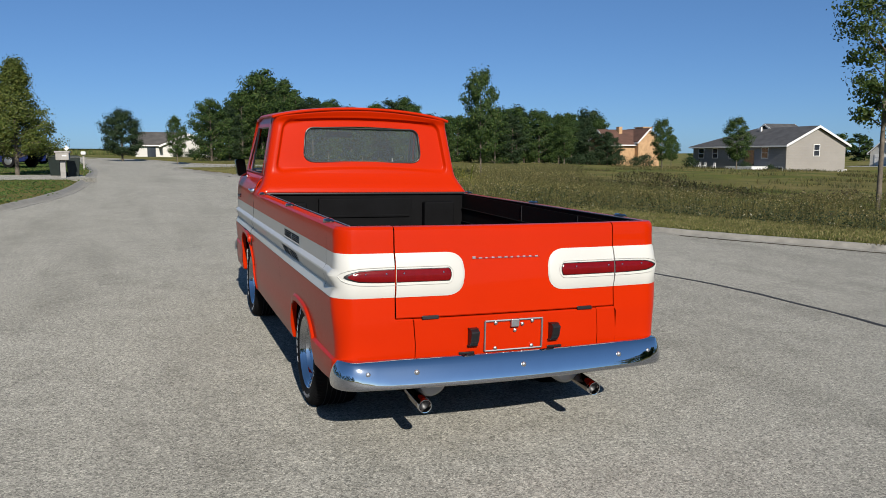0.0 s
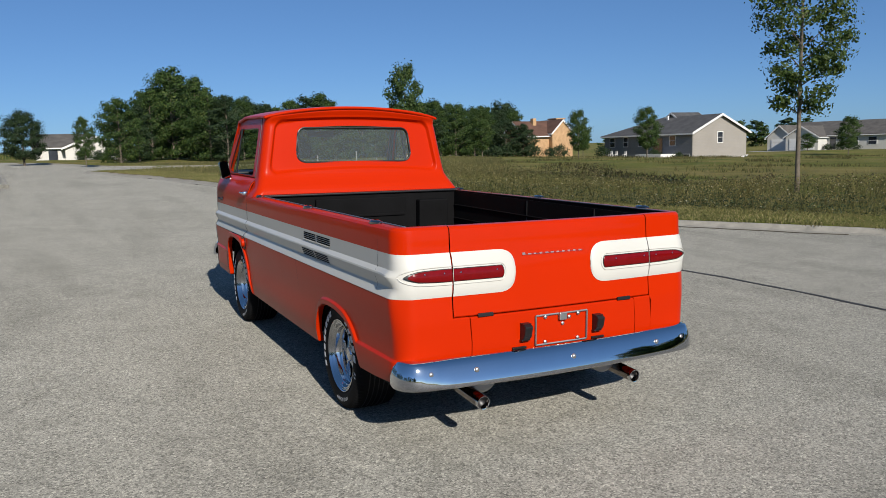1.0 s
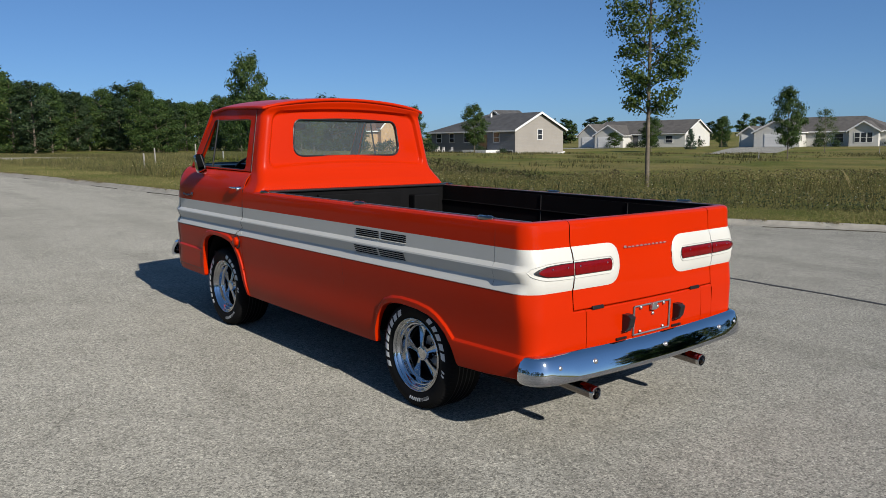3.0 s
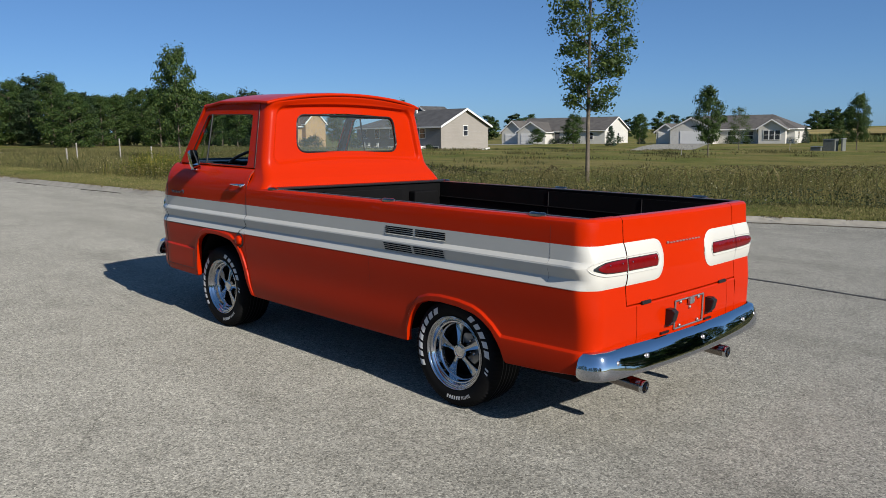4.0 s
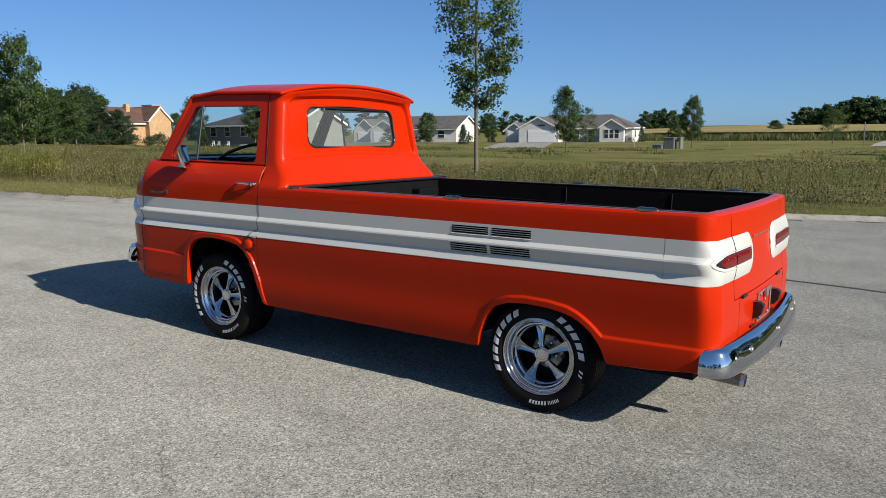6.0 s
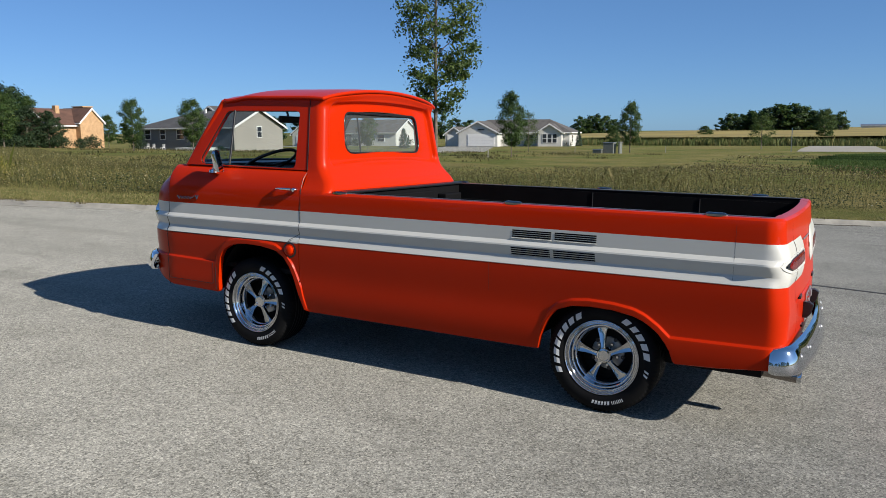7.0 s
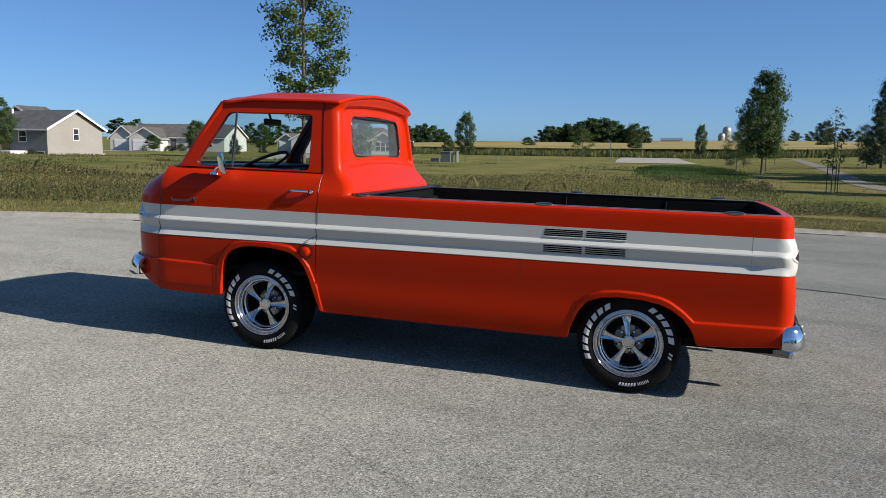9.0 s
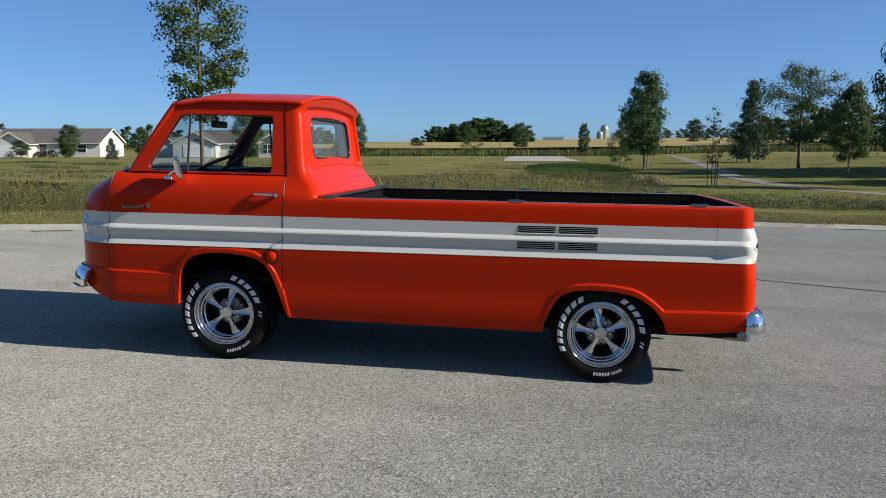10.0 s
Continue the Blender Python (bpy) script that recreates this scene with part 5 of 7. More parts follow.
def tree(name, label, h, w, trunk, start, kind, limbs, leaves, size, mat, seed, puff=0.16, group="trees", category="tree", low=0.25, sides=5):
    """A tree at the origin: tapered trunk, limbs that reach the outline of the crown, and leaves in clumps round their ends."""
    rng = np.random.default_rng(seed)
    t0 = thing(name, label, category, group=group)
    V, F = [], []

    def stick(pts, r0, r1, sides=6):
        base, n = len(V), len(pts)
        for i, p in enumerate(pts):
            a, b = Vector(pts[max(i - 1, 0)]), Vector(pts[min(i + 1, n - 1)])
            d = (b - a).normalized()
            s = d.cross(Vector((0.31, 0.17, 0.93)))
            s = s.normalized() if s.length > 1e-3 else Vector((1, 0, 0))
            u = s.cross(d)
            r = r0 + (r1 - r0) * i / (n - 1)
            for q in range(sides):
                w2 = 2 * math.pi * q / sides
                V.append(tuple(Vector(p) + (s * math.cos(w2) + u * math.sin(w2)) * r))
        F.extend(grid_faces(n, sides, close_v=True, base=base))

    lean = rng.normal(size=2) * 0.012 * h
    spine = [(lean[0] * (k / 8) ** 2, lean[1] * (k / 8) ** 2, h * 0.97 * k / 8 - (0.1 if k == 0 else 0)) for k in range(9)]
    stick(spine, trunk, trunk * 0.16, sides + 3)
    centres, weight = [], []
    for i in range(limbs):
        t = ((i + rng.uniform(0.1, 0.9)) / limbs) ** (0.9 if kind not in ("cone", "spire") else 1.15)
        z = start + (h - start) * t
        a = i * 2.4 + rng.uniform(-0.5, 0.5)
        reach = 0.5 * w * envelope(kind, t) * rng.uniform(0.72, 1.08)
        z0 = z - reach * {"cone": -0.05, "spire": 0.42}.get(kind, 0.55) * rng.uniform(0.6, 1.2)
        z0 = max(start * 0.75, z0)
        k0 = min(1.0, z0 / (h * 0.97))
        root = Vector((lean[0] * k0 ** 2, lean[1] * k0 ** 2, z0))
        tip = Vector((root.x + reach * math.cos(a), root.y + reach * math.sin(a), z))
        mid = root.lerp(tip, 0.55) + Vector((0, 0, 0.10 * reach if kind != "cone" else -0.06 * reach))
        r = max(0.004, trunk * 0.34 * (1 - 0.7 * t))
        stick([root, root.lerp(mid, 0.5), mid, mid.lerp(tip, 0.6), tip], r, r * 0.25, sides)
        for q in (0.35, 0.6, 0.82, 1.0):
            if q < low + 0.2 and rng.random() < 0.4:
                continue
            p = root.lerp(mid, q / 0.55) if q < 0.55 else mid.lerp(tip, (q - 0.55) / 0.45)
            centres.append(tuple(p))
            weight.append(rng.uniform(0.4, 1.3) * (0.6 + 0.6 * q))
            if q > 0.5:
                side = Vector((-math.sin(a), math.cos(a), 0.25)) * rng.choice((-1, 1)) * reach * rng.uniform(0.2, 0.42)
                stick([p, p + side * 0.5, p + side], r * 0.3, r * 0.1, max(3, sides - 1))
                centres.append(tuple(p + side))
                weight.append(rng.uniform(0.3, 1.1))
    for q in (0.82, 0.9, 0.97):
        centres.append((lean[0] * q * q, lean[1] * q * q, h * q))
        weight.append(0.7)
    centres, weight = np.array(centres), np.array(weight) / sum(weight)
    me = bpy.data.meshes.new("trunk")
    me.from_pydata(V, [], F)
    me.polygons.foreach_set("use_smooth", np.ones(len(F), bool))
    place("trunk", me, t0, "grey-brown trunk and limbs", [BARK])
    pick = rng.choice(len(centres), size=leaves, p=weight)
    spread = puff * w * rng.uniform(0.55, 1.25, size=len(centres))
    off = rng.normal(size=(leaves, 3)) * spread[pick][:, None] * np.array([1, 1, 0.72])
    off *= np.minimum(1, 1.9 * spread[pick] / (np.linalg.norm(off, axis=1) + 1e-9))[:, None]
    P = centres[pick] + off
    core = np.array([0, 0, start + 0.45 * (h - start)])
    out = off / (np.linalg.norm(off, axis=1)[:, None] + 1e-9) + 0.6 * (P - core) / (np.linalg.norm(P - core, axis=1)[:, None] + 1e-9) + np.array([0, 0, 0.35])
    keep = P[:, 2] > start * 0.7
    leaf_mesh("crown", P[keep], size, mat, t0, rng, out[keep])
    return t0


def plant(proto, x, y, h=1.0, w=None, turn=0.0, first=[]):
    w = h if w is None else w
    m = Matrix.Translation((x, y, float(rise(x, y)) + 0.02)) @ Matrix.Rotation(radians(turn), 4, "Z") @ Matrix.Diagonal((w, w, h, 1))
    if proto.name not in first:
        first.append(proto.name)
        proto.matrix_world = m
        return proto
    o = copy_thing(proto, Matrix.Identity(4))
    o.matrix_basis = m
    return o


young = tree("young_tree", "slender young shade tree with sparse green leaves beside the road", 8.8, 2.5, 0.064, 2.15, "oval", 46, 17500, 0.092, LEAF_YOUNG, 5, puff=0.07, group="trees")
plant(young, 15.12, 9.88)
oval = tree("street_tree", "small upright green tree standing in the grass", 5.0, 3.1, 0.07, 1.05, "oval", 26, 9000, 0.142, LEAF, 11, puff=0.074)
airy = tree("street_tree", "small airy green tree standing in the lawn", 5.0, 3.2, 0.06, 1.0, "round", 22, 5500, 0.10, LEAF_YOUNG, 21, puff=0.075)
dense = tree("woodland_tree", "full dark green tree of the wood edge", 10.0, 7.0, 0.2, 0.35, "round", 30, 8600, 0.30, LEAF, 31, puff=0.066, group="woodland trees", sides=4)
dense2 = tree("woodland_tree", "full dark green tree of the wood edge", 9.0, 5.4, 0.17, 0.35, "oval", 30, 7800, 0.28, LEAF_DARK, 41, puff=0.068, group="woodland trees", sides=4)
dense3 = tree("woodland_tree", "tall green tree of the wood edge", 10.0, 5.0, 0.16, 0.35, "oval", 30, 7200, 0.265, LEAF, 51, puff=0.066, group="woodland trees", sides=4)
inner = tree("woodland_tree", "full dark green tree inside the wood", 10.0, 7.0, 0.2, 1.0, "round", 24, 3400, 0.42, LEAF_DARK, 32, puff=0.072, group="woodland trees", sides=3)
inner2 = tree("woodland_tree", "tall dark green tree inside the wood", 10.0, 5.2, 0.17, 0.9, "oval", 22, 3000, 0.40, LEAF, 42, puff=0.075, group="woodland trees", sides=3)
distant = tree("distant_tree", "dark green tree of the far woods and the added near-side belt", 10.0, 7.0, 0.2, 0.6, "round", 11, 1000, 0.85, LEAF, 33, puff=0.085, group="distant trees", sides=3)
distant2 = tree("distant_tree", "dark green tree of the far woods and the added near-side belt", 9.0, 5.6, 0.17, 0.6, "oval", 11, 900, 0.80, LEAF_DARK, 43, puff=0.085, group="distant trees", sides=3)
fir = tree("conifer", "small blue-green conifer beside the house", 4.0, 2.3, 0.07, 0.25, "cone", 46, 6500, 0.12, NEEDLE, 61, puff=0.06, group="conifers")
broad = tree("lawn_tree", "wide open-crowned green tree on the lawn", 6.8, 7.2, 0.13, 1.9, "broad", 30, 14000, 0.125, LEAF, 71, puff=0.048)

for proto, x, y, h, w, turn in (
        (oval, 42.0, 19.3, 0.82, 0.60, 20), (airy, 66.2, 28.1, 0.76, 0.62, 40), (oval, 68.0, 18.8, 0.92, 0.68, 130), (oval, 73.0, 21.9, 0.52, 0.45, 30), (oval, 52.0, -6.0, 1.36, 1.0, 200), (oval, 58.0, -6.9, 1.18, 0.72, 80),
        (airy, 94.3, 10.6, 0.78, 0.95, 10), (oval, 134.2, 6.2, 1.1, 1.1, 60), (oval, 103.3, -3.65, 0.92, 0.56, 90), (oval, 161.2, 29.2, 0.6, 0.95, 15), (oval, 99.3, 76.2, 0.52, 0.8, 35), (oval, 86.3, 60.1, 0.92, 0.95, 250),
        (oval, 105.7, 61.3, 0.9, 0.9, 170), (oval, 37.2, 64.5, 0.95, 0.9, 300), (oval, 35.6, 46.6, 0.74, 0.62, 110), (oval, 75.2, 102.3, 0.75, 0.6, 10), (oval, 77.1, 101.0, 0.97, 0.85, 60), (oval, 54.1, 59.7, 1.03, 0.95, 75), (oval, 13.4, 30.3, 0.97, 0.64, 140), (oval, 0.75, 55.5, 0.66, 0.5, 55),
        (airy, 67.6, -15.7, 0.72, 0.75, 33), (oval, 39.7, -15.4, 1.0, 0.72, 99), (oval, 29.9, -14.3, 1.45, 0.9, 222), (airy, 57.5, -4.8, 0.6, 0.7, 145), (airy, 81.5, -10.2, 0.62, 0.7, 71), (oval, 71.0, -6.4, 0.95, 0.6, 12)):
    plant(proto, x, y, h, w, turn)
for x, y, h, w in ((46.2, 74.6, 0.47, 0.62), (47.9, 73.6, 0.42, 0.5), (44.6, 76.0, 0.52, 0.62), (49.3, 74.9, 0.36, 0.45)):
    plant(dense2, x, y, h, w, x * 31)
plant(broad, 52.0, -16.4, 1.0, 1.0, 30)
plant(inner, 191.5, -33.0, 0.64, 0.72, 50)
spiky = tree("lawn_tree", "dark green bushy tree on the lawn beside the road", 4.2, 3.3, 0.09, 0.6, "round", 36, 16000, 0.125, LEAF_DARK, 44, puff=0.07)
plant(spiky, -3.15, 68.6)
maple = tree("lawn_tree", "full yellow-green young maple on the front lawn", 3.75, 2.7, 0.08, 0.85, "spire", 72, 34000, 0.068, LEAF_MAPLE, 81, puff=0.058)
plant(maple, -5.8, 27.3, 1.08, 1.05)
for x, y, h, w in ((93.3, 58.6, 0.72, 0.85), (67.3, -16.7, 1.75, 1.6), (112.4, 38.9, 0.58, 0.6), (107.9, 62.3, 0.5, 0.7)):
    plant(fir, x, y, h, w, x * 37)

# the wood's edge: heights follow its skyline
rng = np.random.default_rng(3)
SKYLINE = [(3.9, 1.5), (5.1, 4.1), (6.0, 4.1), (7.4, 5.3), (8.9, 6.2), (10.2, 5.7), (11.0, 4.5), (12.7, 4.3), (14.2, 3.6), (16.0, 3.9), (17.5, 3.9), (18.6, 4.4), (19.5, 3.5), (21.4, 3.1), (25.6, 3.5), (29.2, 3.2), (30.8, 3.3), (32.0, 2.9), (32.5, 2.1), (34.0, 1.9), (38.0, 1.2)]
k = 0
for row, (dist, count) in enumerate(((84, 30), (96, 26), (112, 26))):
    for i in range(count):
        az = 5.2 + (32.4 - 5.2) * (i + rng.uniform(0.1, 0.9)) / count
        d = dist * (1 + 0.10 * math.sin(az * 0.9)) + rng.uniform(-4, 4)
        if az > 24:
            d *= 1.0 + 0.05 * (az - 24)
        aim = radians(az - 0.7 * max(0.0, (30 - az) / 25))
        x, y = -1.8 + d * math.sin(aim), -4.5 + d * math.cos(aim)
        top = 1.4 + d * math.tan(radians(table(SKYLINE, az))) * rng.uniform(0.72, 1.0) - float(rise(x, y))
        proto, h0 = (((dense, 10.0), (dense2, 9.0), (dense3, 10.0)) if row == 0 else ((inner, 10.0), (inner2, 10.0)))[k % (3 if row == 0 else 2)]
        s = max(0.25, top / h0)
        plant(proto, x, y, s, max(0.55, s * rng.uniform(0.8, 1.1)), rng.uniform(0, 360))
        k += 1
# unseen trees added round the near side: they darken chrome reflections and block low sky
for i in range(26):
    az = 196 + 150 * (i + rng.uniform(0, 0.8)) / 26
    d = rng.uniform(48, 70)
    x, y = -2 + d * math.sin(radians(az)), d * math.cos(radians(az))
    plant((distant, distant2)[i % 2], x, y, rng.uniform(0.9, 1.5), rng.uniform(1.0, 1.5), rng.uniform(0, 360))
# more unseen trees added to the south-east, kept clear of the bumper's reflected sky
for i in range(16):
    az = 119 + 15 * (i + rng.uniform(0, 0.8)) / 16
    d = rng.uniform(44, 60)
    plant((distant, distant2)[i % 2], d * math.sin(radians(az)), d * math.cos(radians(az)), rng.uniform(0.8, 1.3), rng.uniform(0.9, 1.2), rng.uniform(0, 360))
# far woods
for x0, y0, x1, y1, n, lo, hi in ((311, 51, 316, 9, 24, 7.2, 9.6), (320, 48, 324, 11, 14, 7.2, 9.6), (269, 94, 274, 79, 12, 5.4, 7.4), (560, -50, 600, -171, 22, 7, 11), (130, 160, 175, 120, 16, 4.5, 7.0), (190, 118, 200, 100, 8, 4, 6), (54, 152, 84, 138, 10, 3.4, 5.0), (230, -53, 215, -103, 10, 5, 9), (140, -33, 128, -54, 7, 4, 7.5)):
    for i in range(n):
        t = (i + rng.uniform(0, 0.8)) / n
        x, y = x0 + (x1 - x0) * t + rng.uniform(-4, 4), y0 + (y1 - y0) * t
        top = rng.uniform(lo, hi) * (0.75 + 0.4 * math.sin(math.pi * t))
        plant((distant, distant2)[i % 2], x, y, top / 10, top / 9 * rng.uniform(0.9, 1.3), rng.uniform(0, 360))


def tufts(name, X, Y, H, blades, width, mat, label, category, seed, spread=0.08, bend=0.55, heads=0.0, head_mat=None, head=0.03):
    """Many stems in tufts, as one mesh: each stem a thin bent blade."""
    rng = np.random.default_rng(seed)
    n = len(X) * blades
    bx = np.repeat(X, blades) + rng.normal(size=n) * spread
    by = np.repeat(Y, blades) + rng.normal(size=n) * spread
    bz = rise(bx, by) + 0.075
    h = np.repeat(H, blades) * rng.uniform(0.55, 1.1, n)
    a, b = rng.uniform(0, 2 * np.pi, n), rng.uniform(0, 2 * np.pi, n)
    w = width * rng.uniform(0.6, 1.4, n)
    lean = bend * h * rng.uniform(0.1, 1.0, n)
    ox, oy = np.cos(b) * lean, np.sin(b) * lean
    V = np.empty((n, 5, 3))
    V[:, 0] = np.stack([bx - np.cos(a) * w, by - np.sin(a) * w, bz], -1)
    V[:, 1] = np.stack([bx + np.cos(a) * w, by + np.sin(a) * w, bz], -1)
    V[:, 2] = np.stack([bx + np.cos(a) * w * 0.8 + ox * 0.35, by + np.sin(a) * w * 0.8 + oy * 0.35, bz + h * 0.6], -1)
    V[:, 3] = np.stack([bx + ox, by + oy, bz + h], -1)
    V[:, 4] = np.stack([bx - np.cos(a) * w * 0.8 + ox * 0.35, by - np.sin(a) * w * 0.8 + oy * 0.35, bz + h * 0.6], -1)
    verts = V.reshape(-1, 3)
    F = (np.arange(n) * 5)[:, None] + np.array([0, 1, 2, 3, 4])
    faces = F.tolist()
    mats = [mat]
    slots = np.zeros(n, np.int32)
    if heads:
        keep = rng.random(n) < heads
        T = V[keep, 3]
        q = len(T)
        s = head * rng.uniform(0.5, 1.5, (q, 1))
        c = rng.uniform(0, np.pi, q)
        dx = np.stack([np.cos(c), np.sin(c), np.zeros(q)], -1)
        up = np.stack([-np.sin(c) * 0.6, np.cos(c) * 0.6, np.full(q, 0.8)], -1)
        Q = np.stack([T - dx * s, T - up * s * 0.7, T + dx * s, T + up * s * 0.7], 1)
        base = len(verts)
        verts = np.concatenate([verts, Q.reshape(-1, 3)])
        faces += (base + np.arange(q * 4).reshape(q, 4)).tolist()
        slots = np.concatenate([slots, np.ones(q, np.int32)])
        mats.append(head_mat)
    me = bpy.data.meshes.new(name)
    me.from_pydata(verts.tolist(), [], faces)
    me.polygons.foreach_set("material_index", slots)
    ob = place(name, me, None, "", mats)
    return tagged(ob, label, category, kind="stuff")


WEED = islands("weed_stems", [(0.0, (0.03936, 0.05084, 0.01476)), (0.35, (0.07544, 0.07872, 0.02378)), (0.7, (0.1312, 0.1132, 0.041)), (0.92, (0.1902, 0.1574, 0.0656)), (1.0, (0.2624, 0.223, 0.1181))], 0.7, 0.35, cloud=(0.18, (1.15, 1.15, 1.05), 0.7))
BLADE = islands("mown_grass_blades", [(0.0, (0.098, 0.108, 0.032)), (0.5, (0.155, 0.150, 0.050)), (0.8, (0.215, 0.192, 0.080)), (1.0, (0.30, 0.25, 0.125))], 0.75, 0.2, cloud=(0.5, (1.1, 1.1, 1.0), 0.5))
LAWN = islands("park_grass", [(0.0, (0.085, 0.105, 0.024)), (0.6, (0.135, 0.145, 0.036)), (1.0, (0.20, 0.18, 0.065))], 0.75, 0.2)
CORN = islands("corn_leaves", [(0.0, (0.05576, 0.08364, 0.02296)), (0.5, (0.1, 0.1246, 0.03362)), (0.85, (0.1525, 0.1476, 0.04674)), (1.0, (0.2567, 0.2091, 0.08118))], 0.7, 0.2)


def beyond_kerb(n, lo, hi, a, b, rng, power=1.0):
    """Random places that lie lo to hi metres behind the right kerb, between two shares of its length."""
    L = np.array(RIGHT_KERB)
    seg = np.hypot(*np.diff(L, axis=0).T)
    s = np.concatenate([[0], np.cumsum(seg)])
    u = rng.uniform(a, b, n)
    x, y = np.interp(u, s, L[:, 0]), np.interp(u, s, L[:, 1])
    x2, y2 = np.interp(u + 0.5, s, L[:, 0]), np.interp(u + 0.5, s, L[:, 1])
    dx, dy = x2 - x, y2 - y
    q = np.hypot(dx, dy)
    off = lo + (hi - lo) * rng.random(n) ** power
    return x + dy / q * off, y - dx / q * off, off


rng = np.random.default_rng(8)


def ragged(x, y):
    """Patchiness of the field, 0 to 1."""
    return 0.5 + 0.3 * np.sin(x * 0.31 + 1.7 * np.sin(y * 0.23)) + 0.3 * np.sin(y * 0.37 - 1.3 * np.sin(x * 0.19))


WEED_LEAF = islands("weed_leaves", [(0.0, (0.054, 0.066, 0.021)), (0.3, (0.100, 0.108, 0.033)), (0.6, (0.172, 0.156, 0.053)), (0.84, (0.25, 0.205, 0.080)), (0.95, (0.33, 0.275, 0.145)), (0.98, (0.45, 0.42, 0.28)), (1.0, (0.51, 0.48, 0.36))], 0.75, 0.35, cloud=(0.22, (1.2, 1.15, 1.05), 0.65))
# green leaves, coloured darker to stand for the shade at the meadow's front
WEED_GREEN_SHADED = islands("shaded_green_weed_leaves", [(0.0, (0.01804, 0.03116, 0.0123)), (0.5, (0.03444, 0.05248, 0.01968)), (0.9, (0.0656, 0.08036, 0.03116)), (0.97, (0.1476, 0.1394, 0.0656)), (1.0, (0.41, 0.3854, 0.2952))], 0.75, 0.15)
WEED_BROWN = islands("brown_weed_leaves", [(0.0, (0.0328, 0.02952, 0.01476)), (0.5, (0.0697, 0.05904, 0.02624)), (0.9, (0.123, 0.0943, 0.0451)), (1.0, (0.2214, 0.1804, 0.0984))], 0.8, 0.2)


def weeds(lo, hi, stems, blades, width, leaves, size, high, seed, label):
    """A belt of meadow weeds: stems, and a mass of small leaves and flower heads round them, greener and coloured
    darker for shade at the front.
    """
    rng = np.random.default_rng(seed)
    for n, leafy in ((stems, False), (leaves, True)):
        x, y, off = beyond_kerb(n, lo, hi, 21.0, 71.0, rng)
        p = ragged(x, y)
        front = np.interp(y, [-5, 0], [5.0, 2.35]) + 0.35 * np.sin(x * 1.1 + y * 0.8) * np.sin(x * 0.43 - y * 0.61)
        dark_patch = ((x - 50) / 9.5) ** 2 + ((y - 4.6) / 2.4) ** 2 < 1
        lawn = (((y < -4.2) & (off > 9.3)) | ((x > 35) & (y < 3.4))) & ~dark_patch
        green = rng.random(n) < (np.clip(1.1 - 0.55 * (off - front), 0.06, 0.85) + 0.5 * (y < -2)) * np.interp(y, [9, 15], [1.0, 0.12])
        keep = ((rng.random(n) < 0.35 + 0.75 * p) | (off < front + 1.0)) & ~lawn & ~((y > 7) & (off > 13.0 + 1.2 * np.sin(x * 0.7) * np.sin(y * 0.5))) & (off > front) & (y < 21 + 3 * np.sin(off))
        tall = high * (0.45 + 0.65 * p) * np.clip((off - front + 0.15) / 0.4, 0.55, 1) * np.where(off > 20, 0.55, 1.0) * np.where(dark_patch, 1.6, 1.0)
        brown = rng.random(n) < np.clip((off - 8.5) / 3, 0, 0.75) * np.where(y > 7, 1.0, 0.8)
        x, y, tall, green, brown = x[keep], y[keep], tall[keep], green[keep], (brown & ~green)[keep]
        if not leafy:
            tufts("weeds", x, y, tall, blades, width, WEED, label, "weeds", seed, spread=0.10 + 0.01 * lo)
            continue
        z = rise(x, y) + 0.06 + tall * rng.random(len(x)) ** np.where(green, 1.0, 0.6) * np.where(green, 0.85, 1.0)
        P = np.stack([x, y, z], -1)
        for pick, mat in ((~green & ~brown, WEED_LEAF), (brown, WEED_BROWN), (green, WEED_GREEN_SHADED)):
            if pick.sum() > 50:
                tagged(leaf_mesh("weed_leaves", P[pick], size, mat, None, rng), label, "weeds", kind="stuff")


weeds(2.0, 9.0, 9000, 3, 0.0028, 150000, 0.034, 0.60, 1, "tall olive and tan meadow weeds with pale flower heads")
weeds(8.8, 20.0, 3600, 3, 0.005, 110000, 0.055, 0.56, 2, "olive and tan meadow weeds with pale flower heads")
weeds(19.5, 46.0, 3000, 3, 0.010, 70000, 0.09, 0.50, 3, "low olive meadow weeds thinning out into grass")
# a bank of green leaves along the front of the weeds, its shade put into their colour
x, y, off = beyond_kerb(60000, 2.0, 7.0, 22.0, 71.0, rng)
into = off - np.interp(y, [-5, 0], [5.0, 2.35]) - 0.35 * np.sin(x * 1.1 + y * 0.8) * np.sin(x * 0.43 - y * 0.61)
keep = (into > 0) & (into < 0.9 + 0.7 * ragged(x * 2, y * 2)) & (rng.random(60000) < np.interp(y, [9, 15], [1.0, 0.05]))
x, y, into = x[keep], y[keep], into[keep]
z = rise(x, y) + 0.05 + rng.random(len(x)) * (0.20 + 0.22 * ragged(x * 1.7, y * 1.7)) * np.clip(0.6 + into, 0.6, 1.1)
tagged(leaf_mesh("weed_bank", np.stack([x, y, z], -1), 0.05, WEED_GREEN_SHADED, None, rng), "bank of green leafy weeds at the meadow's edge, coloured darker for shade", "weeds", kind="stuff")
# tussocks in the rough grass behind the weeds
x, y = rng.uniform(12, 64, 9000), rng.uniform(14, 64, 9000)
keep = (kerb_distance(x, y) > 12) & ~in_road(x, y) & (np.sin(x * 0.9 + 2 * np.sin(y * 0.31)) + np.sin(y * 0.7 + 1.4 * np.sin(x * 0.4)) + rng.normal(size=9000) * 0.5 > 1.0)
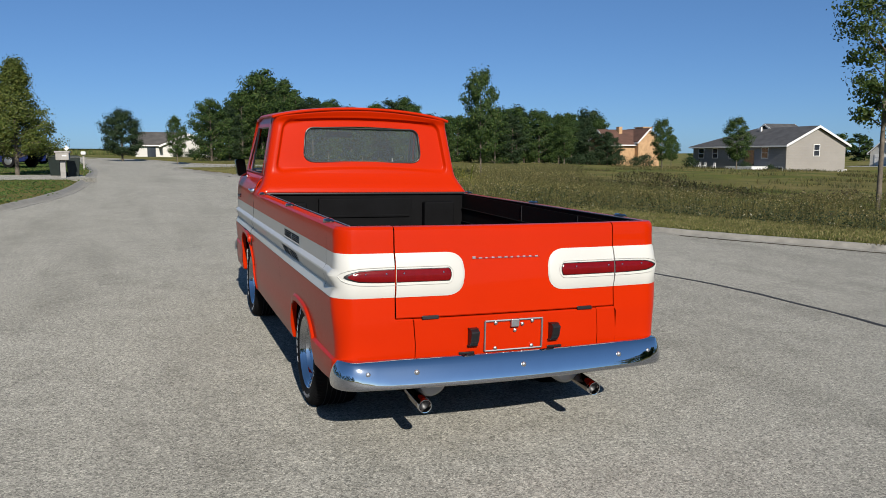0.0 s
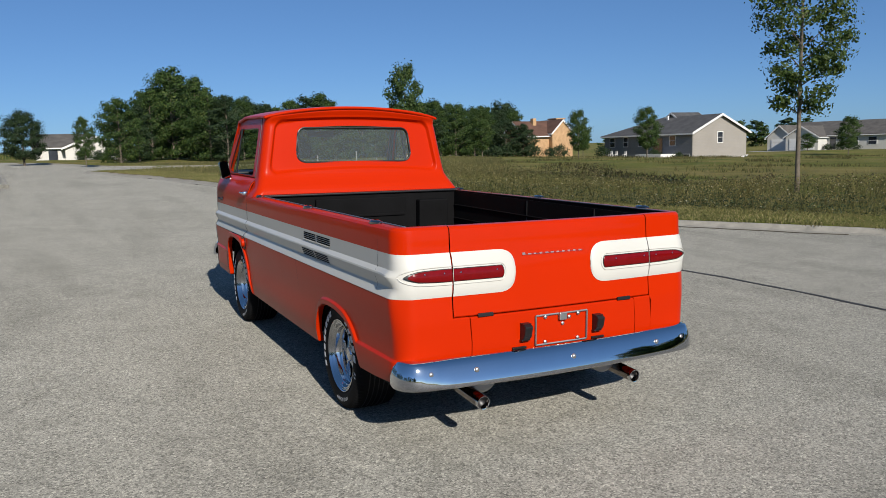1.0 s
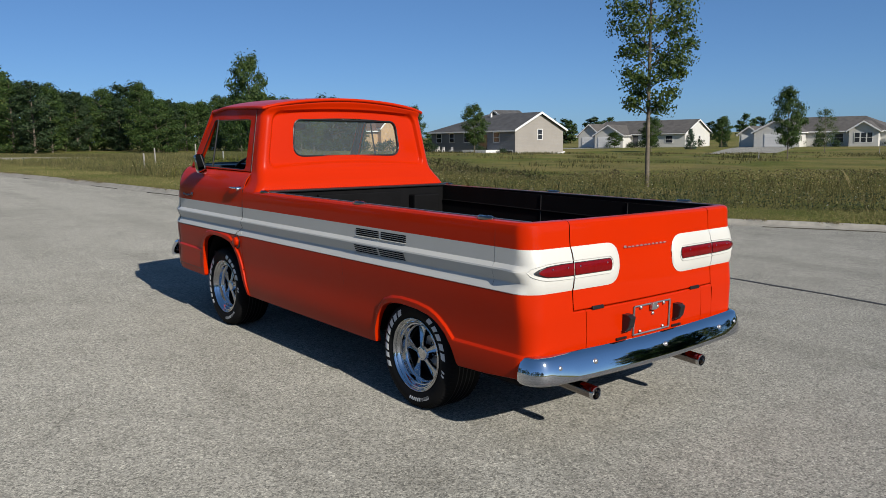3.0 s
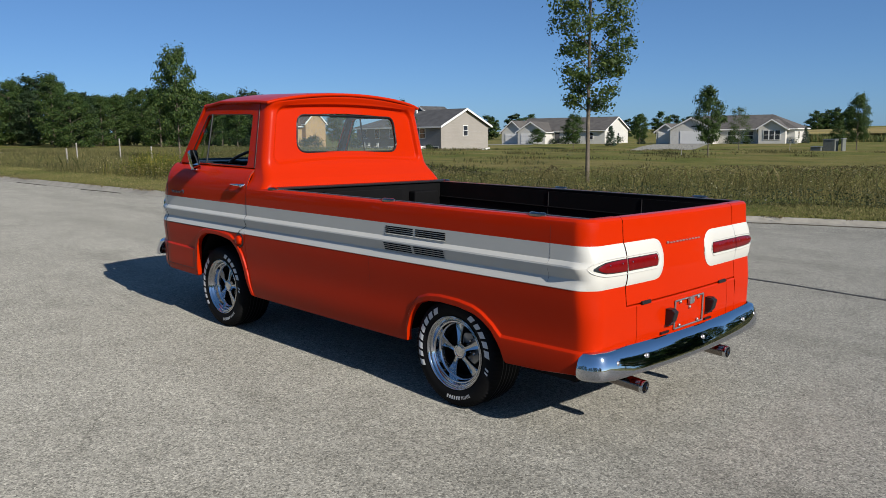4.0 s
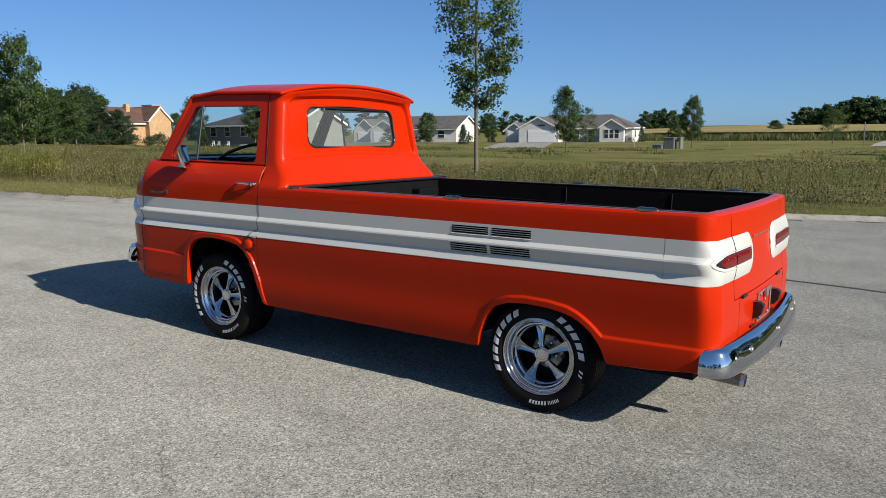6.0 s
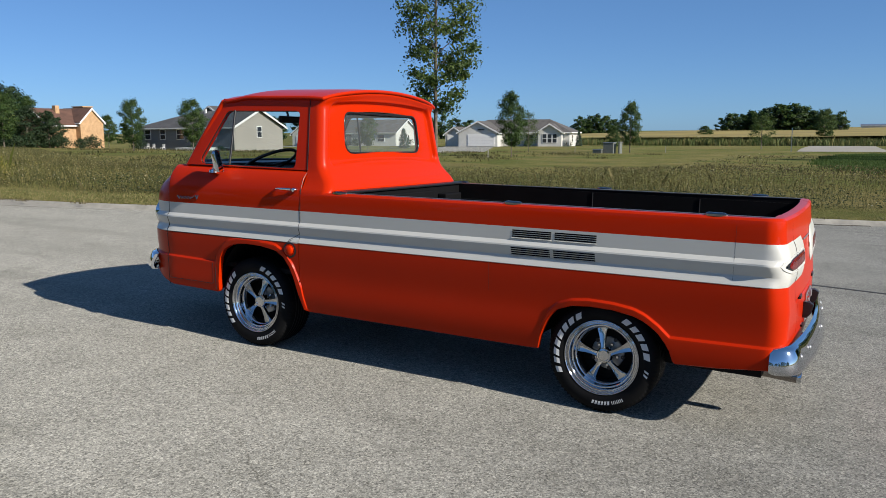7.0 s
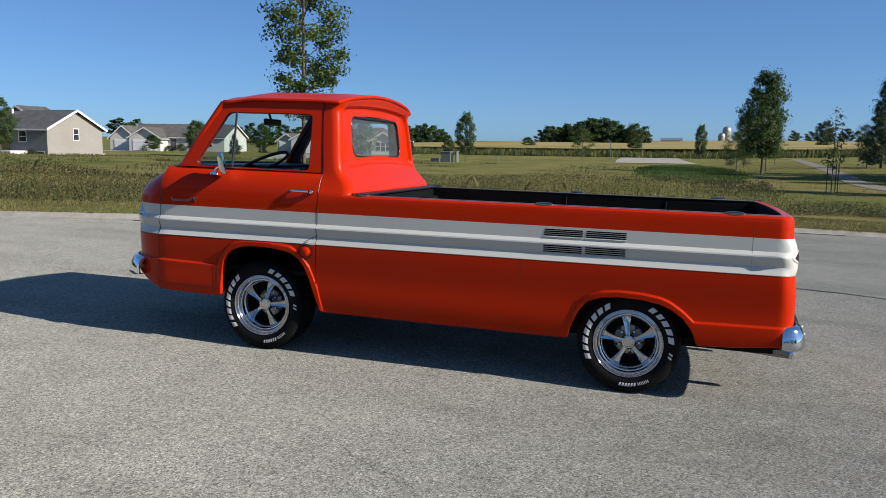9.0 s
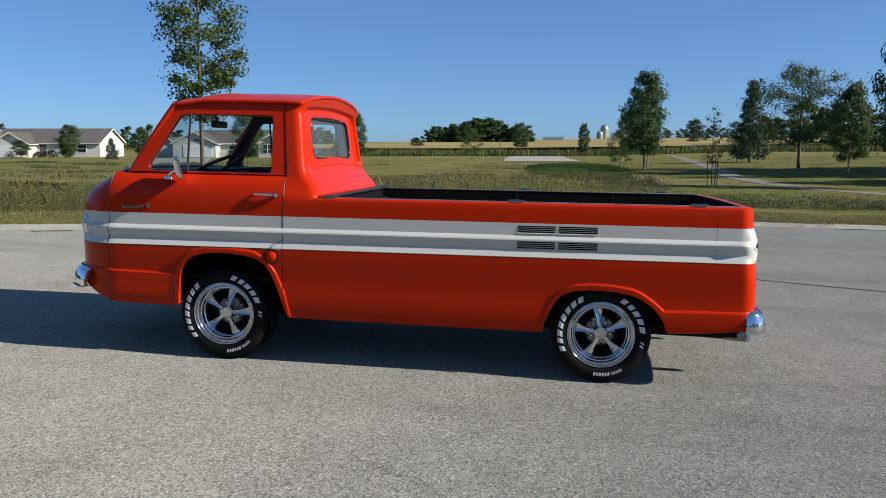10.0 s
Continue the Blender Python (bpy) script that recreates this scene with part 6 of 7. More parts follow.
tufts("tussocks", x[keep], y[keep], rng.uniform(0.08, 0.24, keep.sum()), 7, 0.016, WEED, "scattered tussocks in the rough grass", "grass", 15, spread=0.25, bend=0.7)
# tall olive grass of the field beside the wood
TALL = islands("tall_field_grass", [(0, (0.065, 0.073, 0.025)), (0.5, (0.112, 0.112, 0.040)), (0.85, (0.165, 0.150, 0.060)), (1, (0.24, 0.20, 0.10))], 0.75, 0.25, cloud=(0.15, (1.15, 1.12, 1.05), 0.6))
x, y = rng.uniform(2, 34, 24000), rng.uniform(17, 58, 24000)
keep = ~in_road(x, y) & (kerb_distance(x, y) > np.where(y < 40, 2.6, 1.2)) & (x < 9 + 0.55 * (y - 12)) & (rng.random(24000) < 0.5 + 0.6 * ragged(x, y))
tufts("field_grass", x[keep], y[keep], rng.uniform(0.10, 0.26, keep.sum()), 6, 0.007, TALL, "tall olive field grass before the wood", "grass", 17, spread=0.22, bend=0.6)
# green front lawn beside the mailbox
LUSH = islands("lush_grass", [(0, (0.0328, 0.0697, 0.01312)), (0.6, (0.0574, 0.1025, 0.01968)), (1, (0.0984, 0.1353, 0.03116))], 0.7, 0.3)
x, y = rng.uniform(-26, -3, 17000), rng.uniform(8, 60, 17000)
keep = ~in_road(x, y) & (kerb_distance(x, y) > 0.3)
tufts("lawn_grass", x[keep], y[keep], np.full(keep.sum(), 0.045), 4, 0.03, LUSH, "short green front lawn beside the kerb", "grass", 16, spread=0.16, bend=0.8)
# a lush green patch in the meadow
x, y = rng.uniform(34, 72, 6500), rng.uniform(-4.8, 2.2, 6500)
keep = ((x - 53) / 17) ** 2 + ((y + 1.4) / 3.2) ** 2 + 0.3 * np.sin(x * 1.3 + y * 2) < 1
tufts("green_patch", x[keep], y[keep], np.full(keep.sum(), 0.2), 4, 0.03, LUSH, "patch of lush green grass in the meadow", "grass", 14, spread=0.2, bend=0.6)
x, y, off = beyond_kerb(38000, 0.22, 3.4, 20.0, 74.0, rng)
tufts("mown_grass", x, y, 0.024 + 0.03 * ragged(x * 3, y * 3), 3, 0.008, BLADE, "short dry mown grass along the kerb", "grass", 4, spread=0.05, bend=0.8)
x, y = rng.uniform(14, 80, 15000), rng.uniform(-34, -4, 15000)
keep = (kerb_distance(x, y) > 9.5) & (np.abs(y - np.interp(x, [20, 27, 30.8, 36.4, 42, 55.4, 80, 110], [-17, -12.4, -10.5, -9.7, -9.8, -11.3, -13.4, -16])) > 1.0)
tufts("lawn_grass", x[keep], y[keep], np.full(keep.sum(), 0.05), 3, 0.015, LAWN, "short green lawn with dry patches", "grass", 5, spread=0.3, bend=0.8)
# a clump of yellow-flowered weeds and tall grass near the kerb
GOLDEN = islands("yellow_green_weed", [(0, (0.060, 0.080, 0.014)), (0.6, (0.125, 0.135, 0.022)), (1, (0.24, 0.20, 0.035))], 0.7, 0.3)
x, y = rng.normal(6.9, 0.55, 60), rng.normal(18.8, 0.5, 60)
tufts("tall_grass_clump", x, y, rng.uniform(0.4, 0.95, 60), 12, 0.004, GOLDEN, "clump of tall yellowing grass", "grass", 6, spread=0.12, bend=0.35)
x, y = rng.normal(6.9, 0.5, 5000), rng.normal(18.8, 0.45, 5000)
z = rise(x, y) + 0.1 + rng.random(5000) ** 0.7 * (0.45 + 0.25 * np.sin(x * 4) * np.sin(y * 5))
tagged(leaf_mesh("yellow_weed_clump", np.stack([x, y, z], -1), 0.05, GOLDEN, None, rng), "clump of yellow-green flowering weeds", "weeds", kind="stuff")
# tufts and litter along the kerb's foot
x, y, off = beyond_kerb(1600, -0.10, 0.14, 16.0, 74.0, rng)
keep = np.sin(x * 2.1 + y * 1.3) + np.sin(x * 5.3 - y * 3.1) > 0.2
tufts("kerb_weeds", x[keep], y[keep], np.full(keep.sum(), 0.045), 5, 0.005, islands("dry_kerb_weeds", [(0, (0.0492, 0.0492, 0.0164)), (0.6, (0.1148, 0.0943, 0.041)), (1, (0.1804, 0.1394, 0.0738))], 0.8, 0.1), "dry weeds and litter at the kerb's foot", "weeds", 12, spread=0.05, bend=1.0)
# corn: rows of stalks at the front and a sheet of tassels behind
x, y = 122 + rng.uniform(0, 12, 9500), rng.uniform(-140, 62, 9500)
tufts("corn_edge", x, y, rng.uniform(0.85, 1.5, 9500), 4, 0.05, CORN, "edge of a ripening corn field", "corn", 7, spread=0.3, bend=0.7)
GOLD = plain("ripe_corn_tops", (0.246, 0.1845, 0.041), 0.95, vary=0.3, scale=0.05, fine=2.0, relief=0.6)
height_sheet("corn_field", steps((128, 200, 12), (200, 560, 40)), steps((-420, 66, 27)), lambda X, Y: 1.4 + 0 * X, [GOLD], "ripe golden corn field rising to the horizon", kind="stuff", category="corn field")
height_sheet("corn_field", steps((-220, 20, 12), (20, 60, 20)), steps((150, 420, 30), (420, 700, 60)), lambda X, Y: 1.15 + 0 * X, [GOLD], "ripe golden corn field rising to the horizon", kind="stuff", category="corn field")
x, y = rng.uniform(-110, 15, 5000), 143 + rng.uniform(0, 9, 5000)
tufts("corn_edge", x, y, rng.uniform(0.6, 1.15, 5000), 6, 0.035, CORN, "edge of a ripening corn field", "corn", 9, spread=0.3, bend=0.35)

# ---- houses ----
def siding(name, color):
    m, n, l, b = nodes_of(name)
    co = n.new("ShaderNodeTexCoord")
    wv = n.new("ShaderNodeTexWave")
    wv.bands_direction, wv.wave_profile = "Z", "SAW"
    wv.inputs["Scale"].default_value, wv.inputs["Distortion"].default_value = 1.6, 0.0
    l.new(co.outputs["Object"], wv.inputs["Vector"])
    base = ramp(n, l, noise_tex(n, l, 0.8, 4), [(0.3, tuple(c * 0.93 for c in color)), (0.7, tuple(min(1, c * 1.05) for c in color))])
    l.new(mixed(n, l, 0.35, base, ramp(n, l, wv.outputs["Fac"], [(0.0, (0.7, 0.7, 0.7)), (0.2, (1, 1, 1))]), "MULTIPLY"), b.inputs["Base Color"])
    b.inputs["Roughness"].default_value = 0.6
    bump(n, l, b, wv.outputs["Fac"], 0.6, 0.02)
    return m


def shingle(name, color):
    return plain(name, color, 0.9, vary=0.28, scale=1.1, fine=14, relief=0.8)


BEIGE, SLATE_WALL, OFF_WHITE, TAN_BRICK = siding("beige_siding", (0.2706, 0.2501, 0.2214)), siding("slate_grey_siding", (0.164, 0.1722, 0.1845)), siding("off_white_siding", (0.5412, 0.5289, 0.4879)), plain("orange_tan_brick", (0.3936, 0.246, 0.1271), 0.85, vary=0.18, scale=3, fine=20, relief=0.5)
DARK_SHINGLE, BROWN_SHINGLE, RED_SHINGLE = shingle("dark_grey_shingles", (0.0697, 0.06806, 0.06724)), shingle("brown_grey_shingles", (0.0861, 0.0779, 0.06888)), shingle("red_brown_shingles", (0.0984, 0.0492, 0.0328))
TRIM_WHITE = plain("white_house_trim", (0.6396, 0.6314, 0.6068), 0.5, vary=0.05)
PANE = plain("dark_house_pane", (0.0246, 0.0287, 0.0369), 0.08, vary=0.2, spec=0.8)
STONE = plain("pale_foundation", (0.2706, 0.2542, 0.2214), 0.9, vary=0.2, relief=0.5)


def block(parent, x0, x1, y0, y1, z0, zw, zr, axis, wall, roof, over=0.35, label="", hip=(0.0, 0.0)):
    """Walls under a gabled roof; axis: the way of its ridge; hip: how far the ridge stays back from the ends of a y ridge."""
    xm, ym = (x0 + x1) / 2, (y0 + y1) / 2
    if any(hip):
        solid("wall", [(x, y, z) for z in (z0, zw) for x, y in ((x0, y0), (x1, y0), (x1, y1), (x0, y1))], [(0, 1, 5, 4), (1, 2, 6, 5), (2, 3, 7, 6), (3, 0, 4, 7)], [wall], parent, label, smooth=0)
        ze = zw - over * (zr - zw) / ((x1 - x0) / 2)
        a, b = (y0 - over, y0 + hip[0]) if hip[0] else (y0 - over, y0 - over)
        c, d = (y1 + over, y1 - hip[1]) if hip[1] else (y1 + over, y1 + over)
        E = [(x0 - over, a, ze), (x1 + over, a, ze), (x1 + over, c, ze), (x0 - over, c, ze), (xm, b, zr), (xm, d, zr)]
        V = [(p, q, r + 0.18) for p, q, r in E] + [(p, q if hip[0] or q > a else y0 + 0.05, r + 0.02) for p, q, r in E[:4]]
        solid("roof", V, [(0, 4, 5, 3), (1, 2, 5, 4), (3, 5, 2)] + ([(0, 1, 4), (6, 7, 1, 0)] if hip[0] else []) + [(7, 8, 2, 1), (8, 9, 3, 2), (9, 6, 0, 3), (9, 8, 7, 6)], [roof], parent, smooth=0)
        ends = [((x0 - over, a - 0.1, ze - 0.06), (x1 + over, a, ze + 0.14))] if hip[0] else []
        for lo, hi in (((x0 - over - 0.1, a - 0.1, ze - 0.06), (x0 - over, c + 0.1, ze + 0.14)), ((x1 + over, a - 0.1, ze - 0.06), (x1 + over + 0.1, c + 0.1, ze + 0.14)), ((x0 - over, c, ze - 0.06), (x1 + over, c + 0.1, ze + 0.14)), *ends):
            box("gutter", lo, hi, [TRIM_WHITE], parent, "white gutter")
        if not hip[0]:
            solid("gable", [(x0, y0, zw), (x1, y0, zw), (xm, y0, zr)], [(0, 1, 2)], [wall], parent, smooth=0)
            for e in ((x0 - over), (x1 + over)):
                A, B, up, o = Vector((e, a, ze - 0.08)), Vector((xm, a, zr - 0.08)), Vector((0, 0, 0.3)), Vector((0, -0.06, 0))
                solid("rake_board", [A, B, B + up, A + up, A + o, B + o, B + o + up, A + o + up], [(0, 1, 2, 3), (7, 6, 5, 4), (0, 4, 5, 1), (1, 5, 6, 2), (2, 6, 7, 3), (3, 7, 4, 0)], [TRIM_WHITE], parent, "white rake board", smooth=0)
        return
    if axis == "y":
        V = [(x0, y, z0) for y in (y0, y1)] + [(x1, y, z0) for y in (y0, y1)] + [(x0, y, zw) for y in (y0, y1)] + [(x1, y, zw) for y in (y0, y1)] + [(xm, y, zr) for y in (y0, y1)]
        F = [(0, 2, 6, 8, 4), (1, 5, 9, 7, 3), (0, 4, 5, 1), (2, 3, 7, 6), (4, 8, 9, 5), (6, 7, 9, 8), (0, 1, 3, 2)]
    else:
        V = [(x, y0, z0) for x in (x0, x1)] + [(x, y1, z0) for x in (x0, x1)] + [(x, y0, zw) for x in (x0, x1)] + [(x, y1, zw) for x in (x0, x1)] + [(x, ym, zr) for x in (x0, x1)]
        F = [(0, 4, 8, 6, 2), (1, 3, 7, 9, 5), (0, 1, 5, 4), (2, 6, 7, 3), (4, 5, 9, 8), (6, 8, 9, 7), (0, 2, 3, 1)]
    solid("wall", V, F, [wall], parent, label, smooth=0)
    slope = (zr - zw) / ((x1 - x0) / 2 if axis == "y" else (y1 - y0) / 2)
    lift, th = 0.02, 0.16
    for s in (-1, 1):
        if axis == "y":
            e = x0 - over if s < 0 else x1 + over
            ze = zw - over * slope
            q = [(e, y0 - over, ze), (e, y1 + over, ze), (xm, y1 + over, zr), (xm, y0 - over, zr)]
        else:
            e = y0 - over if s < 0 else y1 + over
            ze = zw - over * slope
            q = [(x0 - over, e, ze), (x1 + over, e, ze), (x1 + over, ym, zr), (x0 - over, ym, zr)]
        V = [(a, b, c + lift) for a, b, c in q] + [(a, b, c + lift + th) for a, b, c in q]
        solid("roof", V, [(0, 1, 2, 3), (7, 6, 5, 4), (0, 4, 5, 1), (1, 5, 6, 2), (2, 6, 7, 3), (3, 7, 4, 0)], [roof], parent, smooth=0)
        for k in (0, 1):
            a, b = (q[0], q[3]) if k == 0 else (q[1], q[2])
            w = 0.05 * (-1 if k == 0 else 1)
            off = (0, w, 0) if axis == "y" else (w, 0, 0)
            A, B = Vector(a) + Vector((0, 0, lift - 0.10)), Vector(b) + Vector((0, 0, lift - 0.10))
            up, o = Vector((0, 0, 0.24)), Vector(off)
            V = [A, B, B + up, A + up, A + o, B + o, B + o + up, A + o + up]
            solid("rake_board", V, [(0, 1, 2, 3), (7, 6, 5, 4), (0, 4, 5, 1), (1, 5, 6, 2), (2, 6, 7, 3), (3, 7, 4, 0)], [TRIM_WHITE], parent, "white rake board", smooth=0)
        a, b = Vector(q[0]), Vector(q[1])
        if axis == "y":
            box("gutter", (min(a.x, a.x + s * 0.1), a.y, a.z - 0.08), (max(a.x, a.x + s * 0.1), b.y, a.z + 0.06), [TRIM_WHITE], parent, "white gutter")
        else:
            box("gutter", (a.x, min(a.y, a.y + s * 0.1), a.z - 0.08), (b.x, max(a.y, a.y + s * 0.1), a.z + 0.06), [TRIM_WHITE], parent, "white gutter")


def opening(parent, face, at, pos, z, w, h, kind="window"):
    """A window or door on a wall that faces -x or -y."""
    def bx(name, p0, p1, d0, d1, z0, z1, mat, par, label=""):
        if face == "-x":
            return box(name, (at - d1, p0, z0), (at - d0, p1, z1), [mat], par, label)
        return box(name, (p0, at - d1, z0), (p1, at - d0, z1), [mat], par, label)
    if kind == "window":
        f = bx("window", pos - w / 2 - 0.09, pos + w / 2 + 0.09, -0.02, 0.05, z - 0.09, z + h + 0.09, TRIM_WHITE, parent, "white framed window")
        bx("pane", pos - w / 2, pos + w / 2, 0.03, 0.056, z, z + h, PANE, f, "dark window pane")
        bx("muntin", pos - w / 2, pos + w / 2, 0.04, 0.075, z + h / 2 - 0.03, z + h / 2 + 0.03, TRIM_WHITE, f)
    elif kind == "door":
        f = bx("door", pos - w / 2, pos + w / 2, -0.02, 0.06, z, z + h, PANE, parent, "dark glazed house door")
    else:
        f = bx("garage_door", pos - w / 2 - 0.1, pos + w / 2 + 0.1, -0.02, 0.04, z, z + h + 0.1, TRIM_WHITE, parent, "white panelled garage door")
        for k in range(4):
            bx("panel", pos - w / 2, pos + w / 2, 0.03, 0.07, z + h * k / 4 + 0.02, z + h * (k + 1) / 4 - 0.03, TRIM_WHITE, f)


# grey house at the far side of the field
h1 = thing("house", "grey ranch house with dark shingle roof beyond the meadow", "house", group="houses")
x0, y0 = 64.95, 64.35
block(h1, x0, x0 + 8.6, y0, y0 + 15.8, -1.0, 2.95, 5.2, "y", BEIGE, DARK_SHINGLE, hip=(0, 6.5))
solid("front_cladding", [(x0 - 0.03, y0 + 0.1, -0.9), (x0 - 0.03, y0 + 15.8, -0.9), (x0 - 0.03, y0 + 15.8, 2.9), (x0 - 0.03, y0 + 0.1, 2.9)], [(0, 1, 2, 3)], [SLATE_WALL], h1, "slate grey siding", smooth=0)
block(h1, x0 + 4.4, x0 + 8.4, y0 + 3.8, y0 + 12.0, 0.0, 3.1, 5.8, "x", BEIGE, DARK_SHINGLE)
opening(h1, "-y", y0, x0 + 4.3, 1.6, 0.75, 1.35)
opening(h1, "-x", x0, y0 + 1.1, -0.6, 1.3, 0.75)
for p, w in ((3.2, 0.9), (8.6, 1.1), (11.6, 0.8), (14.2, 0.9)):
    opening(h1, "-x", x0, y0 + p, 1.35, w, 1.25)
opening(h1, "-x", x0, y0 + 5.7, 0.3, 1.6, 2.05, "door")
box("step", (x0 - 2.4, y0 + 2.6, -0.6), (x0 - 0.1, y0 + 7.0, 0.25), [TRIM_WHITE], h1, "white patio wall")
solid("stair_wall", [(x0 + 5.4, y0 - 0.25, -1.0), (x0 + 8.7, y0 - 0.25, -0.35), (x0 + 8.7, y0 - 0.25, -0.15), (x0 + 5.4, y0 - 0.25, -0.8), (x0 + 5.4, y0 - 0.05, -1.0), (x0 + 8.7, y0 - 0.05, -0.35), (x0 + 8.7, y0 - 0.05, -0.15), (x0 + 5.4, y0 - 0.05, -0.8)], [(0, 1, 2, 3), (7, 6, 5, 4), (3, 2, 6, 7), (0, 4, 5, 1), (0, 3, 7, 4), (1, 5, 6, 2)], [TRIM_WHITE], h1, "white sloping stair edge", smooth=0)
box("vent_pipe", (x0 + 3.3, y0 + 7.6, 4.7), (x0 + 3.5, y0 + 7.8, 5.45), [TRIM_WHITE], h1, "white roof vent pipe")
for k in range(4):
    yy = y0 + 10.0 + 1.35 * k
    rz = -0.1
    chair = thing("garden_chair", "white garden chair beside the house wall", "garden chair", Matrix.Translation((x0 - 1.6 - 0.3 * (k % 2), yy, float(rise(x0 - 1.6, yy)) + 0.06)) @ Matrix.Scale(0.8, 4), group="garden chairs")
    box("seat", (-0.25, -0.25, 0.38), (0.25, 0.25, 0.44), [TRIM_WHITE], chair)
    box("backrest", (0.20, -0.25, 0.44), (0.26, 0.25, 0.9), [TRIM_WHITE], chair)
    for lx in (-0.22, 0.22):
        for ly in (-0.22, 0.22):
            box("leg", (lx - 0.025, ly - 0.025, 0), (lx + 0.025, ly + 0.025, 0.38), [TRIM_WHITE], chair)

h1.matrix_world = Matrix.Translation((0, 0, -0.9)) @ Matrix.Diagonal((1, 1, 0.885, 1)) @ Matrix.Translation((0, 0, 0.9))

# off-white house with two garage gables
h2 = thing("house", "off-white ranch house with brown-grey roof and double garage", "house", group="houses")
x0, y0 = 111.6, 71.4
block(h2, x0, x0 + 11.0, y0, y0 + 18.5, -0.3, 2.95, 5.4, "y", OFF_WHITE, BROWN_SHINGLE)
block(h2, x0 - 3.0, x0 + 5.5, y0 + 10.6, y0 + 16.4, -0.3, 2.75, 4.6, "x", OFF_WHITE, BROWN_SHINGLE)
block(h2, x0 - 1.2, x0 + 5.5, y0 + 16.2, y0 + 21.0, -0.3, 2.75, 4.9, "x", OFF_WHITE, BROWN_SHINGLE)
opening(h2, "-x", x0 - 3.0, y0 + 13.5, 0.3, 4.4, 2.0, "garage")
opening(h2, "-x", x0 - 1.2, y0 + 18.8, 0.3, 2.7, 2.0, "garage")
opening(h2, "-y", y0, x0 + 3.0, 1.2, 0.7, 1.1)
opening(h2, "-y", y0, x0 + 6.2, 1.2, 0.7, 1.1)
for p in (3.0, 6.0):
    opening(h2, "-x", x0, y0 + p, 1.1, 1.3, 1.3)
opening(h2, "-x", x0, y0 + 9.6, 0.4, 1.0, 2.1, "door")
h2.matrix_world = Matrix.Translation((x0, y0, -0.6)) @ Matrix.Rotation(radians(11), 4, "Z") @ Matrix.Diagonal((1, 0.91, 0.86, 1)) @ Matrix.Translation((-x0, -y0, 0))

# white house with a wide garage and a porch gable
h3 = thing("house", "white ranch house with brown-grey roof and wide garage", "house", group="houses")
x0, y0 = 112.9, 40.6
block(h3, x0, x0 + 10.5, y0, y0 + 21.0, -0.3, 2.75, 5.0, "y", OFF_WHITE, BROWN_SHINGLE, hip=(4.6, 4.6))
block(h3, x0 - 1.3, x0 + 5, y0 + 1.2, y0 + 5.4, -0.3, 2.8, 4.15, "x", OFF_WHITE, BROWN_SHINGLE)
block(h3, x0 - 3.4, x0 + 4.5, y0 + 12.2, y0 + 19.4, -0.3, 2.75, 4.65, "x", OFF_WHITE, BROWN_SHINGLE)
block(h3, x0 - 1.4, x0 + 4.5, y0 + 19.2, y0 + 22.6, -0.3, 2.5, 3.7, "x", OFF_WHITE, BROWN_SHINGLE)
opening(h3, "-x", x0 - 3.4, y0 + 15.2, 0.3, 4.9, 2.05, "garage")
opening(h3, "-x", x0 - 1.4, y0 + 21.0, 0.3, 2.4, 2.0, "garage")
for p in (2.4, 3.3, 4.2):
    opening(h3, "-x", x0 - 1.3, y0 + p, 0.9, 0.7, 1.5)
opening(h3, "-y", y0, x0 + 3.0, 1.0, 1.0, 1.2)
for p in (7.2, 10.0):
    opening(h3, "-x", x0, y0 + p, 0.9, 1.3, 1.4)
box("house_sign", (x0 - 3.5, y0 + 14.6, 3.15), (x0 - 3.42, y0 + 15.8, 3.35), [TRIM], h3, "dark sign board")
h3.matrix_world = Matrix.Translation((x0, y0, -0.6)) @ Matrix.Rotation(radians(11), 4, "Z") @ Matrix.Diagonal((1, 0.87, 0.86, 1)) @ Matrix.Translation((-x0, -y0, 0))

# orange-tan brick house behind the trees
h4 = thing("house", "orange-tan brick house with red-brown roof and chimney behind trees", "house", group="houses")
x0, y0 = 52.4, 80.0
block(h4, x0, x0 + 4.6, y0, y0 + 5.0, 0.0, 2.9, 4.5, "x", TAN_BRICK, RED_SHINGLE)
block(h4, x0 + 3.5, x0 + 6.6, y0 - 0.8, y0 + 4.0, 0.0, 3.1, 4.6, "y", TAN_BRICK, RED_SHINGLE, over=0.15)
box("chimney", (x0 + 2.2, y0 + 1.6, 3.0), (x0 + 2.7, y0 + 2.2, 5.0), [TAN_BRICK], h4, "brick chimney")
box("tower", (x0 + 5.8, y0 + 1.6, 0.0), (x0 + 7.1, y0 + 3.4, 4.9), [TAN_BRICK], h4, "flat-topped tan brick tower")
box("tower_cap", (x0 + 5.7, y0 + 1.5, 4.9), (x0 + 7.2, y0 + 3.5, 5.02), [TAN_BRICK], h4)

# white house at the end of the road
h5 = thing("house", "white house with brown roof at the road's end", "house", group="houses")
x0, y0 = -2.3, 100.8
block(h5, x0, x0 + 6.0, y0 + 1.5, y0 + 9.5, 1.0, 3.0, 4.5, "x", OFF_WHITE, BROWN_SHINGLE)
block(h5, x0 + 3.2, x0 + 9.4, y0, y0 + 9, 1.0, 2.9, 4.2, "y", OFF_WHITE, BROWN_SHINGLE)
opening(h5, "-y", y0, x0 + 8.2, 1.75, 1.2, 0.8)
opening(h5, "-y", y0, x0 + 5.0, 1.75, 0.8, 0.8)
opening(h5, "-y", y0 + 1.5, x0 + 1.9, 1.1, 1.0, 1.6, "door")

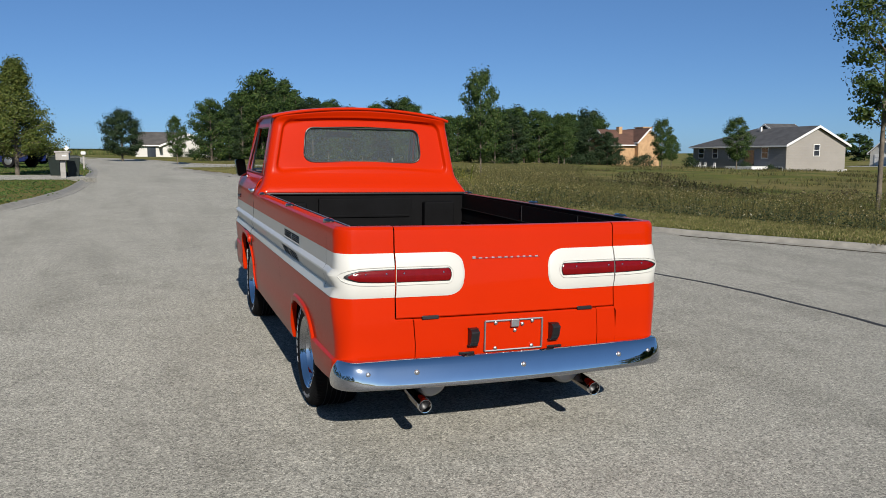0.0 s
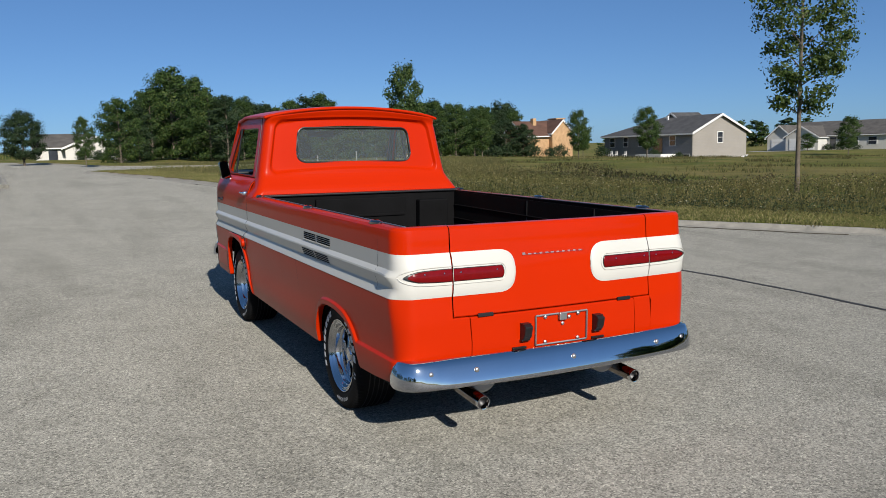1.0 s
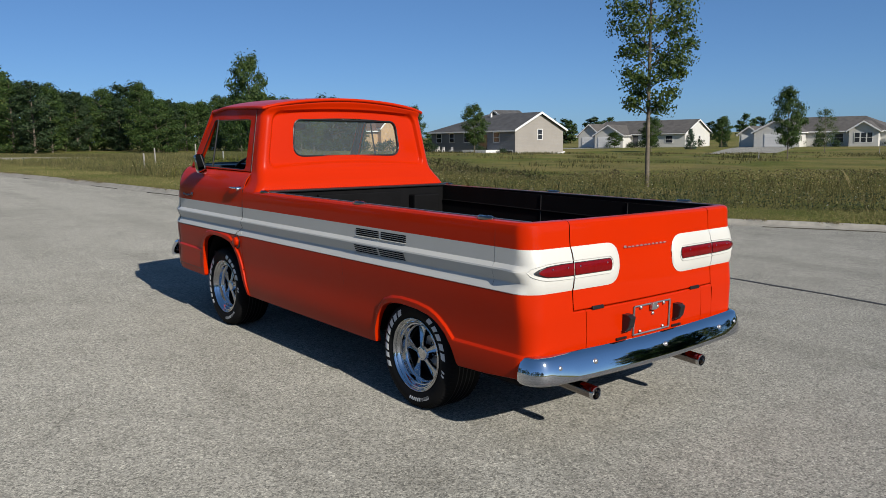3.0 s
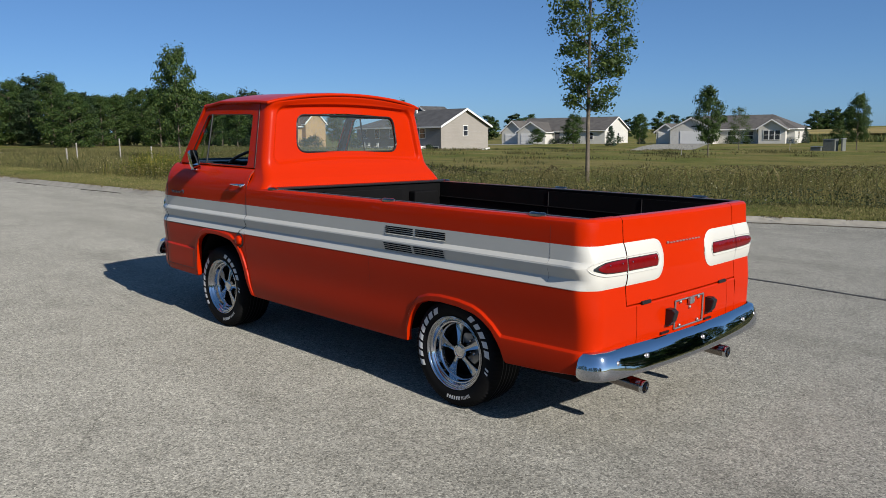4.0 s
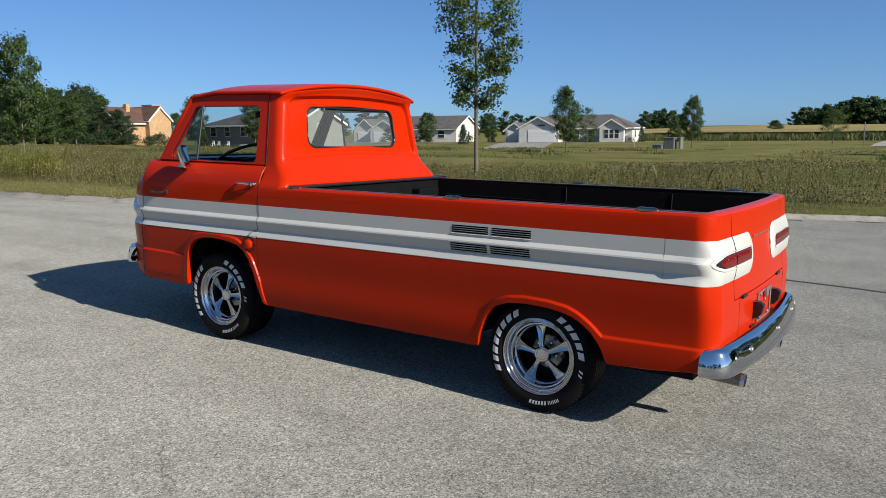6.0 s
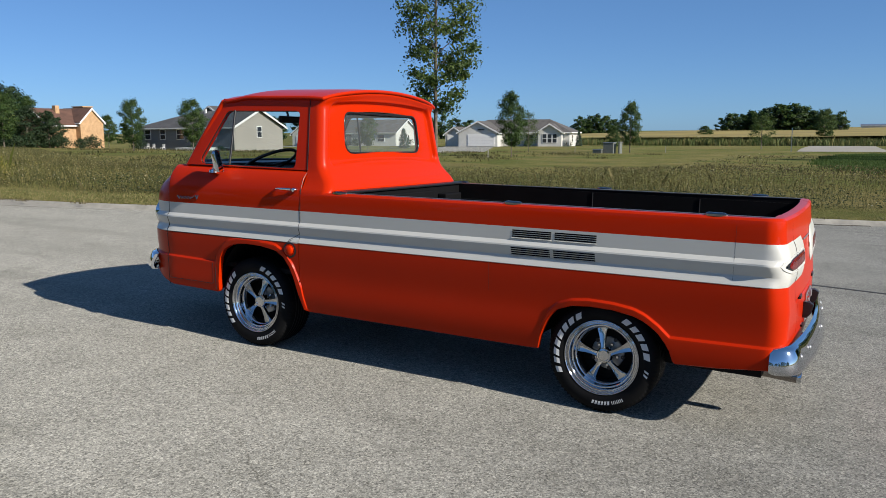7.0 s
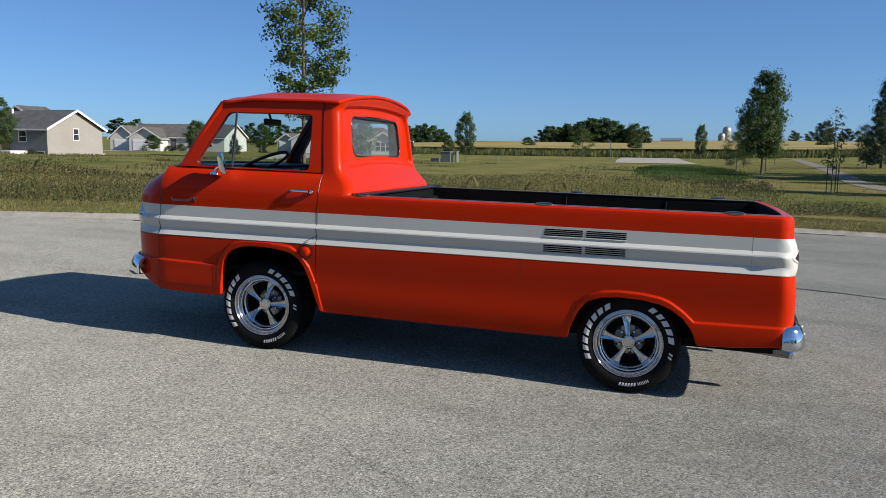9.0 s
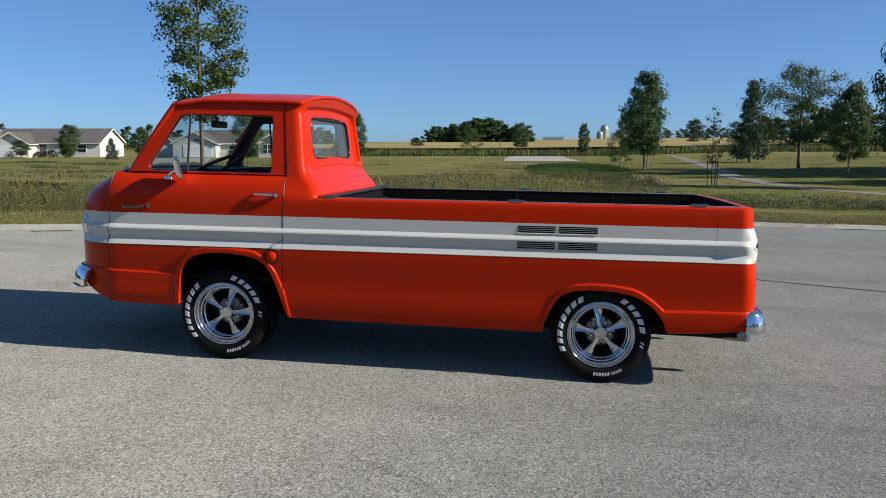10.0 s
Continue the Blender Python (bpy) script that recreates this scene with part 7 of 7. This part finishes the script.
# farm far off: silos and a barn, and a long shed
for x, y, r, h in ((508.4, -31.0, 2.5, 7.6), (505.5, -28.0, 2.0, 4.2)):
    z = float(rise(x, y))
    s = thing("silo", "pale grey concrete silo with a metal dome", "silo", Matrix.Translation((x, y, z)), group="silos")
    turned("shaft", [(-0.5, r), (h, r), (h, 0.01)], [STONE], s, axis="z", seg=24)
    turned("dome", [(h, r * 1.03), (h + r * 0.5, r * 0.85), (h + r * 0.85, r * 0.4), (h + r * 0.95, 0.01)], [STEEL], s, "metal silo dome", axis="z", seg=24)
barn = thing("barn", "white barn with grey roof beside the silos", "barn")
block(barn, 510, 520, -44, -36, float(rise(514, -40)) - 0.5, 6.6, 9.4, "x", OFF_WHITE, DARK_SHINGLE, over=0.5)
shed = thing("shed", "long low white farm shed on the horizon", "shed")
block(shed, 446, 454, -5, 6.5, float(rise(450, 0)) - 0.5, 4.8, 5.5, "y", OFF_WHITE, STEEL, over=0.2)

# ---- small things by the road ----
PLASTIC = plain("dark_green_plastic", (0.00984, 0.0164, 0.01312), 0.5, vary=0.2)
GREY_WOOD = plain("weathered_grey_wood", (0.2952, 0.2788, 0.2542), 0.85, vary=0.2, scale=5, fine=40, relief=0.4)


def ground_at(x, y):
    return float(rise(x, y)) + 0.085


mb = thing("mailbox", "weathered grey wooden mailbox on a thick post beside the kerb", "mailbox", Matrix.Translation((-4.15, 25.2, ground_at(-4.15, 25.2) - 0.03)) @ Matrix.Scale(0.82, 4))
box("post", (-0.10, -0.10, -0.1), (0.10, 0.10, 0.78), [GREY_WOOD], mb, bevel=0.012)
box("box", (-0.24, -0.30, 0.78), (0.26, 0.30, 1.10), [GREY_WOOD], mb, "grey wooden box", bevel=0.03)
box("cap", (-0.28, -0.34, 1.08), (0.30, 0.34, 1.16), [GREY_WOOD], mb, bevel=0.02)
box("plate_bar", (0.0, -0.306, 0.94), (0.17, -0.300, 0.99), [TRIM_WHITE], mb, "white plate")


def cart(x, y, turn):
    c = thing("wheeled_bin", "dark green wheeled rubbish bin beside the mailbox", "rubbish bin", Matrix.Translation((x, y, ground_at(x, y))) @ pose(0, 0, 0, 0, 0, turn) @ Matrix.Scale(0.72, 4), group="rubbish bins")
    V = [(sx * a, sy * b, z) for z, a, b in ((0.03, 0.22, 0.24), (0.95, 0.29, 0.33)) for sx, sy in ((-1, -1), (1, -1), (1, 1), (-1, 1))]
    solid("body", V, [(3, 2, 1, 0), (4, 5, 6, 7), (0, 1, 5, 4), (1, 2, 6, 5), (2, 3, 7, 6), (3, 0, 4, 7)], [PLASTIC], c, smooth=0, bevel=0.02)
    V = [(sx * a, sy * b, z) for z, a, b in ((0.955, 0.31, 0.36), (1.0, 0.30, 0.35), (1.05, 0.2, 0.22)) for sx, sy in ((-1, -1), (1, -1), (1, 1), (-1, 1))]
    solid("lid", V, [(3, 2, 1, 0)] + [(4 * k + i, 4 * k + (i + 1) % 4, 4 * k + 4 + (i + 1) % 4, 4 * k + 4 + i) for k in (0, 1) for i in range(4)] + [(8, 9, 10, 11)], [PLASTIC], c, smooth=0)
    for s in (-1, 1):
        turned("wheel", [(-0.03, 0.001), (-0.03, 0.12), (0.03, 0.12), (0.03, 0.001)], [RUBBER], c, axis="x", at=(s * 0.25, 0.26, 0.12), seg=16, smooth=30)


cart(-3.92, 26.3, 10)
cart(-4.5, 27.0, -20)
mb2 = thing("mailbox", "small pale mailbox on a post farther up the road", "mailbox", Matrix.Translation((-4.2, 36.5, ground_at(-4.2, 36.5))) @ Matrix.Scale(0.72, 4))
box("post", (-0.05, -0.05, -0.1), (0.05, 0.05, 0.9), [GREY_WOOD], mb2)
box("box", (-0.15, -0.22, 0.9), (0.15, 0.22, 1.12), [TRIM_WHITE], mb2, bevel=0.05)

sg = thing("road_sign", "white diamond road sign on a thin post", "road sign", Matrix.Translation((-6.8, 60.4, ground_at(-6.8, 60.4))) @ Matrix.Scale(0.68, 4))
box("post", (-0.03, -0.03, -0.2), (0.03, 0.03, 1.5), [STEEL], sg)
solid("plate", [(0.0, -0.05, 1.15), (0.30, -0.05, 1.45), (0, -0.05, 1.75), (-0.30, -0.05, 1.45), (0.0, -0.03, 1.15), (0.30, -0.03, 1.45), (0, -0.03, 1.75), (-0.30, -0.03, 1.45)], [(0, 1, 2, 3), (7, 6, 5, 4), (0, 4, 5, 1), (1, 5, 6, 2), (2, 6, 7, 3), (3, 7, 4, 0)], [TRIM_WHITE], sg, "white diamond plate", smooth=0)
BLUE = plain("blue_sign_plate", (0.0164, 0.0656, 0.1804), 0.4, vary=0.1)
for x, y, h in ((6.2, 87.0, 1.7), (79.6, 6.1, 2.3)):
    ss = thing("street_sign", "small blue street sign on a post", "street sign", Matrix.Translation((x, y, ground_at(x, y))), group="street signs")
    box("post", (-0.035, -0.035, -0.2), (0.035, 0.035, h), [STEEL], ss)
    box("plate", (-0.30, -0.015, h - 0.16), (0.30, 0.015, h + 0.04), [BLUE], ss, "blue sign plate")
for x, y, h in ((7.6, 27.8, 0.8), (10.6, 27.2, 0.9), (11.9, 33.0, 1.25), (9.4, 31.5, 1.0), (40, 20, 0.7), (62, 22, 0.9), (70, 16.0, 0.9)):
    st = thing("stake", "pale wooden survey stake in the grass", "stake", Matrix.Translation((x, y, ground_at(x, y))) @ pose(0, 0, 0, 2, -3, 20), group="stakes")
    box("pole", (-0.022, -0.022, -0.2), (0.022, 0.022, 0.72 * h), [GREY_WOOD], st, bevel=0.005)
# staked sapling at the lawn
sap = tree("sapling", "thin staked sapling with few leaves at the lawn's edge", 2.5, 0.75, 0.022, 0.7, "oval", 14, 420, 0.08, LEAF_YOUNG, 91, puff=0.12)
plant(sap, 31.1, -6.7, 1.4, 1.3)
for dx, dy in ((-0.22, -0.1), (0.2, 0.16), (0.05, -0.24)):
    st = thing("stake", "thin dark support stake beside the sapling", "stake", Matrix.Translation((31.1 + dx, -6.7 + dy, ground_at(31.1, -6.7))), group="sapling stakes")
    box("pole", (-0.018, -0.018, -0.2), (0.018, 0.018, 1.25), [plain("dark_wood", (0.082, 0.0656, 0.0492), 0.9, vary=0.2)], st)
# service boxes
for x, y, w, h in ((63.0, 20.2, 0.8, 0.3), (63.3, 19.3, 0.9, 0.9), (63.5, 18.4, 0.14, 0.95)):
    ub = thing("utility_box", "grey-green metal utility box in the field", "utility box", Matrix.Translation((x, y, ground_at(x, y))), group="utility boxes")
    box("body", (-0.4, -w / 2, -0.1), (0.4, w / 2, h), [plain("grey_green_metal", (0.1312, 0.1394, 0.123), 0.5, vary=0.15)], ub, bevel=0.03)
    box("cover", (-0.44, -w / 2 - 0.04, h), (0.44, w / 2 + 0.04, h + 0.06), [STEEL], ub, bevel=0.02)


# parked car at the left of the road
def parked_car(x, y, turn, paint, label):
    c = thing("car", label, "car", Matrix.Translation((x, y, ground_at(x, y))) @ pose(0, 0, 0, 0, 0, turn), group="parked cars")
    P = []
    for yy, zb, zs, zr, hw in ((-2.2, 0.45, 0.75, 0.78, 0.72), (-2.1, 0.3, 0.88, 0.92, 0.82), (-1.5, 0.25, 0.95, 1.0, 0.88), (-1.2, 0.25, 0.96, 1.30, 0.89), (-0.6, 0.25, 0.97, 1.46, 0.9), (0.2, 0.25, 0.97, 1.46, 0.9), (0.7, 0.25, 0.95, 1.28, 0.9), (1.1, 0.25, 0.92, 0.98, 0.89), (1.9, 0.28, 0.80, 0.84, 0.84), (2.2, 0.4, 0.62, 0.65, 0.72)):
        t = 0.76 if zr > 1.1 else 0.9
        P.append([(-hw * 0.94, yy, zb), (-hw, yy, (zb + zs) / 2), (-hw * 0.97, yy, zs), (-hw * t, yy, zr - 0.04), (-hw * t * 0.85, yy, zr), (hw * t * 0.85, yy, zr), (hw * t, yy, zr - 0.04), (hw * 0.97, yy, zs), (hw, yy, (zb + zs) / 2), (hw * 0.94, yy, zb)])
    sheet("body", P, [paint, PANE], c, slot=lambda i, j: 1 if 2 <= i <= 6 and j in (2, 6) else 0, smooth=30, away=(0, 0, 0.4))
    for sx in (-0.80, 0.80):
        for yy in (-1.35, 1.40):
            w = turned("wheel", [(-0.1, 0.001), (-0.1, 0.31), (0.1, 0.31), (0.1, 0.001)], [RUBBER], c, axis="x", at=(sx, yy, 0.31), seg=24, smooth=30)
            turned("rim", [(0.102, 0.19), (0.11, 0.17), (0.105, 0.001)], [STEEL], w, axis="x", at=(sx, yy, 0.31), seg=20, sign=1 if sx > 0 else -1, smooth=30)


parked_car(-8.2, 38.5, 62, plain("dark_blue_car_paint", (0.00984, 0.0164, 0.0738), 0.25, coat=0.8, vary=0.05), "dark blue car parked on a driveway")
parked_car(-8.6, 47.5, 75, plain("silver_car_paint", (0.32, 0.32, 0.33), 0.3, metal=0.6, vary=0.05), "silver car parked farther up the road")
# low shrubs round the houses
bush = tree("shrub", "low rounded green garden shrub", 1.0, 1.3, 0.04, 0.08, "round", 12, 900, 0.13, LEAF_DARK, 97, puff=0.17, group="shrubs", category="shrub")
for x, y, s in ((108.6, 75.2, 1.0), (108.4, 77.5, 1.2), (108.5, 79.8, 0.9), (106.5, 83.0, 1.0), (110.0, 46.2, 0.9), (110.2, 48.8, 1.1), (110.0, 51.5, 1.0), (113.5, 41.3, 1.0), (117.5, 72.7, 1.3), (113, 72.8, 0.9), (64.3, 65.9, 0.8), (63.9, 69.5, 1.0), (2.7, 100.0, 0.9), (4.3, 100.0, 1.0), (6.9, 99.8, 0.8), (62.9, 78, 1.2), (50.5, 75.2, 1.2), (52.2, 74.5, 1.0), (54.0, 75.0, 1.3), (46.0, 74.0, 1.3), (44.0, 73.2, 1.1), (48.2, 74.6, 1.4)):
    plant(bush, x, y, s, s * 1.1, x * 53)
